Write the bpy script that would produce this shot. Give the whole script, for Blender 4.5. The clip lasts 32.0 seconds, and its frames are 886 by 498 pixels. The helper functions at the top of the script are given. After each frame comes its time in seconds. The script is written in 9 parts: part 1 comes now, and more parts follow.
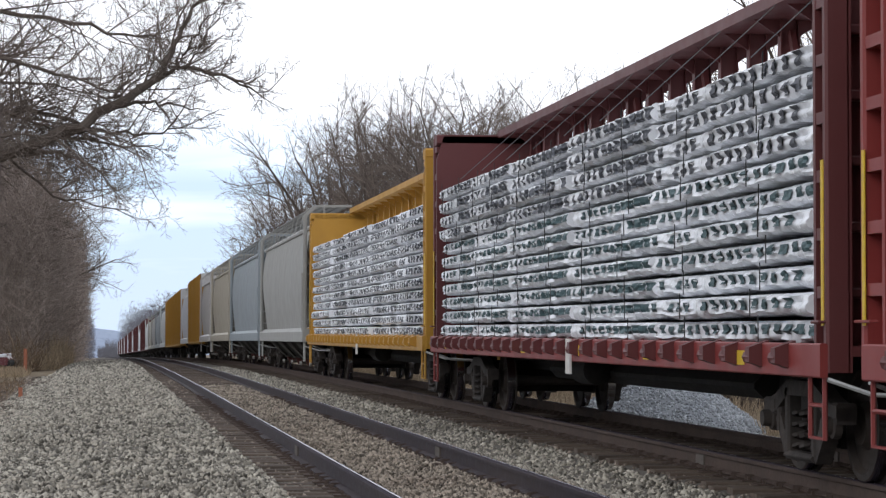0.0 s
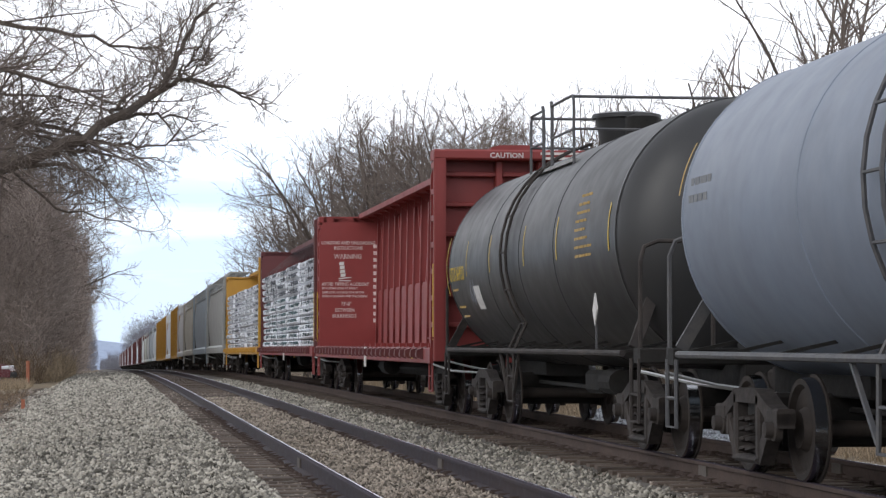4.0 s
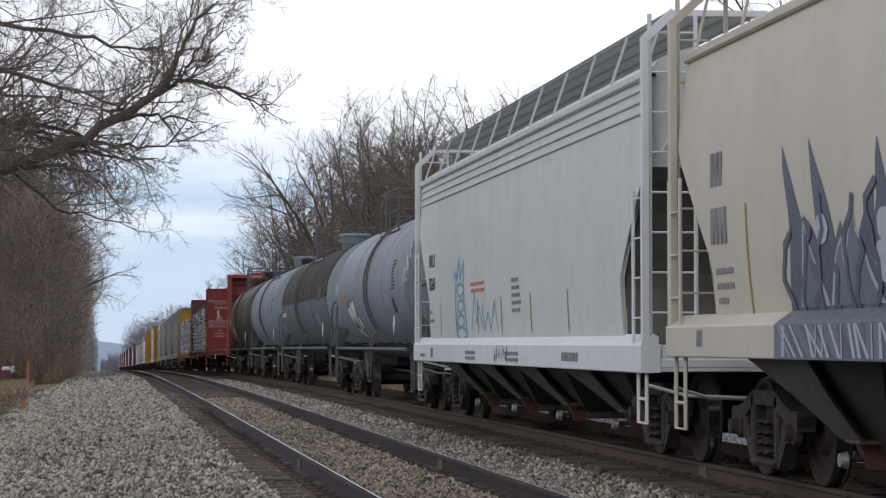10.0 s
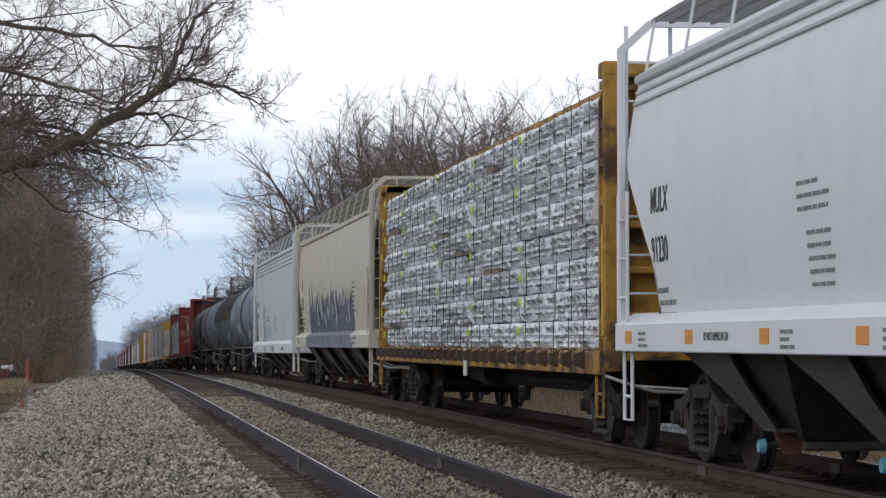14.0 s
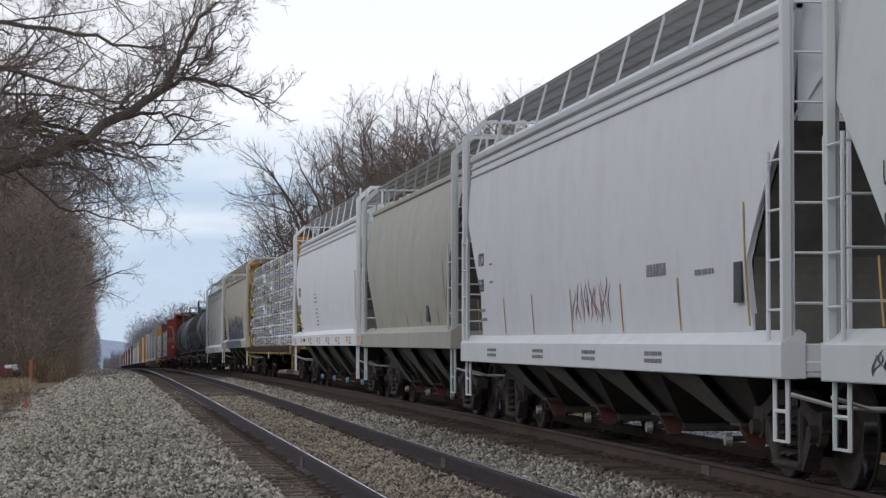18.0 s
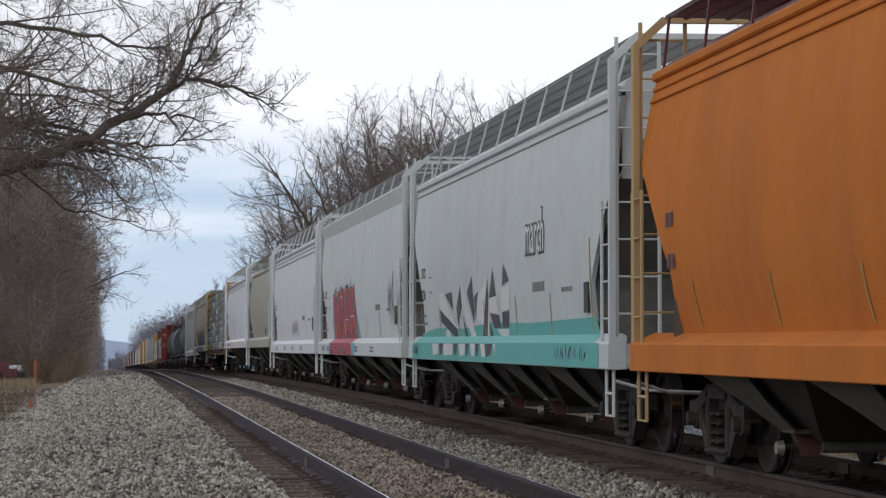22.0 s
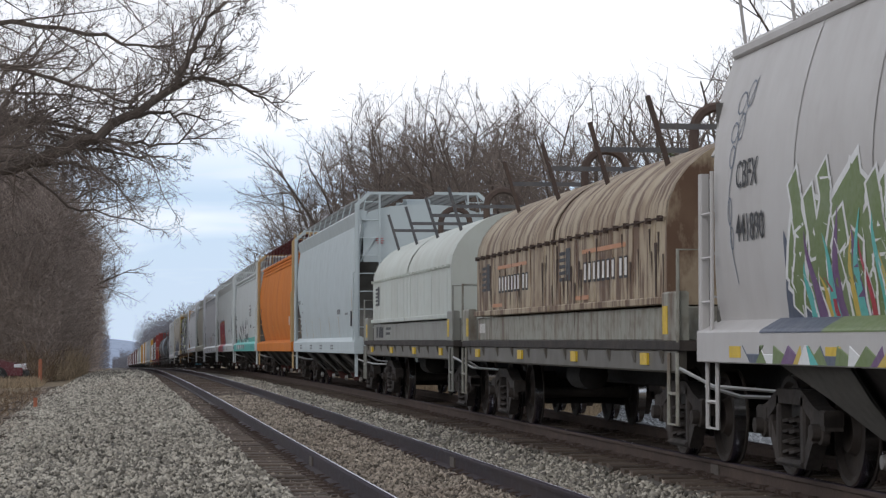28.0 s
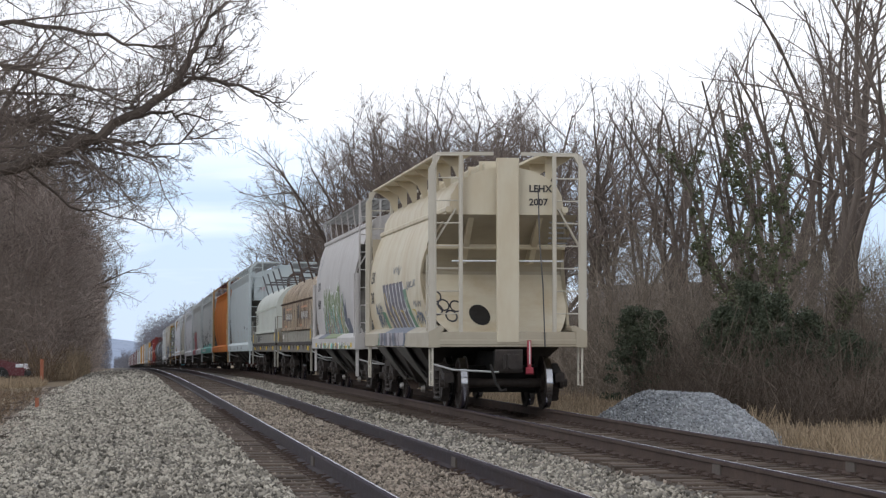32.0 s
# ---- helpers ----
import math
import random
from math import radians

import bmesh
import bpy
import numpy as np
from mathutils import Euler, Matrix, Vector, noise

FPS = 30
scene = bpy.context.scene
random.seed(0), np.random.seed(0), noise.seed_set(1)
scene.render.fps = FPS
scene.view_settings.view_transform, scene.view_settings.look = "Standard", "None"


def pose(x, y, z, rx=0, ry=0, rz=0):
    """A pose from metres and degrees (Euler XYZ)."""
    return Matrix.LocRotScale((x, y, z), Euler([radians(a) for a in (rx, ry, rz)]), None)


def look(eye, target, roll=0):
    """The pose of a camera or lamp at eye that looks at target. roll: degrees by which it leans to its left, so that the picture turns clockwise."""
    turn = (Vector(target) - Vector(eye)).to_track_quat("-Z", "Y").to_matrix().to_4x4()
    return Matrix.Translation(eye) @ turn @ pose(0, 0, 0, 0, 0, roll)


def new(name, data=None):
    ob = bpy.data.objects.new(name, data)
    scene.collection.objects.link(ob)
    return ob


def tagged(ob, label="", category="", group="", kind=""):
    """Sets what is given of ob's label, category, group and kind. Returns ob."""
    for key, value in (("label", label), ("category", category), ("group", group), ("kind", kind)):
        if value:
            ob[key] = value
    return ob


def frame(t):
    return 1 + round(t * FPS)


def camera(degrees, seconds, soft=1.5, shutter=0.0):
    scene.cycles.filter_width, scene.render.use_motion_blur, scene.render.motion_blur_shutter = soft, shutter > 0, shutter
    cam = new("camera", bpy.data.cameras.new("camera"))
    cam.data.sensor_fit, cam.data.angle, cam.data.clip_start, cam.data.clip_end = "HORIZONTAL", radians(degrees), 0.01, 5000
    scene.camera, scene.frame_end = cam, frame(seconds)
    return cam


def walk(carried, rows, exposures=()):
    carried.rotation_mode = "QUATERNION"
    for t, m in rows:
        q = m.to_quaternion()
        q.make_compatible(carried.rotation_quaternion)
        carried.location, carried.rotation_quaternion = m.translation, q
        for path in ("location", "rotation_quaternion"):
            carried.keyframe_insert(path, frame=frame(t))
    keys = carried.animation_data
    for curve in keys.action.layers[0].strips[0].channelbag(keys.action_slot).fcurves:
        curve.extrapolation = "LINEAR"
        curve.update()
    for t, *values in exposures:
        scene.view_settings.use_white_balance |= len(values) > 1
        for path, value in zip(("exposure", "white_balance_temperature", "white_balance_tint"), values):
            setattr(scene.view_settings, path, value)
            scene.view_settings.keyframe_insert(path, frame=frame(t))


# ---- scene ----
# The railway runs along +y; the near track is at x = 2.9, the train's track at x = 6.85.
# Rail tops near the camera are z = 0; from y = 42 on the line falls away over a crest.
TRACK_A, TRACK_B = 2.90, 6.85
EYE = (0.0, 0.0, 1.22)
LENS = 20.66
SPEED = 11.2
cam = camera(LENS, 32.0, 1.3)


def aim(turn, tilt):
    a, b = radians(turn), radians(tilt)
    d = Vector((math.sin(a) * math.cos(b), math.cos(a) * math.cos(b), math.sin(b)))
    return look(EYE, Vector(EYE) + d * 50)


VIEW = [
    (0, 8.01, 1.909), (0.5, 7.991, 1.968), (1, 7.991, 2.029), (1.5, 7.97, 2.089), (2, 7.95, 2.13), (2.5, 7.95, 2.15),
    (3, 7.95, 2.17), (3.5, 7.95, 2.18), (5.5, 7.95, 2.23), (6.5, 7.95, 2.244), (8, 7.95, 2.224), (10, 7.943, 2.211),
    (12, 7.95, 2.204), (13, 7.977, 2.191), (14, 7.964, 2.184), (16.5, 7.9, 2.17), (18, 7.877, 2.17), (20, 7.83, 2.17),
    (22, 7.776, 2.184), (23.5, 7.743, 2.171), (25, 7.717, 2.178), (27.5, 7.67, 2.151), (29.5, 7.663, 2.158), (32, 7.63, 2.152),
]
# the film camera closes down as the pale cars fill its picture
EXPOSURE = ((0, -0.08), (1.5, 0.02), (3, 0.12), (6.5, 0.12), (8, -0.05), (9.5, -0.34), (13, -0.40), (16.5, -0.45), (19, -0.48), (23, -0.46), (25.5, -0.38), (28, -0.32), (30, -0.30), (32, -0.16))
walk(cam, [(t, aim(a, b)) for t, a, b in VIEW], exposures=EXPOSURE)

# ---------------------------------------------------------------- light
SUN_EL, SUN_AZ = 27.0, 224.0
world = bpy.data.worlds.new("overcast_sky")
scene.world = world
world.use_nodes = True
wt = world.node_tree
wt.nodes.clear()
w_out = wt.nodes.new("ShaderNodeOutputWorld")
w_bg = wt.nodes.new("ShaderNodeBackground")
w_sky = wt.nodes.new("ShaderNodeTexSky")
w_sky.sky_type, w_sky.sun_disc = "NISHITA", False
w_sky.sun_elevation, w_sky.sun_rotation = radians(SUN_EL), radians(SUN_AZ)
w_sky.air_density, w_sky.dust_density, w_sky.ozone_density = 1.4, 0.0, 4.0
w_co = wt.nodes.new("ShaderNodeTexCoord")
w_map = wt.nodes.new("ShaderNodeMapping")
w_map.inputs["Scale"].default_value = (1.6, 1.6, 16.0)
w_map.inputs["Location"].default_value = (0.3, 0.1, 0.2)
w_noise = wt.nodes.new("ShaderNodeTexNoise")
w_noise.inputs["Scale"].default_value, w_noise.inputs["Detail"].default_value = 2.4, 5.0
w_ramp = wt.nodes.new("ShaderNodeValToRGB")
w_ramp.color_ramp.elements[0].position, w_ramp.color_ramp.elements[1].position = 0.52, 0.80
w_sep = wt.nodes.new("ShaderNodeSeparateXYZ")
w_high = wt.nodes.new("ShaderNodeMapRange")
w_high.inputs["From Min"].default_value, w_high.inputs["From Max"].default_value = 0.060, 0.094
w_max = wt.nodes.new("ShaderNodeMath")
w_max.operation = "ADD"
w_max.use_clamp = True
w_gain = wt.nodes.new("ShaderNodeMix")
w_gain.data_type = "RGBA"
w_gain.inputs["Factor"].default_value = 0.86
w_gain.inputs["B"].default_value = (7.7, 9.8, 12.8, 1)
w_mix = wt.nodes.new("ShaderNodeMix")
w_mix.data_type = "RGBA"
w_grad = wt.nodes.new("ShaderNodeMapRange")
w_grad.inputs["From Min"].default_value, w_grad.inputs["From Max"].default_value = 0.0, 0.5
w_cloud = wt.nodes.new("ShaderNodeMix")
w_cloud.data_type = "RGBA"
w_cloud.inputs["A"].default_value, w_cloud.inputs["B"].default_value = (15.2, 15.6, 16.6, 1), (8.8, 9.2, 10.2, 1)
wl = wt.links
wl.new(w_co.outputs["Generated"], w_map.inputs["Vector"])
wl.new(w_map.outputs["Vector"], w_noise.inputs["Vector"])
wl.new(w_noise.outputs["Fac"], w_ramp.inputs["Fac"])
wl.new(w_co.outputs["Generated"], w_sep.inputs["Vector"])
wl.new(w_sep.outputs["Z"], w_high.inputs["Value"])
wl.new(w_sep.outputs["Z"], w_grad.inputs["Value"])
wl.new(w_grad.outputs["Result"], w_cloud.inputs["Factor"])
wl.new(w_cloud.outputs["Result"], w_mix.inputs["B"])
wl.new(w_ramp.outputs["Color"], w_max.inputs[0])
wl.new(w_high.outputs["Result"], w_max.inputs[1])
wl.new(w_sky.outputs["Color"], w_gain.inputs["A"])
wl.new(w_gain.outputs["Result"], w_mix.inputs["A"])
wl.new(w_max.outputs["Value"], w_mix.inputs["Factor"])
wl.new(w_mix.outputs["Result"], w_bg.inputs["Color"])
w_bg.inputs["Strength"].default_value = 0.10
wl.new(w_bg.outputs["Background"], w_out.inputs["Surface"])

sun_data = bpy.data.lights.new("sun", "SUN")
sun_data.energy, sun_data.angle, sun_data.color = 0.8, radians(30), (1.0, 0.97, 0.93)
sun = new("sun", sun_data)
a, e = radians(SUN_AZ), radians(SUN_EL)
sun.matrix_world = look((math.sin(a) * math.cos(e) * 60, math.cos(a) * math.cos(e) * 60, math.sin(e) * 60), (0, 0, 0))

# ---------------------------------------------------------------- materials


def surface(name, base, rough=0.7, metal=0.0, second=None, amount=0.5, scale=1.5, stretch=(1, 1, 1), third=None,
            third_amount=0.25, third_scale=14.0, bump=0.15, bump_scale=30.0, jitter=0.0, spec=0.4, edge=(0.42, 0.72)):
    """A worn surface: a base colour, a second one in large stains (stretched as streaks), a third in fine specks."""
    m = bpy.data.materials.new(name)
    m.use_nodes = True
    nt = m.node_tree
    bsdf = nt.nodes["Principled BSDF"]
    bsdf.inputs["Metallic"].default_value = metal
    bsdf.inputs["Specular IOR Level"].default_value = spec
    co = nt.nodes.new("ShaderNodeTexCoord")
    mp = nt.nodes.new("ShaderNodeMapping")
    mp.inputs["Scale"].default_value = stretch
    nt.links.new(co.outputs["Object"], mp.inputs["Vector"])
    n1 = nt.nodes.new("ShaderNodeTexNoise")
    n1.inputs["Scale"].default_value, n1.inputs["Detail"].default_value, n1.inputs["Roughness"].default_value = scale, 6.0, 0.65
    nt.links.new(mp.outputs["Vector"], n1.inputs["Vector"])
    r1 = nt.nodes.new("ShaderNodeMapRange")
    r1.inputs["From Min"].default_value, r1.inputs["From Max"].default_value = edge
    r1.inputs["To Max"].default_value = amount
    nt.links.new(n1.outputs["Fac"], r1.inputs["Value"])
    second = second or [c * 0.6 for c in base]
    mix1 = nt.nodes.new("ShaderNodeMix")
    mix1.data_type = "RGBA"
    mix1.inputs["A"].default_value, mix1.inputs["B"].default_value = (*base, 1), (*second, 1)
    nt.links.new(r1.outputs["Result"], mix1.inputs["Factor"])
    n2 = nt.nodes.new("ShaderNodeTexNoise")
    n2.inputs["Scale"].default_value, n2.inputs["Detail"].default_value = third_scale, 4.0
    nt.links.new(co.outputs["Object"], n2.inputs["Vector"])
    r2 = nt.nodes.new("ShaderNodeMapRange")
    r2.inputs["From Min"].default_value, r2.inputs["From Max"].default_value = 0.5, 0.75
    r2.inputs["To Max"].default_value = third_amount
    nt.links.new(n2.outputs["Fac"], r2.inputs["Value"])
    third = third or [c * 0.45 for c in base]
    mix2 = nt.nodes.new("ShaderNodeMix")
    mix2.data_type = "RGBA"
    mix2.inputs["B"].default_value = (*third, 1)
    nt.links.new(mix1.outputs["Result"], mix2.inputs["A"])
    nt.links.new(r2.outputs["Result"], mix2.inputs["Factor"])
    colour = mix2.outputs["Result"]
    if jitter:
        info = nt.nodes.new("ShaderNodeObjectInfo")
        geo = nt.nodes.new("ShaderNodeNewGeometry")
        add = nt.nodes.new("ShaderNodeMath")
        add.operation = "ADD"
        nt.links.new(info.outputs["Random"], add.inputs[0])
        nt.links.new(geo.outputs["Random Per Island"], add.inputs[1])
        fr = nt.nodes.new("ShaderNodeMath")
        fr.operation = "FRACT"
        nt.links.new(add.outputs["Value"], fr.inputs[0])
        mr = nt.nodes.new("ShaderNodeMapRange")
        mr.inputs["To Min"].default_value, mr.inputs["To Max"].default_value = 1 - jitter, 1 + jitter
        nt.links.new(fr.outputs["Value"], mr.inputs["Value"])
        hsv = nt.nodes.new("ShaderNodeHueSaturation")
        nt.links.new(mr.outputs["Result"], hsv.inputs["Value"])
        nt.links.new(colour, hsv.inputs["Color"])
        colour = hsv.outputs["Color"]
    nt.links.new(colour, bsdf.inputs["Base Color"])
    rr = nt.nodes.new("ShaderNodeMapRange")
    rr.inputs["To Min"].default_value, rr.inputs["To Max"].default_value = max(0.05, rough - 0.12), min(1.0, rough + 0.15)
    nt.links.new(n2.outputs["Fac"], rr.inputs["Value"])
    nt.links.new(rr.outputs["Result"], bsdf.inputs["Roughness"])
    if bump:
        n3 = nt.nodes.new("ShaderNodeTexNoise")
        n3.inputs["Scale"].default_value, n3.inputs["Detail"].default_value = bump_scale, 5.0
        nt.links.new(co.outputs["Object"], n3.inputs["Vector"])
        bp = nt.nodes.new("ShaderNodeBump")
        bp.inputs["Strength"].default_value, bp.inputs["Distance"].default_value = bump, 0.02
        nt.links.new(n3.outputs["Fac"], bp.inputs["Height"])
        nt.links.new(bp.outputs["Normal"], bsdf.inputs["Normal"])
    return m


def paint(name, rgb, dirt=(0.16, 0.13, 0.10), amount=0.45, rough=0.5, jitter=0.0):
    """Weathered car paint with grime streaks running down."""
    return surface(name, rgb, rough, 0.0, dirt, amount * 0.6, 0.9, (1, 1.5, 0.30), [0.6 * c + 0.4 * d for c, d in zip(rgb, dirt)],
                   0.30, 3.0, 0.03, 9.0, jitter)


M = {}
M["ballast"] = surface("ballast_bed", (0.135, 0.122, 0.106), 0.9, second=(0.09, 0.08, 0.07), amount=0.8, scale=0.6, third=(0.09, 0.08, 0.07), third_amount=0.8, third_scale=22.0, bump=1.0, bump_scale=22.0, spec=0.2)
M["stones"] = surface("crushed_stone", (0.315, 0.292, 0.247), 0.85, second=(0.205, 0.182, 0.148), amount=0.7, scale=0.9, third_scale=30.0, jitter=0.78, bump=0.2, spec=0.2)
M["stones_tan"] = surface("dusty_tan_stone", (0.275, 0.235, 0.19), 0.9, second=(0.145, 0.113, 0.09), amount=0.8, scale=0.9, third_scale=30.0, jitter=0.75, bump=0.2, spec=0.2)
M["stones_brown"] = surface("rusty_stone", (0.225, 0.187, 0.155), 0.9, second=(0.115, 0.092, 0.074), amount=0.8, scale=1.2, third_scale=30.0, jitter=0.62, bump=0.2, spec=0.2)
M["stones_blue"] = surface("fresh_crushed_stone", (0.33, 0.345, 0.36), 0.85, second=(0.22, 0.235, 0.26), amount=0.6, scale=1.3, third_scale=30.0, jitter=0.42, bump=0.2, spec=0.2)
M["earth"] = surface("leafy_earth", (0.20, 0.155, 0.105), 0.95, second=(0.10, 0.08, 0.06), amount=0.9, scale=0.35, third=(0.30, 0.245, 0.16), third_amount=0.7, third_scale=3.0, bump=0.8, bump_scale=9.0, spec=0.15)
M["dry_grass"] = surface("dry_grass", (0.37, 0.29, 0.20), 0.95, second=(0.23, 0.175, 0.12), amount=0.8, scale=0.8, third_scale=9.0, jitter=0.35, bump=0.3, spec=0.15)
M["brown_grass"] = surface("brown_undergrowth", (0.19, 0.135, 0.09), 0.95, second=(0.11, 0.08, 0.055), amount=0.8, scale=0.7, third_scale=9.0, jitter=0.35, bump=0.3, spec=0.15)
M["tie"] = surface("weathered_tie", (0.080, 0.061, 0.049), 0.9, second=(0.135, 0.108, 0.088), amount=0.8, scale=2.0, stretch=(0.4, 6, 2), third_scale=20.0, jitter=0.3, bump=0.5, bump_scale=18.0, spec=0.2)
M["rail"] = surface("rusted_rail", (0.075, 0.056, 0.049), 0.85, 0.0, (0.11, 0.080, 0.065), 0.7, 2.0, third_scale=25.0, bump=0.2, spec=0.1)
M["rail_violet"] = surface("dark_violet_rail", (0.030, 0.022, 0.028), 0.6, 0.0, (0.050, 0.037, 0.036), 0.6, 2.0, (1, 0.15, 1), third=(0.085, 0.062, 0.05), third_amount=0.4, third_scale=9.0, bump=0.15, spec=0.12)
M["rail_top"] = surface("polished_rail_head", (0.62, 0.61, 0.66), 0.22, 1.0, (0.70, 0.66, 0.68), 0.5, 1.0, (3, 0.2, 1), bump=0.02)
M["bark"] = surface("grey_bark", (0.135, 0.112, 0.096), 0.95, second=(0.08, 0.066, 0.056), amount=0.8, scale=3.0, stretch=(1, 1, 0.3), third_scale=25.0, bump=0.5, bump_scale=20.0, jitter=0.2, spec=0.15)
M["brush"] = surface("brown_brush", (0.225, 0.188, 0.155), 0.95, second=(0.12, 0.105, 0.082), amount=0.7, scale=0.6, third_scale=9.0, bump=0.0, jitter=0.4, spec=0.1)
M["bramble"] = surface("dark_brown_bramble", (0.135, 0.108, 0.088), 0.95, second=(0.075, 0.062, 0.05), amount=0.7, scale=0.6, third_scale=9.0, bump=0.0, jitter=0.4, spec=0.1)
M["wood_mass"] = surface("brown_wood_edge", (0.345, 0.285, 0.25), 0.95, second=(0.18, 0.147, 0.127), amount=0.7, scale=0.15, third_scale=2.0, bump=0.0, jitter=0.35, spec=0.1)
# Distance haze is painted into this wood colour as blue-grey.
M["haze_wood"] = surface("haze_tinted_woods", (0.20, 0.20, 0.225), 1.0, second=(0.15, 0.15, 0.175), amount=0.7, scale=0.05, third_scale=0.4, bump=0.0, jitter=0.25, spec=0.0)
M["twig"] = surface("brown_twigs", (0.185, 0.152, 0.133), 0.95, second=(0.115, 0.094, 0.083), amount=0.6, scale=0.8, third_scale=9.0, bump=0.0, jitter=0.3, spec=0.15)
M["far_twig"] = surface("grey_brown_far_twigs", (0.115, 0.09, 0.078), 0.95, second=(0.08, 0.062, 0.054), amount=0.6, scale=0.3, third_scale=5.0, bump=0.0, jitter=0.3, spec=0.1)
M["ivy"] = surface("ivy_leaves", (0.085, 0.098, 0.050), 0.7, second=(0.15, 0.155, 0.09), amount=0.7, scale=1.0, third_scale=9.0, bump=0.0, jitter=0.45)
M["evergreen"] = surface("evergreen_needles", (0.055, 0.070, 0.044), 0.8, second=(0.09, 0.098, 0.06), amount=0.6, scale=1.0, third_scale=9.0, bump=0.0, jitter=0.4)
# Pale blue instead of wood brown: aerial haze put into the hill's colour.
M["hill"] = surface("haze_tinted_far_hill", (0.36, 0.42, 0.53), 1.0, second=(0.30, 0.35, 0.46), amount=0.7, scale=0.02, third_scale=0.2, third_amount=0.3, bump=0.0, spec=0.0)
M["rail_dark"] = surface("dull_rail_head", (0.040, 0.033, 0.045), 0.62, 0.0, (0.06, 0.045, 0.05), 0.5, 1.0, (3, 0.2, 1), bump=0.02, spec=0.02)
M["black"] = surface("grimy_underframe", (0.012, 0.011, 0.010), 0.85, second=(0.026, 0.021, 0.018), amount=0.7, scale=2.0, third_scale=12.0, bump=0.15)
# Base lowered below the dusty steel's own tone to include under-car shadow.
M["truck"] = surface("dusty_shaded_truck_steel", (0.031, 0.026, 0.024), 0.85, 0.0, (0.070, 0.056, 0.048), 0.7, 3.0, third_scale=14.0, bump=0.2)
M["wheel"] = surface("brown_wheel_steel", (0.026, 0.020, 0.017), 0.75, 0.1, (0.05, 0.036, 0.028), 0.6, 3.0, third_scale=14.0, bump=0.1)
M["tread"] = surface("bright_wheel_tread", (0.42, 0.42, 0.43), 0.16, 1.0, (0.2, 0.19, 0.18), 0.4, 2.0, bump=0.0)
M["weld"] = surface("ground_steel_weld", (0.095, 0.080, 0.068), 0.7, 0.0, (0.10, 0.08, 0.07), 0.6, 3.0, bump=0.1)
M["steel"] = surface("dull_steel", (0.30, 0.29, 0.28), 0.5, 0.7, (0.18, 0.15, 0.13), 0.6, 3.0, bump=0.1)

# ---------------------------------------------------------------- mesh tools


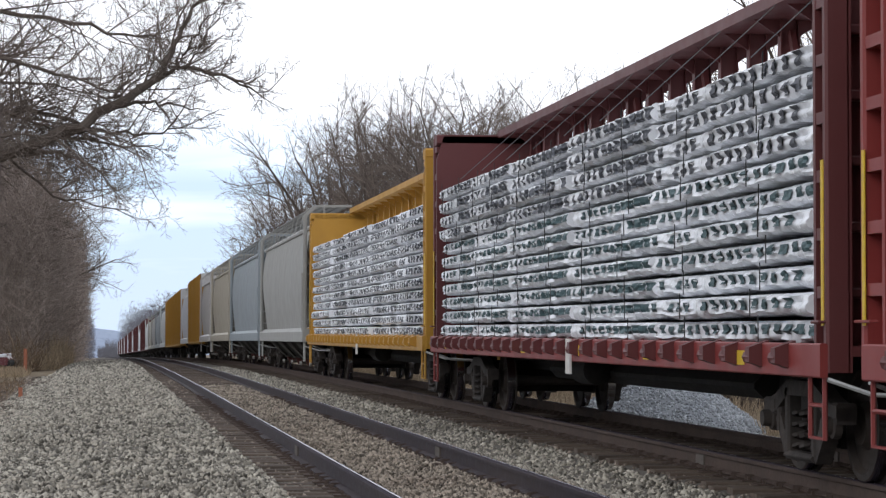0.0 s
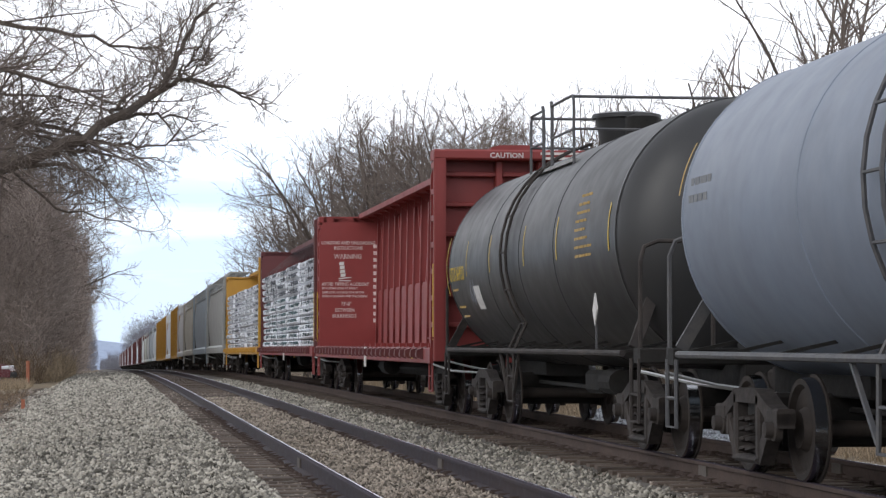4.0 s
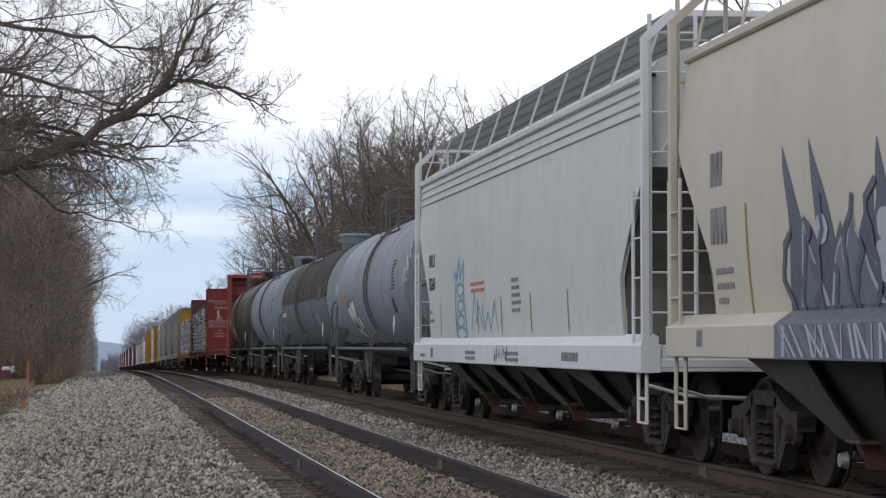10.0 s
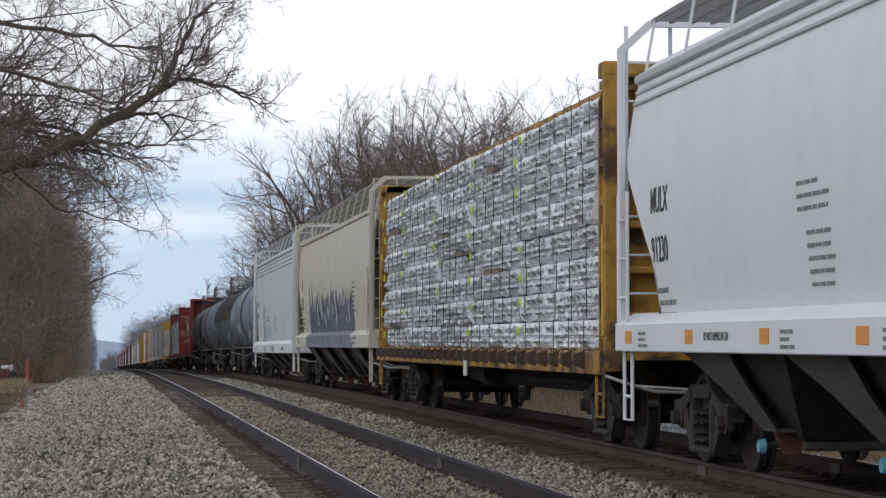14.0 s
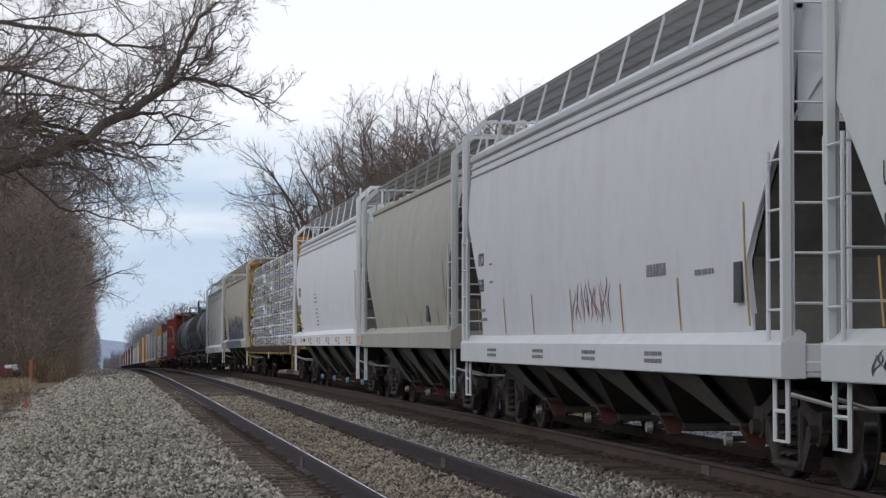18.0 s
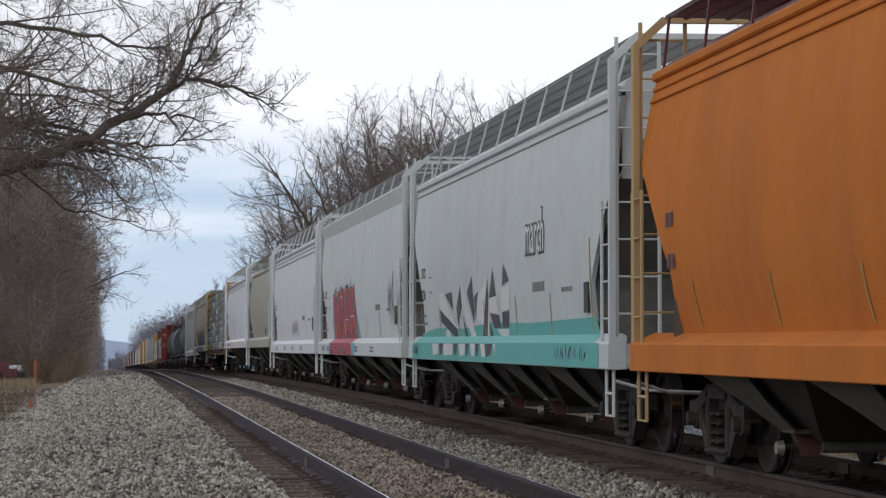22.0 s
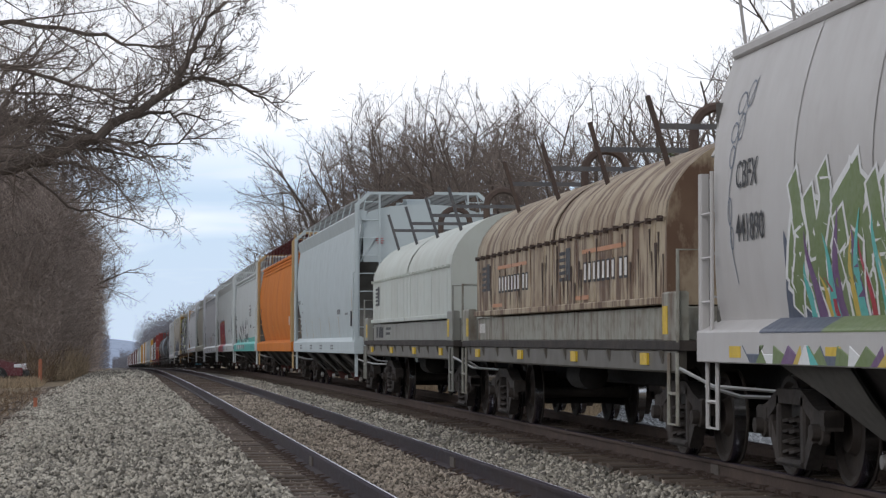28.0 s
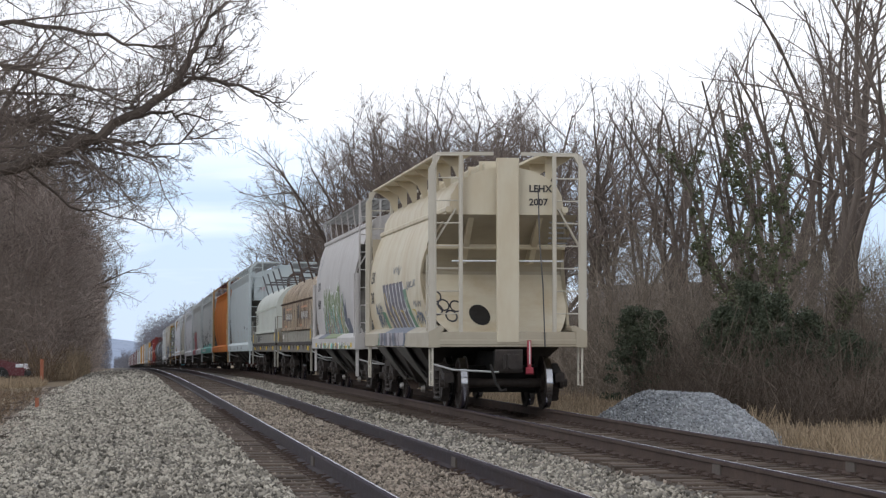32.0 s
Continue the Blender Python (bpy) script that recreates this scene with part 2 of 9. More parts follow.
class Build:
    """Collects vertices and faces for one mesh."""

    def __init__(self):
        self.v, self.f = [], []

    def add(self, verts, faces):
        n = len(self.v)
        self.v.extend(verts)
        self.f.extend([tuple(i + n for i in f) for f in faces])
        return self

    def box(self, x0, x1, y0, y1, z0, z1):
        return self.add([(x, y, z) for z in (z0, z1) for x, y in ((x0, y0), (x1, y0), (x1, y1), (x0, y1))],
                        [(3, 2, 1, 0), (4, 5, 6, 7), (0, 1, 5, 4), (1, 2, 6, 5), (2, 3, 7, 6), (3, 0, 4, 7)])

    def cbox(self, x0, x1, y0, y1, z0, z1, c=0.01):
        """A box with chamfered edges along its longest side."""
        dx, dy, dz = x1 - x0, y1 - y0, z1 - z0
        if dz >= dx and dz >= dy:
            return self.prism([(x0 + c, y0), (x1 - c, y0), (x1, y0 + c), (x1, y1 - c), (x1 - c, y1), (x0 + c, y1), (x0, y1 - c), (x0, y0 + c)], z0, z1, "z")
        if dy >= dx:
            return self.prism([(x0 + c, z0), (x1 - c, z0), (x1, z0 + c), (x1, z1 - c), (x1 - c, z1), (x0 + c, z1), (x0, z1 - c), (x0, z0 + c)], y0, y1, "y")
        return self.prism([(y0 + c, z0), (y1 - c, z0), (y1, z0 + c), (y1, z1 - c), (y1 - c, z1), (y0 + c, z1), (y0, z1 - c), (y0, z0 + c)], x0, x1, "x")

    def prism(self, profile, a, b, axis="y"):
        """A closed profile of (u, w) pairs pushed along an axis: y takes (x, z), x takes (y, z), z takes (x, y)."""
        n = len(profile)
        put = {"y": lambda u, w, s: (u, s, w), "x": lambda u, w, s: (s, u, w), "z": lambda u, w, s: (u, w, s)}[axis]
        vs = [put(u, w, a) for u, w in profile] + [put(u, w, b) for u, w in profile]
        fs = [tuple(range(n - 1, -1, -1)), tuple(range(n, 2 * n))]
        fs += [(i, (i + 1) % n, n + (i + 1) % n, n + i) for i in range(n)]
        return self.add(vs, fs)

    def beam(self, p, q, w=0.05, h=None, up=(0, 0, 1)):
        """A square bar from p to q."""
        h = h or w
        p, q = Vector(p), Vector(q)
        d = (q - p).normalized()
        u = d.cross(Vector(up))
        u = u.normalized() if u.length > 1e-4 else Vector((1, 0, 0))
        k = u.cross(d).normalized()
        vs = [tuple(e + u * (sx * w / 2) + k * (sz * h / 2)) for e in (p, q) for sx, sz in ((-1, -1), (1, -1), (1, 1), (-1, 1))]
        return self.add(vs, [(3, 2, 1, 0), (4, 5, 6, 7), (0, 1, 5, 4), (1, 2, 6, 5), (2, 3, 7, 6), (3, 0, 4, 7)])

    def tube(self, pts, r, n=6, r2=None, caps=True):
        """A round bar through points."""
        pts = [Vector(p) for p in pts]
        rings = []
        last = None
        for i, p in enumerate(pts):
            d = (pts[min(i + 1, len(pts) - 1)] - pts[max(i - 1, 0)]).normalized()
            if last is None:
                u = d.cross(Vector((0, 0, 1)))
                u = u.normalized() if u.length > 1e-3 else Vector((1, 0, 0))
            else:
                u = (last - d * last.dot(d)).normalized()
            last = u
            k = d.cross(u)
            rad = r if r2 is None else r + (r2 - r) * i / (len(pts) - 1)
            rings.append([tuple(p + (u * math.cos(t) + k * math.sin(t)) * rad) for t in (2 * math.pi * j / n for j in range(n))])
        vs = [v for ring in rings for v in ring]
        fs = [(i * n + j, i * n + (j + 1) % n, (i + 1) * n + (j + 1) % n, (i + 1) * n + j) for i in range(len(pts) - 1) for j in range(n)]
        if caps:
            fs += [tuple(range(n - 1, -1, -1)), tuple(range((len(pts) - 1) * n, len(pts) * n))]
        return self.add(vs, fs)

    def lathe(self, profile, centre, axis="x", n=24, caps=True):
        """Turns (distance along the axis, radius) pairs round an axis through centre."""
        cx, cy, cz = centre
        vs = []
        for s, r in profile:
            for j in range(n):
                a = 2 * math.pi * j / n
                u, w = r * math.cos(a), r * math.sin(a)
                vs.append({"x": (cx + s, cy + u, cz + w), "y": (cx + u, cy + s, cz + w), "z": (cx + u, cy + w, cz + s)}[axis])
        m = len(profile)
        fs = [(i * n + j, i * n + (j + 1) % n, (i + 1) * n + (j + 1) % n, (i + 1) * n + j) for i in range(m - 1) for j in range(n)]
        if caps:
            fs += [tuple(range(n - 1, -1, -1)), tuple(range((m - 1) * n, m * n))]
        return self.add(vs, fs)

    def loft(self, rows, close=False):
        """A sheet over rows of points; close joins each row's ends."""
        n = len(rows[0])
        vs = [tuple(p) for row in rows for p in row]
        k = n if close else n - 1
        fs = [(i * n + j, i * n + (j + 1) % n, (i + 1) * n + (j + 1) % n, (i + 1) * n + j) for i in range(len(rows) - 1) for j in range(k)]
        return self.add(vs, fs)

    def mesh(self, name, mat=None, smooth=False):
        me = bpy.data.meshes.new(name)
        me.from_pydata(self.v, [], self.f)
        me.validate()
        bm = bmesh.new()
        bm.from_mesh(me)
        bmesh.ops.recalc_face_normals(bm, faces=bm.faces)
        bm.to_mesh(me)
        bm.free()
        if smooth:
            me.polygons.foreach_set("use_smooth", [True] * len(me.polygons))
            me.set_sharp_from_angle(angle=radians(38))
        if mat:
            me.materials.append(mat)
        return me


def part(name, b, mat, parent=None, label="", smooth=False, at=None):
    """One mesh object out of a Build (or a ready mesh), under a thing or a part."""
    me = b.mesh(name, mat, smooth) if isinstance(b, Build) else b
    ob = new(name, me)
    if parent:
        ob.parent = parent
    if at is not None:
        ob.matrix_basis = at if isinstance(at, Matrix) else Matrix.Translation(at)
    if label:
        ob["label"] = label
    return ob


def fall(y):
    """Height of the rail tops: level, then a crest and a steady falling grade."""
    if y < 42:
        return 0.0
    if y < 168:
        return -(y - 42) ** 2 * 0.011 / 252
    return -0.693 - (y - 168) * 0.011


def slope(y):
    return 0.0 if y < 42 else -0.011 * min(1.0, (y - 42) / 126)


# ---------------------------------------------------------------- ground
def hgt(x, y):
    """The ground's cross section below the rail tops."""
    pts = [(-400, 6.0), (-60, 1.5), (-12, -0.2), (-4, -0.55), (-1.9, -0.48), (-1.2, -0.33), (0.3, -0.27), (1.3, -0.25), (1.6, -0.235), (4.2, -0.235), (4.9, -0.36),
           (5.5, -0.25), (8.2, -0.25), (9.1, -0.62), (10.0, -0.8), (13.0, -0.75), (20, -0.6), (60, 1.0), (400, 8.0)]
    for (a, za), (b, zb) in zip(pts, pts[1:]):
        if x <= b:
            return fall(y) + za + (zb - za) * (x - a) / (b - a)
    return fall(y) + pts[-1][1]


YS = [-2500, -800, -340, -150, -60, 0, 12, 20, 26, 32, 40, 50, 60, 72, 85, 100, 115, 130, 145, 160, 200, 260, 340, 450, 600, 800, 1100, 1500, 2200, 3500]
XS = [-2500, -900, -400, -150, -60, -25, -12, -7, -4, -2.8, -1.9, -1.5, -1.2, -0.5, 0.3, 0.8, 1.3, 1.6, 2.9, 4.2, 4.55, 4.9, 5.2, 5.5, 6.85, 8.2, 8.65, 9.1, 10, 11.5, 13, 16, 20, 30, 60, 150, 400, 900, 2500]
gb = Build()
gb.loft([[(x, y, hgt(max(-400, min(400, x)), y) + (noise.noise((x * 0.7, y * 0.23, 0)) * 0.10 if x < -1.6 or x > 9.5 else 0)) for x in XS] for y in YS])
ground = part("ground", gb, M["earth"], smooth=True)
tagged(ground, "brown leafy earth beside a railway line", "ground", kind="structure")
rng = np.random.RandomState(4)


def strip(name, x0, x1, y0, y1, mat, label, lift=0.02):
    b = Build()
    ys = [y for y in YS if y0 < y < y1]
    ys = [y0] + ys + [y1]
    n = max(2, int((x1 - x0) / 0.35))
    b.loft([[(x0 + (x1 - x0) * i / n + (0.25 * noise.noise((y * 0.3, i, 3)) if i in (0, n) else 0), y,
              hgt(x0 + (x1 - x0) * i / n, y) + (lift if 0 < i < n else -0.05)) for i in range(n + 1)] for y in ys])
    return tagged(part(name, b, mat, smooth=True), label, name.replace("_", " "), kind="structure")


strip("ballast", -1.45, 9.1, -340, 1500, M["ballast"], "bed of grey crushed stone under two tracks")


def fast(name, verts, faces, mat, smooth=False):
    """A mesh straight from arrays of vertices and equal-sized faces."""
    me = bpy.data.meshes.new(name)
    verts, faces = np.asarray(verts, dtype=np.float32), np.asarray(faces, dtype=np.int32)
    me.vertices.add(len(verts))
    me.vertices.foreach_set("co", verts.ravel())
    k = faces.shape[1]
    me.loops.add(faces.size)
    me.loops.foreach_set("vertex_index", faces.ravel())
    me.polygons.add(len(faces))
    me.polygons.foreach_set("loop_start", np.arange(0, faces.size, k, dtype=np.int32))
    me.update(calc_edges=True)
    me.materials.append(mat)
    return me


OCTA_V = np.array([(1, 0, 0), (0, 1, 0), (-1, 0, 0), (0, -1, 0), (0, 0, 1), (0, 0, -1)], dtype=np.float32)
OCTA_F = np.array([(0, 1, 4), (1, 2, 4), (2, 3, 4), (3, 0, 4), (1, 0, 5), (2, 1, 5), (3, 2, 5), (0, 3, 5)])


def stones(name, xyz, size, mat, seed=1):
    """Broken stones: uneven eight-faced lumps at the given places."""
    r = np.random.RandomState(seed)
    n = len(xyz)
    shape = OCTA_V[None] * (size[:, None, None] * r.uniform(0.50, 1.35, (n, 1, 3))) * r.uniform(0.6, 1.3, (n, 6, 1))
    ang = r.uniform(0, 2 * math.pi, (n, 2))
    c, s = np.cos(ang), np.sin(ang)
    x, y, z = shape[..., 0], shape[..., 1], shape[..., 2]
    y, z = y * c[:, 1:2] - z * s[:, 1:2], y * s[:, 1:2] + z * c[:, 1:2]
    x, y = x * c[:, :1] - y * s[:, :1], x * s[:, :1] + y * c[:, :1]
    v = np.stack([x, y, z], -1) + xyz[:, None, :]
    f = OCTA_F[None] + (np.arange(n) * 6)[:, None, None]
    return fast(name, v.reshape(-1, 3), f.reshape(-1, 3), mat)


def scatter(x0, x1, y0, y1, n, seed, bias=1.0):
    r = np.random.RandomState(seed)
    x = r.uniform(x0, x1, n)
    y = y0 + (y1 - y0) * r.uniform(0, 1, n) ** bias
    return x, y, r


def stone_field(name, x0, x1, y0, y1, n, mat, label, seed, size=0.030, lift=0.012, bias=1.5):
    x, y, r = scatter(x0, x1, y0, y1, n, seed, bias)
    z = np.array([hgt(a, b) for a, b in zip(x, y)]) + lift + r.uniform(-0.01, 0.025, n)
    s = size * r.uniform(0.6, 1.35, n) * (1 + 0.5 * np.clip((y - 35) / 40, 0, 1.5))
    ob = new(name, stones(name, np.stack([x, y, z], 1), s, mat, seed))
    return tagged(ob, label, "gravel", kind="stuff")


stone_field("shoulder_gravel", -1.55, 1.62, 19.5, 95, 40000, M["stones"], "loose grey crushed stone on the track shoulder", 11)
stone_field("shoulder_gravel", -1.9, 1.62, 92, 190, 9000, M["stones"], "grey crushed stone far along the track shoulder", 16, 0.05, 0.012)
stone_field("middle_gravel", 4.2, 5.45, 19.5, 110, 17000, M["stones"], "loose grey crushed stone between the two tracks", 12)
stone_field("crib_gravel", 1.62, 4.2, 19.5, 70, 13000, M["stones_brown"], "rusty brown stones between the ties", 13, 0.026, 0.0)
stone_field("crib_gravel", 2.26, 3.55, 19.0, 62, 26000, M["stones_tan"], "dusty tan stones lying over the ties between the rails", 18, 0.024, 0.034)
stone_field("crib_gravel", 3.74, 4.25, 19.0, 62, 5000, M["stones_tan"], "dusty tan stones over the tie ends", 19, 0.026, 0.034)
stone_field("crib_gravel", 5.4, 8.3, 18, 70, 12000, M["stones_brown"], "rusty brown stones between the ties", 14, 0.026, 0.0)
stone_field("edge_gravel", -2.25, -1.4, 22, 95, 11000, M["stones"], "thin grey stones at the edge of the gravel", 15, 0.032, 0.004)
stone_field("edge_gravel", -3.0, -1.6, 22, 95, 5000, M["stones_brown"], "scattered dirty stones at the edge of the gravel", 17, 0.03, 0.0)

# ---------------------------------------------------------------- tracks
RAIL = [(-0.076, -0.178), (0.076, -0.178), (0.076, -0.166), (0.012, -0.148), (0.009, -0.05), (0.037, -0.04), (0.037, -0.008), (0.028, 0), (-0.028, 0), (-0.037, -0.008), (-0.037, -0.04), (-0.009, -0.05), (-0.012, -0.148), (-0.076, -0.166)]
RY = [y for y in YS if -340 <= y <= 1500]
tie_b = Build().cbox(-1.30, 1.30, -0.115, 0.115, -0.18, 0, 0.012)
tie_mesh = tie_b.mesh("tie", M["tie"])
plate_b = Build().box(-0.19, 0.19, -0.095, 0.095, 0, 0.014)
for sx in (-0.115, 0.115):
    for sy in (-0.05, 0.05):
        plate_b.box(sx - 0.012, sx + 0.012, sy - 0.012, sy + 0.012, 0.01, 0.045)
plate_mesh = plate_b.mesh("tie_plate", M["rail"])
clip_mesh = Build().box(-0.10, 0.10, -0.02, 0.02, 0.012, 0.05).mesh("rail_anchor", M["rail"])


def track(name, x, label, seed, joints, web):
    ob = tagged(new(name), label, "railway track", kind="structure")
    r = random.Random(seed)
    for k, s in enumerate((-1, 1)):
        rx = x + s * 0.7525
        b = Build()
        b.loft([[(rx + u, y, fall(y) + w) for u, w in RAIL] for y in RY], close=True)
        rail = part("rail", b, web, ob)
        top = Build()
        top.loft([[(rx + u, y, fall(y) + w) for u, w in ((0.006, 0.002), (0.010, 0.003), (0.020, 0.003), (0.024, 0.0018))] for y in RY])
        part("running_surface", top, M["rail_top"], rail, "polished steel band on the rail head")
        cap_ = Build()
        cap_.loft([[(rx + u, y, fall(y) + w) for u, w in ((-0.0375, -0.012), (-0.030, 0.0012), (0.004, 0.0015), (0.030, 0.0012))] for y in RY])
        part("rail_head", cap_, M["rail_dark"], rail, "dull worn rail head")
        jb = Build().box(rx - 0.03, rx + 0.03, joints[k] - 0.16, joints[k] + 0.16, -0.15, -0.045)
        part("weld_collar", jb, M["weld"], rail, "pale ground-off weld on the rail web")
    rest = Build()
    y = -20.0
    while y < 420:
        yy = y + r.uniform(-0.03, 0.03)
        z = fall(yy) - 0.192 + r.uniform(-0.012, 0.006)
        if 18 < yy < 78:
            part("tie", tie_mesh, None, ob, at=pose(x + r.uniform(-0.05, 0.05), yy, z, 0, r.uniform(-0.4, 0.4), r.uniform(-1.2, 1.2)))
            if yy < 52:
                for s in (-1, 1):
                    part("tie_plate", plate_mesh, None, ob, at=pose(x + s * 0.7525, yy, z + 0.001, 0, 0, 0))
                    if r.random() < 0.75:
                        part("rail_anchor", clip_mesh, None, ob, at=pose(x + s * 0.7525, yy + 0.14, z, 0, 0, 0))
        else:
            rest.box(x - 1.3, x + 1.3, yy - 0.115, yy + 0.115, z - 0.15, z)
        y += 0.52
    tagged(part("tie_row", rest, M["tie"], ob), "dark weathered wooden ties", kind="stuff")
    return ob


track("track_near", TRACK_A, "empty railway track with polished rails on brown ties", 5, (26.6, 26.2), M["rail_violet"])
track("track_far", TRACK_B, "railway track with rusty rails on brown ties", 6, (24.3, 24.6), M["rail"])

# ---------------------------------------------------------------- gravel pile
PILE = (11.05, 47.5)


def heap(dx, dy):
    a = math.hypot(dx / 2.05, dy / 4.0)
    z = max(0.0, 1 - a ** 1.55)
    return min(1.18 * z + 0.05 * noise.noise((dx * 2, dy * 2, 5)) * (a < 1), 0.99 + 0.05 * noise.noise((dx, dy, 9)))


pb = Build()
pb.loft([[(PILE[0] + 2.2 * i / 22, PILE[1] + 4.2 * j / 22, hgt(PILE[0], PILE[1]) - 0.05 + heap(2.2 * i / 22, 4.2 * j / 22)) for i in range(-22, 23)] for j in range(-22, 23)])
pile = part("stone_heap", pb, M["stones_blue"], smooth=True)
tagged(pile, "low heap of fresh blue-grey crushed stone beside the track", "gravel pile")
r = np.random.RandomState(8)
px, py = r.uniform(-2.15, 2.15, 12000), r.uniform(-4.1, 4.1, 12000)
keep = np.hypot(px / 2.1, py / 4.1) < 1
px, py = px[keep], py[keep]
pz = np.array([heap(a, b) for a, b in zip(px, py)]) + hgt(*PILE) - 0.045
ob = part("loose_stone", stones("loose_stone", np.stack([px + PILE[0], py + PILE[1], pz], 1), r.uniform(0.02, 0.05, len(px)), M["stones_blue"], 3), None, pile)
tagged(ob, "loose blue-grey stones", kind="stuff")

# ---------------------------------------------------------------- trees


def limb(bark, twig, p, d, length, rad, level, top, rnd, spread=0.9, rise=0.12, kids=(9, 7, 6, 5), wob=0.22, thin=0.006):
    """One branch and, on it, its own branches; the finer levels go to the twigs."""
    n = (8, 5, 3, 2, 1)[level]
    pts, dirs = [p.copy()], [d.copy()]
    step = length / n
    for i in range(n):
        d = (d + Vector((rnd.gauss(0, wob), rnd.gauss(0, wob), rnd.gauss(0, wob) + rise * (0.4 if level == 0 else 1)))).normalized()
        p = p + d * step
        pts.append(p.copy())
        dirs.append(d.copy())
    b = bark if level < 2 else twig
    b.tube(pts, rad, (8, 6, 4, 3, 3)[level], rad * (0.30 if level < 3 else 0.55), level < 2)
    if level >= top:
        return
    offshoots(bark, twig, pts, dirs, length, rad, level, top, rnd, spread, rise, kids, wob, thin)


def offshoots(bark, twig, pts, dirs, length, rad, level, top, rnd, spread, rise, kids, wob, thin, first=None):
    n = len(pts) - 1
    count = kids[level]
    lo = (0.30 if level == 0 else 0.15) if first is None else first
    for k in range(count):
        f = min(lo + (1.02 - lo) * (k + rnd.random()) / count, 0.999)
        i = int(f * n)
        q = pts[i].lerp(pts[i + 1], f * n - i)
        base = dirs[min(i + 1, n)]
        side = base.orthogonal()
        side.rotate(Matrix.Rotation(rnd.uniform(0, 2 * math.pi), 3, base))
        a = spread * rnd.uniform(0.55, 1.15) * (0.75 if level == 0 else 0.85)
        cd = (base * math.cos(a) + side * math.sin(a)).normalized()
        cl = length * (0.50 if level == 0 else 0.52) * rnd.uniform(0.6, 1.15) * (1.1 - 0.55 * f)
        limb(bark, twig, q, cd, cl, max(rad * (0.46 - 0.22 * f), thin), level + 1, top, rnd, spread, rise, kids, wob, thin)


def quick(b, name, mat):
    me = bpy.data.meshes.new(name)
    me.from_pydata(b.v, [], b.f)
    me.materials.append(mat)
    return me


def tree_mesh(seed, height, top=3, kids=(11, 7, 6, 5), spread=0.85, rad=0.0, lean=(0, 0), rise=0.12, wob=0.14, thin=0.008, twig_mat="twig"):
    rnd = random.Random(seed)
    bark, twig = Build(), Build()
    limb(bark, twig, Vector((0, 0, -0.3)), Vector((lean[0], lean[1], 1)).normalized(), height * 0.88, rad or height * 0.011, 0, top, rnd, spread, rise, kids, wob, thin)
    return quick(bark, "trunk", M["bark"]), quick(twig, "crown", M[twig_mat])


def tree(meshes, m, label, size=1.0, name="bare_tree", group="trees along the line", flat=1.0):
    ob = tagged(new(name), label, "tree", group)
    for me, nm in zip(meshes, ("trunk", "crown")):
        part(nm, me, None, ob)
    ob.matrix_basis = m @ Matrix.Diagonal((size * flat, size * flat, size, 1))
    return ob


def spot(px, dist):
    """A place on the ground by its bearing and its distance along the line."""
    x = (px - 208) / 4300 * dist
    return x, dist, hgt(x, dist)


def oak_mesh(seed, height, limbs=6, open_=0.62, kids=(0, 13, 8, 6), thin=0.0065, fork=0.26, twig_mat="twig", rise=0.06, reach=0.60):
    """A tree that forks low into several rising limbs, each with spreading branches and fine twigs."""
    rnd = random.Random(seed)
    bark, twig = Build(), Build()
    up = Vector((rnd.gauss(0, 0.05), rnd.gauss(0, 0.05), 1)).normalized()
    foot, split = Vector((0, 0, -0.4)), up * height * fork
    bark.tube([foot, foot.lerp(split, 0.4) + Vector((rnd.gauss(0, 0.06), rnd.gauss(0, 0.06), 0)), split], height * 0.019, 9, height * 0.014)
    turn = rnd.uniform(0, 6.28)
    for k in range(limbs):
        a = turn + 6.28 * k / limbs + rnd.uniform(-0.4, 0.4)
        t = open_ * (rnd.uniform(0.10, 0.45) if k % 3 == 0 else rnd.uniform(0.55, 1.25))
        d = Vector((math.cos(a) * math.sin(t), math.sin(a) * math.sin(t), math.cos(t)))
        start = split * rnd.uniform(0.72, 1.0)
        limb(bark, twig, start, d, height * reach * rnd.uniform(0.80, 1.0), height * rnd.uniform(0.0052, 0.0088), 1, 4, rnd, 0.88, rise, kids, 0.17, thin)
    return quick(bark, "trunk", M["bark"]), quick(twig, "crown", M[twig_mat])


def top_of(meshes):
    """Height of a tree's highest twig above its foot."""
    return max(v.co.z for me in meshes for v in me.vertices)


OAKS = [oak_mesh(sd_, 17, n_, o_) for sd_, n_, o_ in ((61, 7, 0.62), (62, 6, 0.72), (63, 8, 0.55), (64, 7, 0.80))]
POLES = [oak_mesh(sd_, 16, 4, 0.34, (0, 8, 5, 4), 0.005, 0.30, "twig", 0.08, 0.62) for sd_ in (71, 72, 73, 74)]
LOW = [tree_mesh(sd_, 15, 3, (14, 9, 9), 0.95, thin=0.014, twig_mat="far_twig") for sd_ in (41, 42, 43)]
tr = random.Random(77)
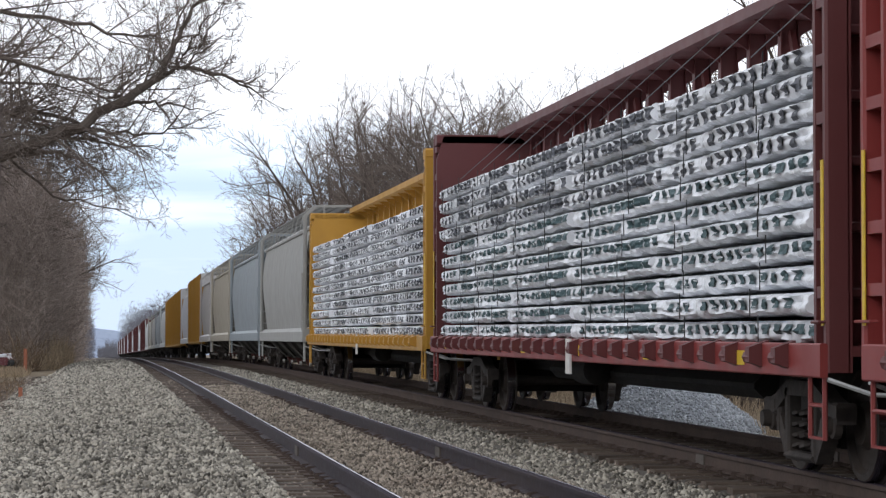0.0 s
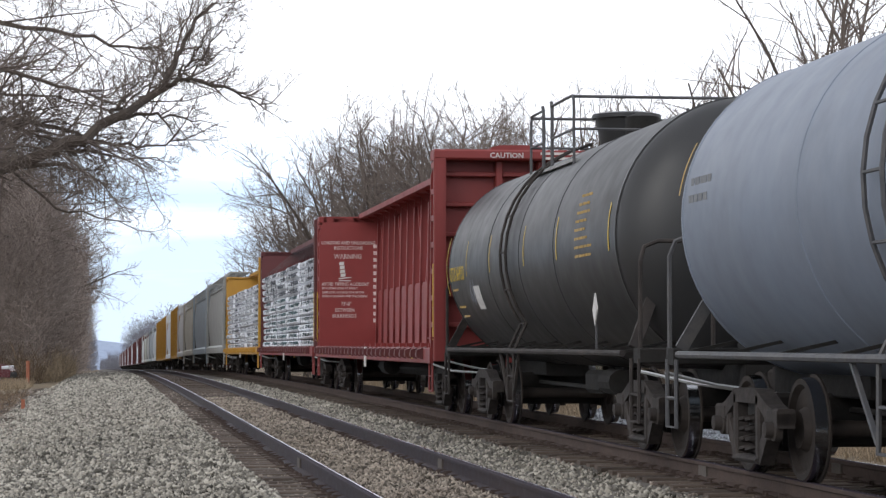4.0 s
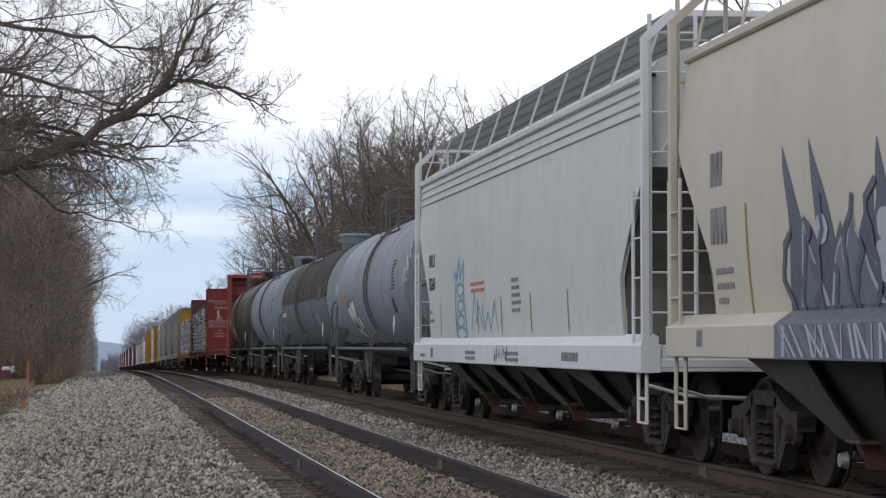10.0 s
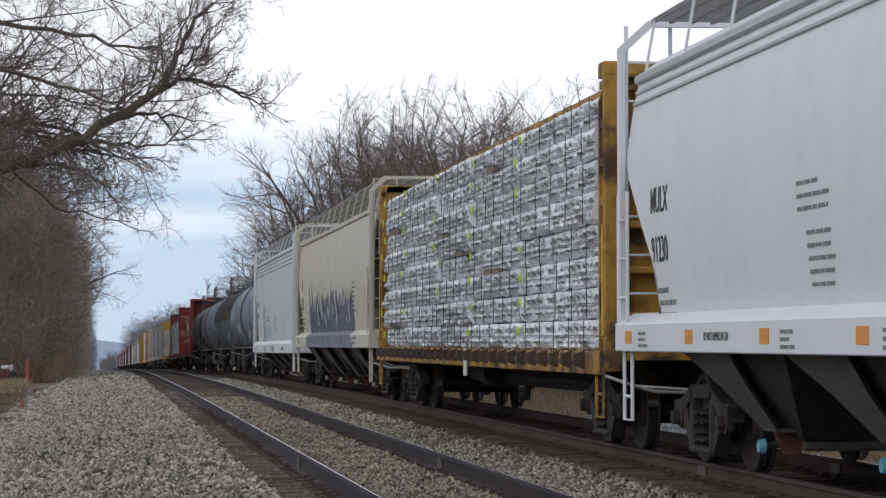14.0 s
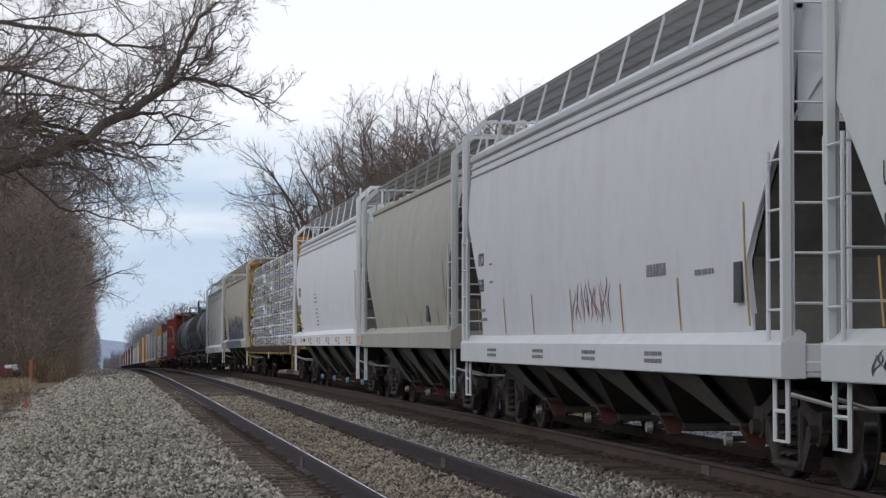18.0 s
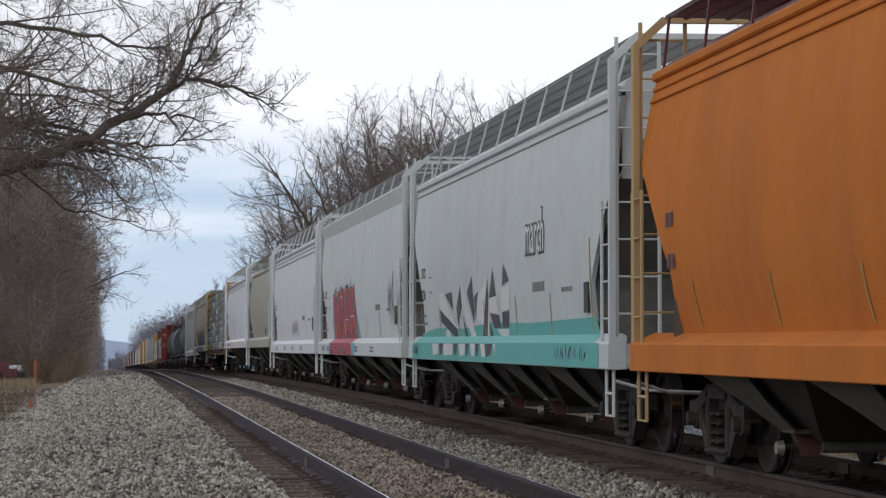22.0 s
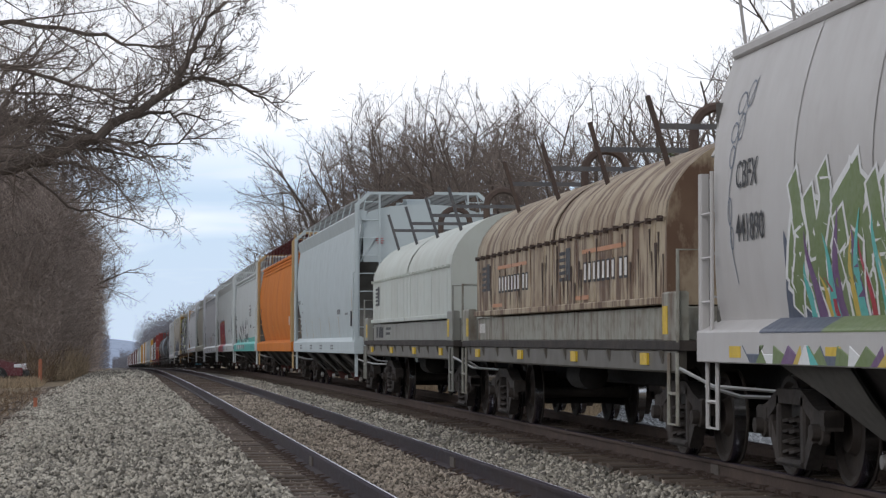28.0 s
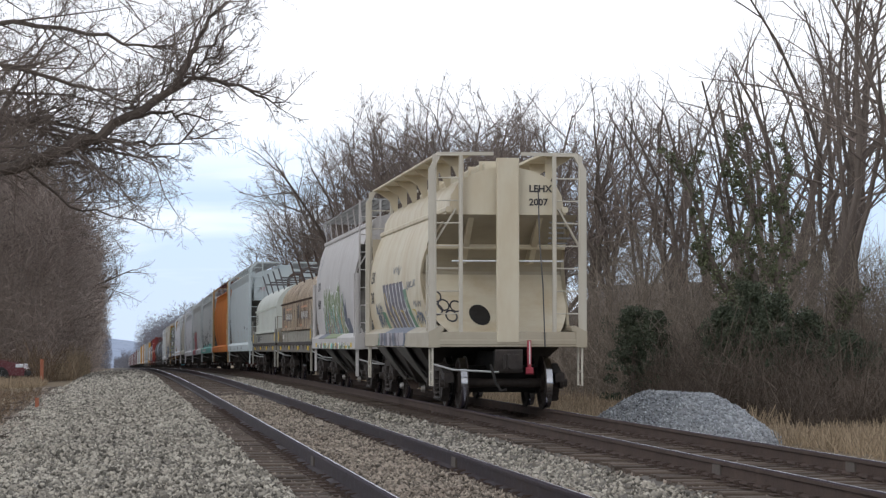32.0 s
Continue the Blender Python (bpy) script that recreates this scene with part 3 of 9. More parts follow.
# bearing, distance, height of the crown's top, kind
RIGHT = [(470, 262, 11.0, 2), (500, 235, 13.0, 2), (530, 205, 16.5, 0), (566, 175, 16.0, 2), (592, 160, 17.2, 1), (648, 150, 18.6, 0), (716, 146, 18.4, 2), (770, 140, 17.6, 1), (826, 132, 17.2, 0), (884, 126, 16.0, 3), (940, 118, 15.0, 2), (1000, 112, 14.2, 0), (1052, 106, 14.2, 1),
         (566, 190, 15.0, 2), (690, 182, 19.5, 3), (850, 165, 18.2, 2), (640, 170, 13.0, 3), (740, 160, 14.0, 0), (795, 150, 17.5, 3), (910, 140, 16.5, 1)]
for px, dist, h, k in RIGHT:
    x, y, z = spot(px, dist)
    tree(OAKS[k], pose(x, y, z, 0, 0, tr.uniform(0, 360)), "tall bare grey deciduous tree in winter", h / top_of(OAKS[k]))
for px, dist, h in [(1095, 104, 13.6), (1140, 96, 13.0), (1186, 92, 12.8), (1228, 88, 12.9), (1262, 96, 13.4), (1318, 86, 12.4), (1366, 92, 14.2), (1410, 80, 14.0), (1452, 90, 15.4), (1490, 76, 15.0), (1528, 70, 15.0), (1562, 82, 16.0), (1610, 68, 15)]:
    x, y, z = spot(px, dist)
    me_ = tr.choice(POLES)
    tree(me_, pose(x, y, z, 0, tr.uniform(-5, 5), tr.uniform(0, 360)), "slender bare tree in a winter thicket", h / top_of(me_))
for i in range(16):
    dist = 320 + i * 38
    x = 16.5 + tr.uniform(0, 12)
    tree(tr.choice(LOW), pose(x, dist, hgt(x, dist), 0, 0, tr.uniform(0, 360)), "bare tree in the far woods", tr.uniform(0.8, 1.1), group="far trees")
for i in range(26):
    dist = 380 + i * 26
    x = 11.5 + tr.uniform(0, 4.5)
    tree(tr.choice(LOW), pose(x, dist, hgt(x, dist), 0, 0, tr.uniform(0, 360)), "bare tree in the far woods", tr.uniform(0.55, 0.8), group="far trees")
for i in range(44):
    dist = 92 + i * 6.5 + tr.uniform(-2, 2) if i < 26 else 270 + (i - 26) * 26
    x = -7.2 - tr.uniform(0, 1) * 5 + (1.6 if dist > 200 else 0)
    tree(tr.choice(LOW), pose(x, dist, hgt(x, dist), 0, tr.uniform(-2, 5), tr.uniform(0, 360)), "bare brown tree in the wood beside the line", tr.uniform(0.95, 1.35), group="wood edge")

for dist, x, h, k in ((124, -8.4, 16, 0), (134, -7.6, 18, 1), (146, -8.0, 18, 2), (158, -7.8, 17, 3), (170, -7.6, 18, 0), (184, -7.0, 18, 1), (200, -7.0, 18, 2), (220, -6.6, 18, 3), (245, -6.6, 19, 0), (275, -6.2, 19, 1), (310, -6.2, 20, 2), (350, -6.0, 20, 3), (390, -6.0, 20, 1), (128, -11, 21, 3), (146, -11, 22, 0)):
    tree(OAKS[k], pose(x, dist, hgt(x, dist), 0, tr.uniform(0, 6), tr.uniform(0, 360)), "tall bare brown tree at the wood's edge", h / top_of(OAKS[k]), group="wood edge")
# the old tree whose limbs reach over the gravel, its trunk beside the line
ov = random.Random(5)
bark, twig = Build(), Build()
OV = Vector((-3.6, 33.0, 0))
stem = [Vector((0, 0, -0.9)), Vector((0.1, 0.1, 1.2)), Vector((0.25, 0, 2.6)), Vector((0.3, 0.2, 4.2)), Vector((0.15, 0.4, 6.0)), Vector((0.3, 0.3, 8.0))]
bark.tube(stem, 0.26, 10, 0.08)
BOUGHS = [
    ([(0.25, 0, 2.9), (1.6, 0.2, 3.3), (2.56, 0.1, 3.67), (3.33, -0.1, 4.0), (3.93, -0.2, 4.31), (4.41, -0.2, 4.69), (4.57, -0.1, 5.05), (4.77, 0.1, 5.46), (5.06, 0.2, 5.85)], 0.105, 0.018, 26),
    ([(4.35, -0.2, 4.64), (4.74, -0.3, 4.77), (5.22, -0.2, 4.65), (5.6, 0.0, 4.55), (5.86, 0.2, 4.48)], 0.035, 0.008, 12),
    ([(0.3, 0.2, 3.9), (1.2, 0.6, 4.15), (2.0, 0.5, 4.2), (2.52, 0.4, 4.23), (3.2, 0.3, 4.05), (3.8, 0.3, 3.9), (4.2, 0.2, 3.84), (4.7, 0.1, 3.97)], 0.05, 0.010, 20),
    ([(0.25, 0.2, 4.6), (1.1, -0.4, 4.85), (2.0, -0.5, 4.83), (2.5, -0.5, 4.79), (3.2, -0.4, 4.57), (3.8, -0.3, 4.38)], 0.055, 0.010, 18),
    ([(0.2, 0.3, 5.0), (1.2, 0.2, 5.4), (2.2, 0.1, 5.5), (3.2, 0.1, 5.35), (3.9, 0.3, 5.25), (4.4, 0.3, 5.2)], 0.05, 0.010, 18),
    ([(0.2, 0.3, 5.6), (1.2, -0.2, 6.1), (2.2, -0.3, 6.2), (3.2, 0.0, 6.05), (4.0, 0.1, 6.0)], 0.05, 0.010, 18),
    ([(0.2, 0.3, 6.2), (1.2, 0.4, 6.9), (2.4, 0.3, 6.9), (3.4, 0.0, 6.7)], 0.05, 0.010, 14),
    ([(2.3, 0.2, 3.58), (3.05, 0.0, 3.62), (3.4, -0.2, 3.45), (3.6, -0.3, 3.3), (3.77, -0.2, 3.08)], 0.03, 0.008, 10),
    ([(0.3, 0, 3.2), (1.4, 0.3, 3.6), (2.1, 0.4, 3.65), (2.4, 0.4, 3.55), (2.97, 0.4, 3.05), (3.33, 0.5, 2.96), (3.97, 0.5, 2.86)], 0.032, 0.008, 12),
    ([(2.9, 0.1, 3.85), (3.4, 0.3, 3.80), (3.9, 0.2, 3.70), (4.3, 0.1, 3.72)], 0.028, 0.008, 10),
    ([(0.3, 0.2, 3.6), (0.9, 1.0, 3.7), (1.5, 1.6, 3.8), (2.3, 1.9, 3.5)], 0.04, 0.010, 12),
    ([(3.75, -0.15, 4.2), (4.2, 0.2, 4.35), (4.5, 0.3, 4.3), (4.9, 0.3, 4.25)], 0.03, 0.008, 10),
    ([(1.6, 0.3, 3.35), (1.9, 0.5, 4.2), (2.4, 0.6, 5.0), (2.9, 0.5, 5.7)], 0.03, 0.008, 12),
]
for k in range(8):
    x0, z0 = ov.uniform(0.9, 1.9), ov.uniform(3.9, 6.6)
    run, up = ov.uniform(1.2, 2.4), ov.uniform(-0.5, 0.35)
    yo = ov.uniform(-0.9, 0.9)
    BOUGHS.append(([(x0 + run * u, yo * (0.4 + u), z0 + up * u + 0.14 * math.sin(3 * u + k)) for u in (0, 0.25, 0.5, 0.75, 1.0)], 0.026, 0.007, 12))
for k in range(7):
    x0 = ov.uniform(3.6, 4.7)
    z0 = 3.85 + (x0 - 3.0) * 0.62
    run, up = ov.uniform(0.5, 1.1), ov.uniform(0.5, 1.7)
    yo = ov.uniform(-0.6, 0.6)
    BOUGHS.append(([(x0 + run * u, yo * u, z0 + up * u ** 1.2 + 0.08 * math.sin(4 * u + k)) for u in (0, 0.25, 0.5, 0.75, 1.0)], 0.018, 0.005, 7))
for pts, r0, r1, count in BOUGHS:
    pts = [Vector(p) for p in pts]
    fine = []
    for i in range(len(pts) - 1):
        for k in range(3):
            fine.append(pts[i].lerp(pts[i + 1], k / 3) + Vector((ov.gauss(0, 0.025), ov.gauss(0, 0.04), ov.gauss(0, 0.025))))
    fine.append(pts[-1])
    bark.tube(fine, r0, 7, r1)
    dirs = [(fine[min(i + 1, len(fine) - 1)] - fine[max(i - 1, 0)]).normalized() for i in range(len(fine))]
    total = sum((fine[i + 1] - fine[i]).length for i in range(len(fine) - 1))
    offshoots(bark, twig, fine, dirs, min(total, 3.4) * 0.95, min(r0, 0.040), 1, 4, ov, 0.90, 0.10, (0, int(count * 1.2), 8, 7), 0.16, 0.0028, 0.15)
tree((quick(bark, "trunk", M["bark"]), quick(twig, "crown", M["twig"])), pose(OV.x, OV.y, 0), "old bare tree with limbs reaching over the gravel", name="overhanging_tree")


def thicket(name, label, boxes, mat, seed, r0=0.012, up=0.8, tall=False, lean=0.0):
    """Dense stems and side twigs, each a thin three-sided rod."""
    r = np.random.RandomState(seed)
    V, F = [], []
    base = 0
    for x0, x1, y0, y1, n, h in boxes:
        x, y = r.uniform(x0, x1, n), r.uniform(y0, y1, n)
        z = np.array([hgt(a, b) for a, b in zip(x, y)])
        hh = h * r.uniform(0.2, 1.0, n) ** 1.2 * (0.55 + 0.45 * np.sin(x * 1.3 + y * 0.35) ** 2)
        if tall:
            rise_ = r.uniform(-0.02, 1.0, n) * (0.72 + 0.28 * np.sin(x * 0.9 + y * 0.21) * np.sin(y * 0.47))
            hh = np.full(n, h)
            p = np.stack([x + lean * h * np.sin(math.pi * 0.75 * np.clip(rise_, 0, 1)) * r.uniform(0.2, 1.0, n), y, z + h * rise_], 1)
        else:
            p = np.stack([x, y, z + hh * r.uniform(-0.05, 0.8, n)], 1)
        d = np.stack([r.normal(0, 0.6, n), r.normal(0, 0.6, n), np.abs(r.normal(up, 0.5, n))], 1)
        d /= np.linalg.norm(d, axis=1)[:, None]
        ln = r.uniform(0.4, 1.7, n)[:, None] * np.minimum(1, hh / 3 + 0.25)[:, None]
        q = p + d * ln
        u = np.cross(d, r.normal(0, 1, (n, 3)))
        u /= np.linalg.norm(u, axis=1)[:, None]
        w = np.cross(d, u)
        rad = (r0 * r.uniform(0.4, 1.5, n))[:, None]
        ring = [u * math.cos(t) + w * math.sin(t) for t in (0, 2.094, 4.189)]
        v = np.stack([p + k * rad for k in ring] + [q + k * rad * 0.5 for k in ring], 1)
        f = np.array([(0, 1, 4, 3), (1, 2, 5, 4), (2, 0, 3, 5)])[None] + (np.arange(n) * 6)[:, None, None] + base
        base += n * 6
        V.append(v.reshape(-1, 3))
        F.append(f.reshape(-1, 4))
    ob = new(name, fast(name, np.concatenate(V), np.concatenate(F), mat))
    return tagged(ob, label, "undergrowth", kind="stuff")


thicket("thicket", "dense brown leafless undergrowth behind the track", [(14.5, 25, 66, 90, 12000, 4.0), (17, 30, 90, 130, 8000, 6), (14, 30, 130, 240, 8000, 8)], M["brush"], 51, 0.010)
thicket("thicket", "dark brown brambles at the foot of the trees", [(14.6, 19, 51, 56, 4500, 1.5), (13.9, 21, 56, 66, 11000, 2.5)], M["bramble"], 60, 0.009)
thicket("thicket", "tangled twigs of a dense winter thicket", [(15.5, 26, 66, 80, 9000, 5.2), (17.5, 30, 80, 100, 9000, 6.5), (20, 34, 100, 130, 6000, 8)], M["brush"], 57, 0.008, 0.8, True)
thicket("thicket", "dense brown leafless wood edge beside the line", [(-9, -3.2, 118, 142, 32000, 12.0), (-11, -2.7, 142, 190, 36000, 14)], M["wood_mass"], 52, 0.011, 0.5, True, 0.10)
thicket("thicket", "dense brown leafless woods far along the line", [(-12, -2.5, 190, 280, 22000, 15.5), (-15, -2.4, 280, 420, 12000, 15)], M["wood_mass"], 58, 0.026, 0.5, True, 0.10)
thicket("thicket", "far woods on both sides of the line, haze painted into their blue-grey", [(-18, -2.4, 420, 900, 8000, 15), (-26, -3.0, 900, 1500, 5000, 18), (10.0, 19, 470, 800, 18000, 14), (10.0, 24, 800, 1150, 16000, 21), (9.6, 34, 1150, 1500, 12000, 28), (2.5, 22, 1500, 1620, 9000, 12), (-2, 12, 1620, 1700, 5000, 8)], M["haze_wood"], 59, 0.055, 0.5, True, 0.03)
thicket("thicket", "tan dry weeds along the wood edge", [(-4.0, -1.9, 118, 175, 5000, 1.7), (-9, -3.0, 96, 108, 3000, 0.10)], M["dry_grass"], 53, 0.014, 1.4)
thicket("thicket", "brown dead weeds before the wood", [(-9, -2.9, 116, 140, 6000, 2.2)], M["brown_grass"], 56, 0.016, 1.2)
thicket("thicket", "brown brambles at the edge of the gravel", [(-7.5, -2.4, 38, 84, 3000, 0.12)], M["brown_grass"], 54, 0.008, 0.7)
thicket("dry_grass", "pale dry grass beyond the far track", [(12.4, 17.5, 36, 47, 6000, 0.10), (10.0, 14.2, 50, 70, 8000, 0.22), (9.6, 14.5, 70, 130, 6000, 0.4)], M["dry_grass"], 55, 0.010, 1.6)


def leaves(name, centres, n, size, mat, parent, seed, squash=1.0):
    """Small leaf blades strewn through a cloud of clumps: centres as (x, y, z, radius)."""
    r = np.random.RandomState(seed)
    c = np.array(centres)
    k = r.randint(0, len(c), n)
    d = r.normal(0, 1, (n, 3))
    d /= np.linalg.norm(d, axis=1)[:, None]
    p = c[k, :3] + d * (c[k, 3] * r.uniform(0.35, 1.05, n) ** 0.6)[:, None] * np.array([1, 1, squash])
    a, b = r.normal(0, 1, (n, 3)), r.normal(0, 1, (n, 3))
    a /= np.linalg.norm(a, axis=1)[:, None]
    b -= a * (a * b).sum(1)[:, None]
    b /= np.linalg.norm(b, axis=1)[:, None]
    s = (size * r.uniform(0.6, 1.4, n))[:, None]
    v = np.stack([p - a * s, p + b * s * 0.45, p + a * s, p - b * s * 0.45], 1)
    f = (np.arange(n * 4).reshape(n, 4))
    ob = part(name, fast(name, v.reshape(-1, 3), f, mat), None, parent)
    return ob


def ivy_tree(px, dist, stems, seed):
    """Stems fanning out from one foot, wrapped in ivy most of the way; stems as (bearing at the top, height, share with ivy)."""
    rnd = random.Random(seed)
    x, y, z = spot(px, dist)
    ob = tagged(new("ivy_tree"), "many-stemmed tree wrapped in dark green ivy", "tree", "trees along the line")
    bark, twig = Build(), Build()
    cl = []
    for top_px, height, share in stems:
        dx = (top_px - px) / 4300 * dist
        dy = rnd.uniform(-0.8, 0.8)
        pts = [Vector((dx * u ** 1.25 + rnd.gauss(0, 0.10) * (0 < u), dy * u + rnd.gauss(0, 0.1) * (0 < u), -0.3 + (height + 0.3) * u)) for u in (i / 9 for i in range(10))]
        bark.tube(pts, 0.16, 7, 0.03)
        dirs = [(pts[min(i + 1, 9)] - pts[max(i - 1, 0)]).normalized() for i in range(10)]
        offshoots(bark, twig, pts, dirs, height * 0.5, 0.05, 1, 4, rnd, 0.8, 0.1, (0, 12, 6, 5), 0.16, 0.006, 0.25)
        n = int(height * 5)
        for k in range(n):
            u = share * (k + rnd.random()) / n
            i = min(int(u * 9), 8)
            p = pts[i].lerp(pts[i + 1], u * 9 - i)
            rr_ = rnd.uniform(0.16, 0.36) * (1.15 - 0.45 * u / share)
            cl.append((p.x + rnd.gauss(0, 0.09), p.y + rnd.gauss(0, 0.1), p.z, rr_))
            if rnd.random() < 0.22:
                a = rnd.choice((-1, 1)) * rnd.uniform(0.5, 1.0)
                for q in range(1, 4):
                    cl.append((p.x + a * q * 0.26, p.y + rnd.gauss(0, 0.15), p.z + q * 0.20, 0.24 - q * 0.04))
    part("trunk", quick(bark, "trunk", M["bark"]), None, ob)
    part("crown", quick(twig, "crown", M["twig"]), None, ob)
    leaves("ivy", cl, 5200 * len(stems), 0.048, M["ivy"], ob, seed)
    ob.matrix_basis = pose(x, y, z)
    return ob


ivy_tree(1388, 64, ((1192, 6.9, 0.95), (1306, 8.2, 0.92), (1425, 8.4, 0.88)), 3)
ivy_tree(1500, 68, ((1545, 8.0, 0.42),), 4)
ivy_tree(1300, 70, ((1345, 5.6, 0.65),), 5)


def cedar(px, dist, height, width, seed):
    """A low dark evergreen: a short stem and tiers of drooping boughs."""
    rnd = random.Random(seed)
    x, y, z = spot(px, dist)
    ob = tagged(new("evergreen_bush"), "low dark green evergreen at the wood's edge", "bush", "evergreens")
    part("trunk", Build().tube([(0, 0, -0.2), (0.05, 0, height * 0.5), (0, 0.03, height * 0.95)], 0.09, 6, 0.02), M["bark"], ob)
    cl = []
    for k in range(60):
        u = rnd.random() ** 0.8
        a = rnd.uniform(0, 6.28)
        rr_ = width / 2 * (1 - 0.85 * u) * math.sqrt(rnd.random()) * rnd.uniform(0.7, 1.2)
        cl.append((math.cos(a) * rr_, math.sin(a) * rr_, 0.3 + (height - 0.5) * u, rnd.uniform(0.14, 0.38)))
    leaves("foliage", cl, 8000, 0.042, M["evergreen"], ob, seed, 0.6)
    ob.matrix_basis = pose(x, y, z)
    return ob


cedar(1128, 66, 3.0, 2.0, 1)
cedar(1168, 68, 2.9, 2.0, 2)
cedar(1345, 62, 3.6, 2.4, 3)
cedar(1390, 60, 3.2, 2.2, 9)
cedar(1300, 63, 3.0, 2.0, 10)
cedar(1450, 61, 2.8, 2.4, 11)
cedar(1530, 58, 2.2, 2.2, 12)
cedar(1500, 60, 1.2, 2.4, 4)
cedar(1560, 62, 1.9, 2.6, 5)
cedar(1425, 68, 2.6, 2.4, 6)
cedar(1090, 95, 3.0, 3.0, 7)
cedar(1285, 68, 2.8, 2.4, 8)

# a house half hidden by the trees
M["brick_far"] = surface("weathered_red_brick", (0.20, 0.12, 0.10), 0.9, second=(0.13, 0.085, 0.075), amount=0.7, scale=1.2, third_scale=12.0, bump=0.2)
M["roof_far"] = surface("grey_shingle_roof", (0.15, 0.135, 0.135), 0.9, second=(0.10, 0.09, 0.09), amount=0.7, scale=0.8, third_scale=10.0, bump=0.2)
M["siding"] = surface("pale_siding", (0.42, 0.41, 0.40), 0.7, second=(0.3, 0.29, 0.28), amount=0.5, scale=0.8, bump=0.1)
house = tagged(new("house"), "grey-roofed house with a brick chimney behind bare trees", "house")
part("wall", Build().box(-4, 4, -4, 4, 0, 3.2), M["siding"], house)
rfb = Build().prism([(-4.5, 3.1), (4.5, 3.1), (0, 5.9)], -4.4, 4.4, "y")
roof = part("roof", rfb, M["roof_far"], house)
part("chimney", Build().cbox(-1.5, -0.5, -3.9, -3.0, 3.5, 7.1, 0.03).cbox(-1.6, -0.4, -4.0, -2.9, 6.75, 6.95, 0.03), M["brick_far"], roof)
for wx in (-2.6, 0.2, 2.4):
    win = part("window", Build().box(wx - 0.5, wx + 0.5, -4.08, -4.0, 1.0, 2.4), M["white_trim"] if "white_trim" in M else M["siding"], house)
    part("pane", Build().box(wx - 0.42, wx + 0.42, -4.10, -4.075, 1.08, 2.32), M["black"], win)
hx, hy, hz = spot(1165, 135)
house.matrix_basis = pose(hx, hy, hz - 0.9, 0, 0, 25)

# far wooded hill at the end of the line, its blue standing in for haze
hb_ = Build()
hb_.loft([[(x, 1750 + 200 * math.sin(x * 0.004), z) for x in range(-900, 901, 10)] for z in (-60, -20)] + [[(x, 1850, 2 + 12 * noise.noise((x * 0.006, 3, 1)) + 7 * noise.noise((x * 0.03, 5, 1)) + 3 * noise.noise((x * 0.11, 5, 1))) for x in range(-900, 901, 10)]])
hill = part("hill", hb_, M["hill"], smooth=True)
tagged(hill, "far wooded hill at the end of the line", "hill", kind="structure")

# ---------------------------------------------------------------- beside the gravel: post, parked car, brush
M["post"] = surface("faded_orange_post", (0.33, 0.12, 0.07), 0.8, second=(0.22, 0.09, 0.06), amount=0.6, scale=3.0, bump=0.1)
x, y, z = spot(78, 106)
tagged(part("marker_post", Build().cbox(-0.075, 0.075, -0.06, 0.06, -0.2, 1.12, 0.02), M["post"], at=(x, y, z)), "faded orange-brown marker post in dry weeds", "post")
x, y, z = spot(70, 62)
tagged(part("stake", Build().cbox(-0.05, 0.05, -0.04, 0.04, -0.2, 0.28, 0.015), M["post"], at=(x, y, z)), "short orange stake beside the gravel", "stake")
M["car_red"] = surface("dark_red_car_paint", (0.10, 0.018, 0.022), 0.25, second=(0.07, 0.015, 0.018), amount=0.4, scale=1.0, bump=0.0, spec=0.6)
M["tyre"] = surface("tyre_rubber", (0.02, 0.02, 0.02), 0.8, bump=0.1)
M["alloy"] = surface("silver_alloy", (0.5, 0.5, 0.52), 0.35, 0.8, bump=0.0)
M["lamp_glass"] = surface("clear_headlamp", (0.65, 0.67, 0.70), 0.15, 0.2, bump=0.0)
M["dark_glass"] = surface("tinted_glass", (0.03, 0.035, 0.04), 0.08, bump=0.0, spec=0.8)
auto = tagged(new("parked_car"), "dark red sedan parked at the wood's edge", "car")
body = [(2.25, 0.32), (2.28, 0.55), (2.15, 0.72), (1.05, 0.95), (0.25, 1.42), (-1.1, 1.45), (-1.75, 1.02), (-2.2, 0.98), (-2.28, 0.6), (-2.25, 0.32)]
part("body", Build().prism(body, -0.86, 0.86, "y"), M["car_red"], auto, smooth=True)
part("side_window", Build().prism([(0.85, 0.97), (0.22, 1.36), (-1.05, 1.38), (-1.5, 1.0)], -0.875, -0.862, "y"), M["dark_glass"], auto)
part("windscreen", Build().loft([[(1.05, s * 0.72, 0.985), (0.28, s * 0.66, 1.42)] for s in (-1, 1)]), M["dark_glass"], auto)
for s in (-1, 1):
    part("headlight", Build().cbox(1.95, 2.22, s * 0.80 - 0.08, s * 0.80 + 0.08, 0.60, 0.74, 0.03), M["lamp_glass"], auto, "clear headlight")
part("bumper", Build().cbox(2.1, 2.34, -0.84, 0.84, 0.28, 0.50, 0.05), M["tyre"], auto)
part("sill_trim", Build().box(-1.4, 1.3, -0.875, 0.875, 0.24, 0.36), M["tyre"], auto)
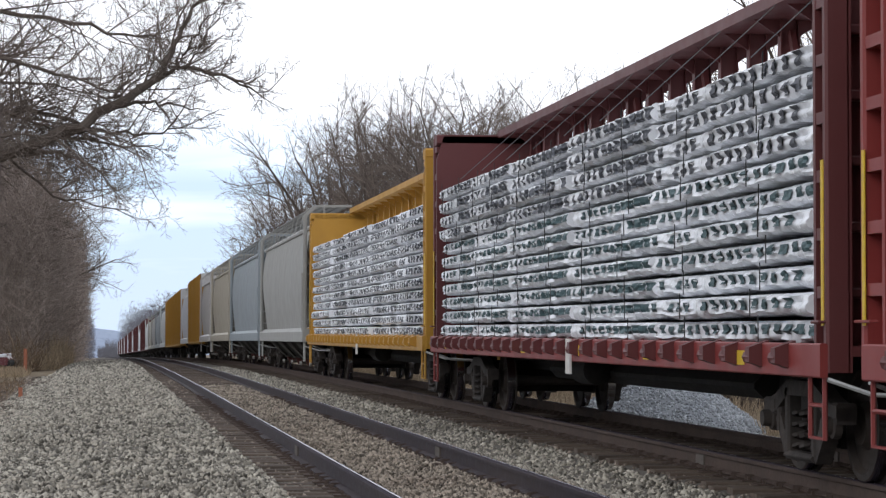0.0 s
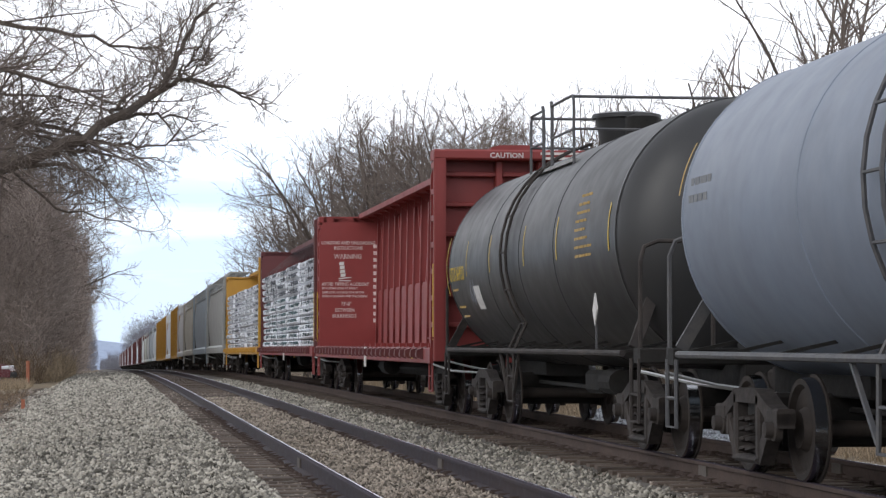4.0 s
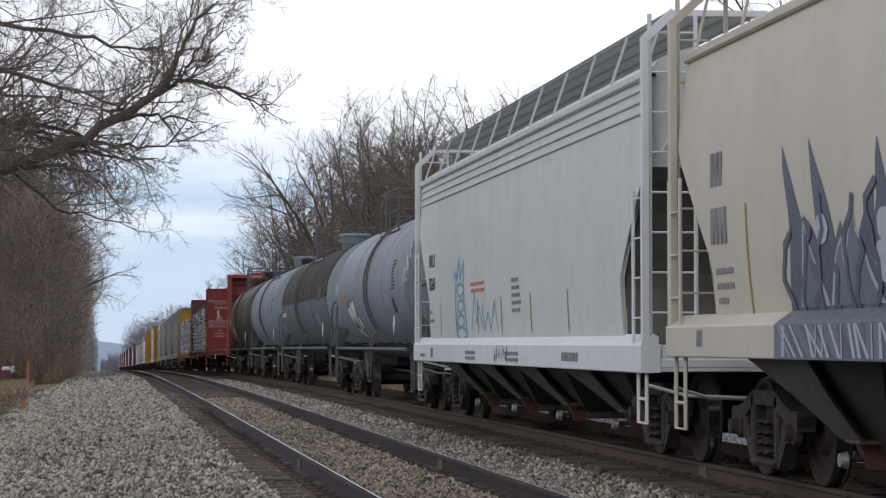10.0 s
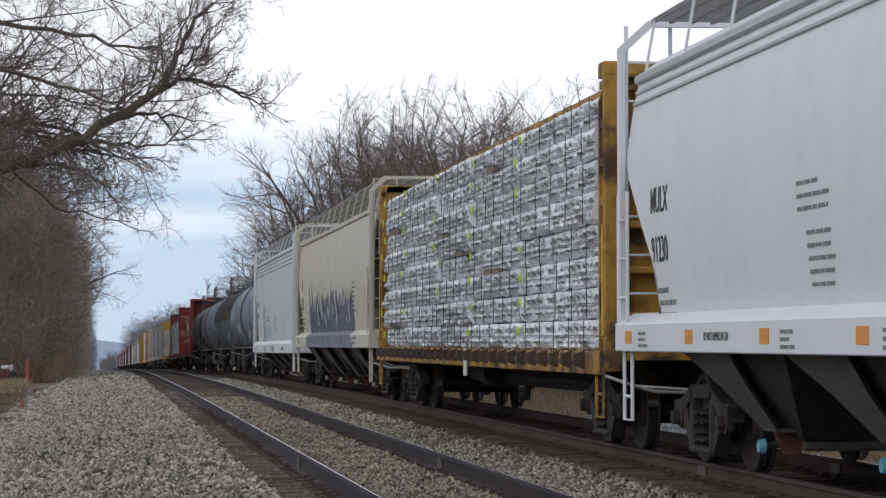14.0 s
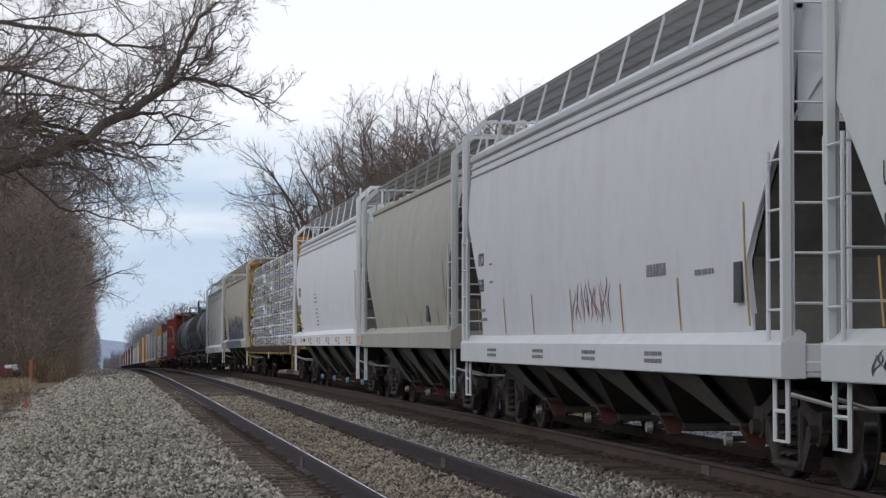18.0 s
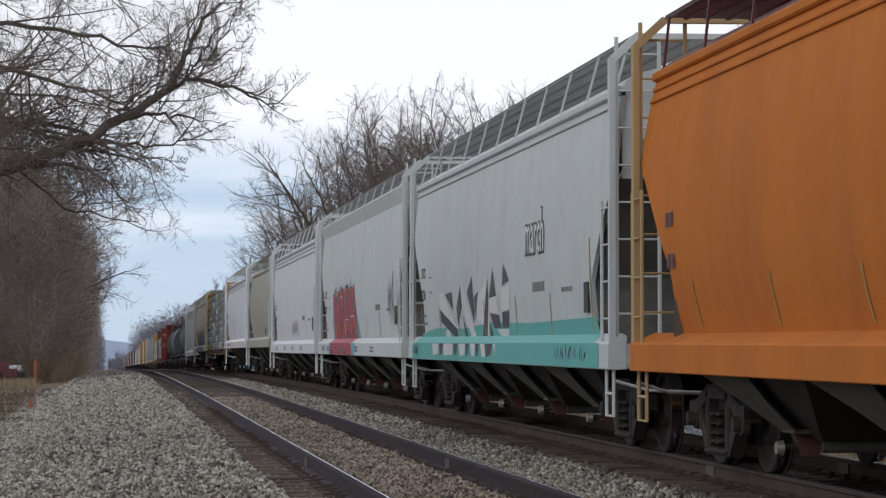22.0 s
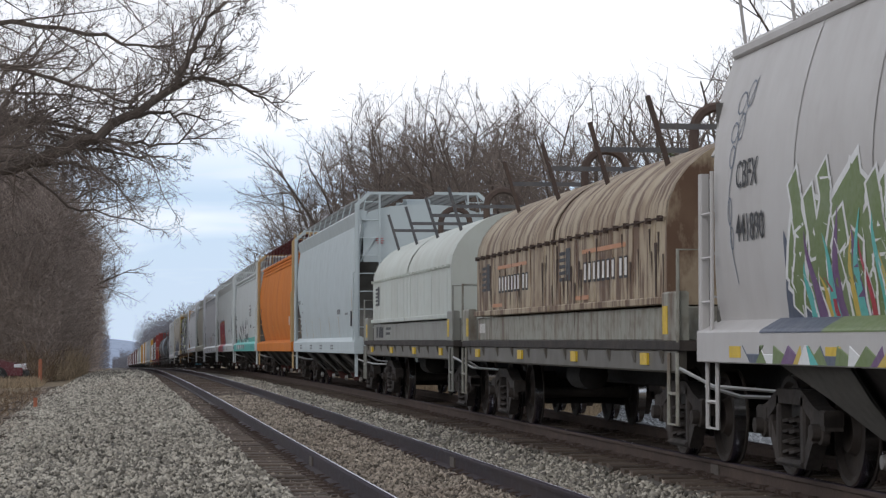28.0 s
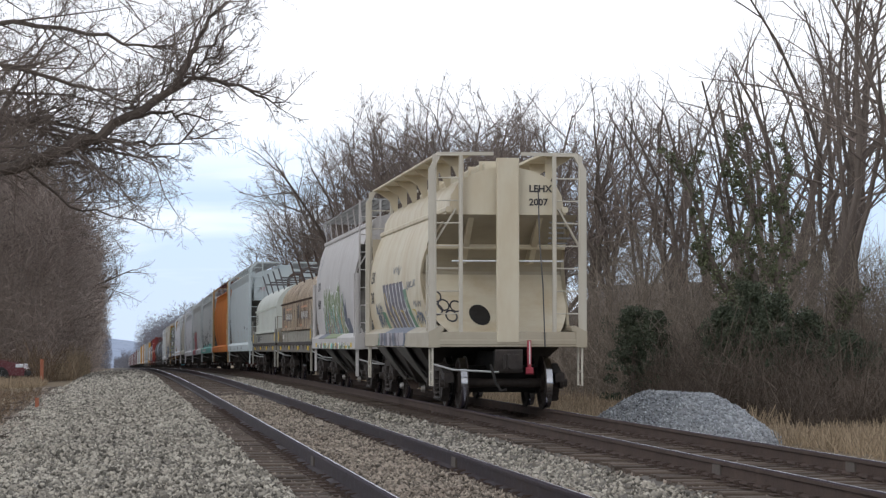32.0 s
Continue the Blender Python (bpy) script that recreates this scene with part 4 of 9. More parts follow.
for wx in (-1.38, 1.38):
    for s in (-1, 1):
        wh = part("wheel", Build().lathe([(-0.1, 0.24), (-0.1, 0.32), (0.1, 0.32), (0.1, 0.24)], (0, 0, 0), "y", 20), M["tyre"], auto, at=(wx, s * 0.80, 0.32))
        rim = Build()
        for k in range(6):
            a = k * math.pi / 3
            rim.beam((0, s * 0.085, 0), (0.22 * math.cos(a), s * 0.085, 0.22 * math.sin(a)), 0.07, 0.03, (0, 1, 0))
        part("rim", rim, M["alloy"], wh)
x, y, z = spot(52, 112)
auto.matrix_basis = pose(x - 2.75, y, z, 0, 0, -4) @ Matrix.Diagonal((1.22, 1.22, 1.24, 1))
wb_ = random.Random(6)
for k in range(30):
    yy = wb_.uniform(30, 92)
    xx = wb_.uniform(-3.2, -1.45)
    zz = hgt(xx, yy) + 0.03
    a = wb_.uniform(-0.5, 0.5)
    ln = wb_.uniform(0.5, 1.3)
    sb_ = Build().tube([(0, 0, 0), (ln * 0.4, 0.05, 0.05), (ln, 0.15, 0.02)], 0.022, 5, 0.008).tube([(ln * 0.4, 0.05, 0.05), (ln * 0.6, -0.15, 0.12)], 0.012, 4, 0.005)
    tagged(part("fallen_branch", sb_, M["bark"], at=pose(xx, yy, zz, 0, 0, math.degrees(a))), "dark fallen branch lying on the gravel's edge", "branch", "fallen branches")
# ---------------------------------------------------------------- rolling stock: paints
PAINTS = dict(
    pale_grey=paint("pale_grey_car_paint", (0.525, 0.558, 0.560), (0.276, 0.253, 0.218), 0.21),
    blue_grey=paint("cool_grey_car_paint", (0.474, 0.504, 0.524), (0.280, 0.258, 0.235), 0.18),
    white=paint("off_white_car_paint", (0.615, 0.632, 0.660), (0.327, 0.292, 0.257), 0.19),
    mist=paint("light_blue_grey_car_paint", (0.424, 0.479, 0.494), (0.258, 0.258, 0.246), 0.18),
    beige=paint("beige_car_paint", (0.503, 0.471, 0.400), (0.283, 0.238, 0.181), 0.26),
    tan=paint("grey_tan_car_paint", (0.36, 0.35, 0.30), (0.240, 0.207, 0.153), 0.45),
    cement=paint("stained_cream_car_paint", (0.58, 0.53, 0.41), (0.40, 0.28, 0.14), 0.95),
    # cement darkened by dirt and by painted-in shade, for the recess and sill
    soiled_shaded_cream=paint("soiled_shaded_cream_car_paint", (0.40, 0.36, 0.28), (0.25, 0.19, 0.12), 0.6),
    lilac=paint("dusty_pale_car_paint", (0.465, 0.45, 0.44), (0.295, 0.260, 0.248), 0.50),
    orange=paint("faded_orange_car_paint", (0.53, 0.160, 0.014), (0.29, 0.072, 0.014), 0.75, 0.8),
    red=paint("oxide_red_car_paint", (0.215, 0.033, 0.030), (0.12, 0.026, 0.022), 0.50),
    maroon=paint("maroon_car_paint", (0.105, 0.026, 0.026), (0.06, 0.02, 0.02), 0.50),
    yellow=paint("mustard_yellow_car_paint", (0.43, 0.225, 0.030), (0.24, 0.115, 0.03), 0.5),
    rusty_yellow=paint("rust_brown_yellow_paint", (0.20, 0.11, 0.035), (0.075, 0.04, 0.025), 0.8),
    black_tank=paint("satin_black_tank_paint", (0.024, 0.024, 0.025), (0.055, 0.050, 0.045), 0.5, 0.42),
    grey_tank=paint("slate_grey_tank_paint", (0.172, 0.200, 0.250), (0.12, 0.115, 0.115), 0.40, 0.5),
    dark_tank=paint("brown_black_tank_paint", (0.026, 0.021, 0.019), (0.055, 0.042, 0.035), 0.6, 0.75),
    blue_tank=paint("blue_grey_tank_paint", (0.168, 0.210, 0.244), (0.09, 0.085, 0.085), 0.50, 0.45),
    green_coil=paint("pale_green_grey_paint", (0.47, 0.50, 0.46), (0.28, 0.25, 0.20), 0.55),
    coil_body=paint("grimy_grey_green_paint", (0.24, 0.24, 0.215), (0.10, 0.085, 0.07), 0.8),
    rusty_body=surface("stained_grey_green_paint", (0.27, 0.265, 0.225), 0.65, 0.0, (0.12, 0.08, 0.055), 0.95, 1.6, (1, 2.2, 0.45), (0.11, 0.08, 0.06), 0.7, 6.0, 0.08, 18.0, edge=(0.48, 0.66)),
    worn_yellow=surface("rust_worn_yellow_paint", (0.40, 0.22, 0.04), 0.7, 0.0, (0.055, 0.033, 0.025), 0.95, 1.8, (1, 1.5, 1), (0.16, 0.09, 0.04), 0.8, 5.0, 0.1, 18.0, edge=(0.47, 0.60)),
    # the deck edge's shadow on the sill is painted in along with the grime
    coil_sill=paint("grimy_shaded_sill_paint", (0.11, 0.10, 0.085), (0.05, 0.04, 0.03), 0.9),
    ochre=paint("stained_ochre_paint", (0.42, 0.29, 0.14), (0.25, 0.15, 0.07), 0.6),
    dull_grey=paint("dull_grey_car_paint", (0.30, 0.30, 0.285), (0.2, 0.18, 0.16), 0.4),
    dull_blue=paint("dull_blue_grey_car_paint", (0.255, 0.29, 0.315), (0.18, 0.18, 0.17), 0.4),
    dull_beige=paint("dull_beige_car_paint", (0.36, 0.33, 0.27), (0.22, 0.18, 0.14), 0.4),
    bright_white=paint("clean_white_car_paint", (0.70, 0.72, 0.755), (0.45, 0.43, 0.40), 0.15),
    rusty_coil=surface("rust_flaked_cream_paint", (0.36, 0.29, 0.20), 0.65, 0.0, (0.10, 0.052, 0.03), 0.95, 1.5, (1, 2.6, 0.5), (0.17, 0.11, 0.07), 0.9, 1.6, 0.08, 18.0, edge=(0.46, 0.58)),
)
M["strip_yellow"] = surface("yellow_reflective_tape", (0.62, 0.42, 0.03), 0.5, second=(0.35, 0.25, 0.05), amount=0.5, scale=6.0, bump=0.0)
M["strip_dim"] = surface("dulled_amber_tape", (0.42, 0.26, 0.06), 0.6, second=(0.28, 0.2, 0.08), amount=0.6, scale=6.0, bump=0.0)
M["smear"] = surface("faded_orange_smear", (0.25, 0.195, 0.14), 0.6, second=(0.19, 0.19, 0.20), amount=0.8, scale=2.5, third_scale=9.0, bump=0.0)
M["strip_orange"] = surface("orange_reflective_tape", (0.72, 0.29, 0.03), 0.5, second=(0.6, 0.24, 0.05), amount=0.5, scale=6.0, bump=0.0)
M["ink"] = surface("black_stencil", (0.03, 0.03, 0.035), 0.6, second=(0.08, 0.08, 0.08), amount=0.5, scale=9.0, bump=0.0)
M["dim_ink"] = surface("faded_stencil", (0.17, 0.175, 0.185), 0.7, second=(0.34, 0.34, 0.34), amount=0.5, scale=9.0, bump=0.0)
M["white_ink"] = surface("white_stencil", (0.62, 0.60, 0.57), 0.6, second=(0.40, 0.36, 0.33), amount=0.5, scale=9.0, bump=0.0)
M["worn_ink"] = surface("worn_white_stencil", (0.64, 0.53, 0.50), 0.6, second=(0.30, 0.13, 0.12), amount=0.8, scale=14.0, bump=0.0)
M["red_ink"] = surface("red_stencil", (0.50, 0.10, 0.10), 0.6, second=(0.5, 0.3, 0.28), amount=0.5, scale=9.0, bump=0.0)
M["grate"] = surface("grey_grating", (0.33, 0.335, 0.33), 0.7, 0.0, (0.24, 0.23, 0.22), 0.6, 3.0, bump=0.2)
# Near-black base: under-car shade is mixed into the bays' grime.
M["bay"] = surface("grimy_shaded_hopper_bay", (0.032, 0.027, 0.023), 0.9, second=(0.060, 0.050, 0.041), amount=0.7, scale=1.2, third_scale=8.0, bump=0.1)
# Bay sides stay lighter, yet their dusty colour is also lowered for shade.
M["bay_edge"] = surface("dusty_shaded_bay_flange", (0.090, 0.083, 0.073), 0.85, second=(0.042, 0.038, 0.033), amount=0.7, scale=1.5, third_scale=8.0, bump=0.1)
# Dark base mixes soot with the shade below the overhanging car end.
M["slope"] = surface("sooty_shaded_slope_steel", (0.13, 0.125, 0.115), 0.8, second=(0.05, 0.045, 0.04), amount=0.8, scale=1.2, third_scale=6.0, bump=0.05)
M["gate_red"] = surface("faded_red_gate_paint", (0.09, 0.032, 0.028), 0.8, 0.0, (0.08, 0.04, 0.032), 0.7, 4.0, bump=0.1)
M["light_steel"] = surface("pale_galvanised_steel", (0.48, 0.49, 0.49), 0.5, 0.3, (0.33, 0.31, 0.29), 0.6, 3.0, bump=0.05)
M["pipe"] = surface("grimy_grey_pipe", (0.075, 0.075, 0.08), 0.6, 0.0, (0.13, 0.12, 0.11), 0.6, 4.0, bump=0.1)


def spray(name, rgb, rough=0.5):
    return surface(name, rgb, rough, second=[0.7 * c + 0.1 for c in rgb], amount=0.45, scale=3.0, third_scale=20.0, third_amount=0.15, bump=0.0)


SPRAY = dict(plum=spray("dark_violet_grey_spray_paint", (0.105, 0.095, 0.125)), moss=spray("dull_green_spray_paint", (0.10, 0.22, 0.13)), dusk=spray("pale_lilac_spray_paint", (0.36, 0.34, 0.36)), red=spray("red_spray_paint", (0.36, 0.03, 0.05)), teal=spray("teal_spray_paint", (0.09, 0.40, 0.37)), sky=spray("light_blue_spray_paint", (0.10, 0.33, 0.45)),
             navy=spray("navy_spray_paint", (0.07, 0.085, 0.125)), slate=spray("slate_spray_paint", (0.115, 0.138, 0.185)), silver=spray("silver_spray_paint", (0.38, 0.42, 0.48)),
             white=spray("white_spray_paint", (0.66, 0.66, 0.66)), black=spray("black_spray_paint", (0.03, 0.032, 0.045)), gold=spray("yellow_spray_paint", (0.50, 0.36, 0.06)),
             olive=spray("olive_green_spray_paint", (0.13, 0.18, 0.06)), violet=spray("violet_spray_paint", (0.13, 0.06, 0.16)), pink=spray("salmon_spray_paint", (0.50, 0.26, 0.20)), orange=spray("faded_orange_stripe_paint", (0.46, 0.20, 0.09)), blue=spray("blue_spray_paint", (0.05, 0.12, 0.33)))

# ---------------------------------------------------------------- rolling stock: running gear
axle_mesh = Build().lathe([(-0.72, 0.085), (-0.5, 0.085), (-0.3, 0.075), (0.3, 0.075), (0.5, 0.085), (0.72, 0.085)], (0, 0, 0), "x", 10).mesh("axle", M["wheel"], True)
wheel_mesh = Build().lathe([(-0.07, 0.10), (-0.085, 0.16), (-0.02, 0.20), (-0.02, 0.36), (-0.07, 0.395), (-0.07, 0.445), (0.045, 0.452), (0.05, 0.482), (0.07, 0.478), (0.075, 0.40), (0.03, 0.36), (0.04, 0.18), (0.09, 0.16), (0.09, 0.10)], (0, 0, 0), "x", 30).mesh("wheel", M["wheel"], True)
tread_mesh = Build().lathe([(-0.068, 0.4485), (0.043, 0.4555)], (0, 0, 0), "x", 30, False).mesh("tread", M["tread"], True)
fb = Build()
fb.prism([(-1.06, 0.60), (-0.72, 0.67), (-0.36, 0.80), (0.36, 0.80), (0.72, 0.67), (1.06, 0.60), (1.06, 0.47), (0.72, 0.52), (0.36, 0.67), (-0.36, 0.67), (-0.72, 0.52), (-1.06, 0.47)], -0.08, 0.08, "x")
for s in (-1, 1):
    fb.cbox(-0.085, 0.085, s * 0.89 - 0.17, s * 0.89 + 0.17, 0.50, 0.64, 0.02)
    fb.cbox(-0.075, 0.075, s * 0.66 - 0.05, s * 0.66 + 0.05, 0.36, 0.60, 0.02)
    fb.beam((0, s * 0.70, 0.50), (0, s * 0.38, 0.17), 0.14, 0.13, (1, 0, 0))
    fb.cbox(-0.08, 0.08, s * 0.38 - 0.055, s * 0.38 + 0.055, 0.18, 0.74, 0.02)
fb.cbox(-0.10, 0.10, -0.40, 0.40, 0.13, 0.20, 0.03)
frame_mesh = fb.mesh("side_frame", M["truck"])
sb = Build()
for cy in (-0.17, 0.04):
    sb.tube([(-0.04 + 0.075 * math.cos(k * math.pi / 4), cy + 0.075 * math.sin(k * math.pi / 4), 0.21 + 0.36 * k / 32) for k in range(33)], 0.019, 4)
spring_mesh = sb.mesh("spring", M["truck"], True)
cap_mesh = Build().lathe([(-0.10, 0.035), (-0.09, 0.07), (-0.02, 0.075), (-0.01, 0.105), (0.05, 0.11), (0.06, 0.08)], (0, 0, 0), "x", 16).mesh("bearing_cap", M["truck"], True)
bolster_mesh = Build().cbox(-1.0, 1.0, -0.20, 0.20, 0.46, 0.76, 0.04).mesh("bolster", M["black"])
cb = Build().cbox(-0.09, 0.09, -0.45, 0.25, 0.74, 0.94, 0.03)
cb.cbox(-0.14, 0.10, 0.18, 0.46, 0.72, 0.98, 0.04).cbox(0.06, 0.16, 0.28, 0.42, 0.73, 0.97, 0.03)
coupler_mesh = cb.mesh("coupler", M["truck"])
hose_mesh = Build().tube([(0.35, 0.1, 0.78), (0.36, 0.35, 0.70), (0.33, 0.50, 0.50), (0.24, 0.56, 0.34), (0.15, 0.6, 0.36)], 0.025, 6).mesh("brake_hose", M["black"], True)
brake_mesh = Build().cbox(-0.9, 0.9, -0.07, 0.07, 0.28, 0.42, 0.02).box(-0.86, -0.66, -0.12, 0.12, 0.25, 0.52).box(0.66, 0.86, -0.12, 0.12, 0.25, 0.52).mesh("brake_beam", M["black"])
far_truck = Build().cbox(-1.05, 1.05, -1.05, 1.05, 0.30, 0.72, 0.1)
for s in (-1, 1):
    for x in (-0.75, 0.75):
        far_truck.lathe([(-0.06, 0.45), (0.06, 0.45)], (x, s * 0.89, 0.456), "x", 12)
far_truck_mesh = far_truck.mesh("truck", M["black"])
ROLLING = []


def running_gear(car, length, overhang, near=True):
    """Two four-wheeled trucks with their springs, and a coupler and hose at each end."""
    for s in (-1, 1):
        ty = s * (length / 2 - overhang)
        if not near:
            part("truck", far_truck_mesh, None, car, at=(0, ty, 0))
            continue
        part("bolster", bolster_mesh, None, car, at=(0, ty, 0))
        for w in (-1, 1):
            ax = part("wheelset", axle_mesh, None, car, at=(0, ty + w * 0.889, 0.4575))
            ROLLING.append((ax, ty + w * 0.889))
            part("brake_beam", brake_mesh, None, car, at=(0, ty + w * 0.36, 0))
            for x in (-1, 1):
                turn = pose(x * 0.752, 0, 0, 0, 0, 0 if x < 0 else 180)
                part("wheel", wheel_mesh, None, ax, at=turn)
                part("tread", tread_mesh, None, ax, "bright worn running tread", at=turn)
        for x in (-1, 1):
            sf = part("side_frame", frame_mesh, None, car, at=(x * 1.0, ty, 0))
            part("spring", spring_mesh, None, sf, at=pose(0, 0, 0, 0, 0, 0 if x < 0 else 180))
            for w in (-1, 1):
                part("bearing_cap", cap_mesh, None, sf, at=pose(x * 0.06, w * 0.889, 0.4575, 0, 0, 0 if x < 0 else 180))
        turn = pose(0, s * (length / 2 - 0.42), 0, 0, 0, 0 if s > 0 else 180)
        part("coupler", coupler_mesh, None, car, at=turn)
        part("brake_hose", hose_mesh, None, car, at=turn)


def lettering(text, size, y, z, car, mat, side, lift=0.006, wide=1.0, name="lettering", bold=0.0):
    """Stencilled words on a car's camera side; y is where they begin, and they run towards the car's rear."""
    cu = bpy.data.curves.new("lettering", "FONT")
    cu.body, cu.size, cu.extrude, cu.offset, cu.resolution_u = text, size, 0.001, bold, 2
    tmp = bpy.data.objects.new("lettering", cu)
    scene.collection.objects.link(tmp)
    me = bpy.data.meshes.new_from_object(tmp.evaluated_get(bpy.context.evaluated_depsgraph_get()))
    bpy.data.objects.remove(tmp)
    me.materials.clear()
    me.materials.append(mat)
    for v in me.vertices:
        u, w, d = v.co
        v.co = (-side(z + w) - lift - d, y - u * wide, z + w)
    return part(name, me, None, car)


def bars(rows, car, mat, side, name="stencil_line", lift=0.006):
    """Unreadable small print as plain bars: rows of (y from, y to, z, height)."""
    b = Build()
    words = random.Random(len(rows) * 7 + int(abs(rows[0][0]) * 100))
    for y0, y1, z, h in rows:
        y = y0
        while y > y1 + 0.03:
            e = max(y1, y - (words.uniform(0.10, 0.26) if h < 0.1 else 0.11))
            b.box(-side(z) - lift, -side(z) - lift + 0.003, e, y, z - h / 2, z + h / 2)
            y = e - 0.035
    ob = part(name, b, mat, car)
    return tagged(ob, kind="stuff") if len(rows) > 1 else ob


def clip_band(poly, z0, z1):
    for sign, lim in ((1, z0), (-1, z1)):
        out = []
        for i, p in enumerate(poly):
            q = poly[(i + 1) % len(poly)]
            a, b = sign * (p[1] - lim), sign * (q[1] - lim)
            if a >= 0:
                out.append(p)
            if (a > 0 > b) or (a < 0 < b):
                k = a / (a - b)
                out.append((p[0] + (q[0] - p[0]) * k, lim))
        poly = out
        if len(poly) < 3:
            return []
    return poly


def sprayed(name, polys, mat, car, side, lift, label=""):
    """Flat paint shapes of (y, z) corners laid on a car's curved camera side; a few shapes become a part each."""
    if 1 < len(polys) <= 9:
        for k, poly in enumerate(polys):
            sprayed(name, [poly], mat, car, side, lift + 0.0002 * k, label)
        return
    bm = bmesh.new()
    for count, poly in enumerate(polys):
        rise = 0.003 + lift * 0.16 + 0.00003 * min(count, 30)
        lo, hi = min(p[1] for p in poly), max(p[1] for p in poly)
        k = int(math.floor(lo / 0.22))
        while k * 0.22 < hi:
            c = clip_band(poly, k * 0.22, (k + 1) * 0.22)
            if len(c) >= 3:
                try:
                    bm.faces.new([bm.verts.new((-side(z) - rise, y, z)) for y, z in c])
                except ValueError:
                    pass
            k += 1
    bmesh.ops.triangulate(bm, faces=bm.faces)
    me = bpy.data.meshes.new(name)
    bm.to_mesh(me)
    bm.free()
    me.materials.append(mat)
    ob = part(name, me, None, car, label)
    return tagged(ob, label, kind="stuff") if len(polys) > 1 else ob


def ladder(car, name, a, b, z0, z1, step, mat, r=0.017, stile=0.03, parent_rungs=True):
    """Two stiles at (x, y) points a and b, with round rungs."""
    bb = Build()
    for x, y in (a, b):
        bb.cbox(x - stile, x + stile, y - stile, y + stile, z0, z1, 0.008)
    lad = part(name, bb, mat, car)
    n = int((z1 - z0 - 0.1) / step)
    mid = ((a[0] + b[0]) / 2, (a[1] + b[1]) / 2)
    d = Vector((b[0] - a[0], b[1] - a[1], 0))
    rung = Build().tube([tuple(-d / 2), tuple(d / 2)], r, 5).mesh("rung", mat)
    for i in range(n + 1):
        part("rung", rung, None, lad, at=(mid[0], mid[1], z0 + 0.1 + i * step))
    return lad


def strips(car, side, places, z0, z1, mat=None, w=0.05):
    for y in places:
        b = Build()
        k = 5
        b.loft([[(-side(z0 + (z1 - z0) * i / k) - 0.006, y + s * w / 2, z0 + (z1 - z0) * i / k) for i in range(k + 1)] for s in (-1, 1)])
        part("reflective_strip", b, mat or M["strip_dim"], car)


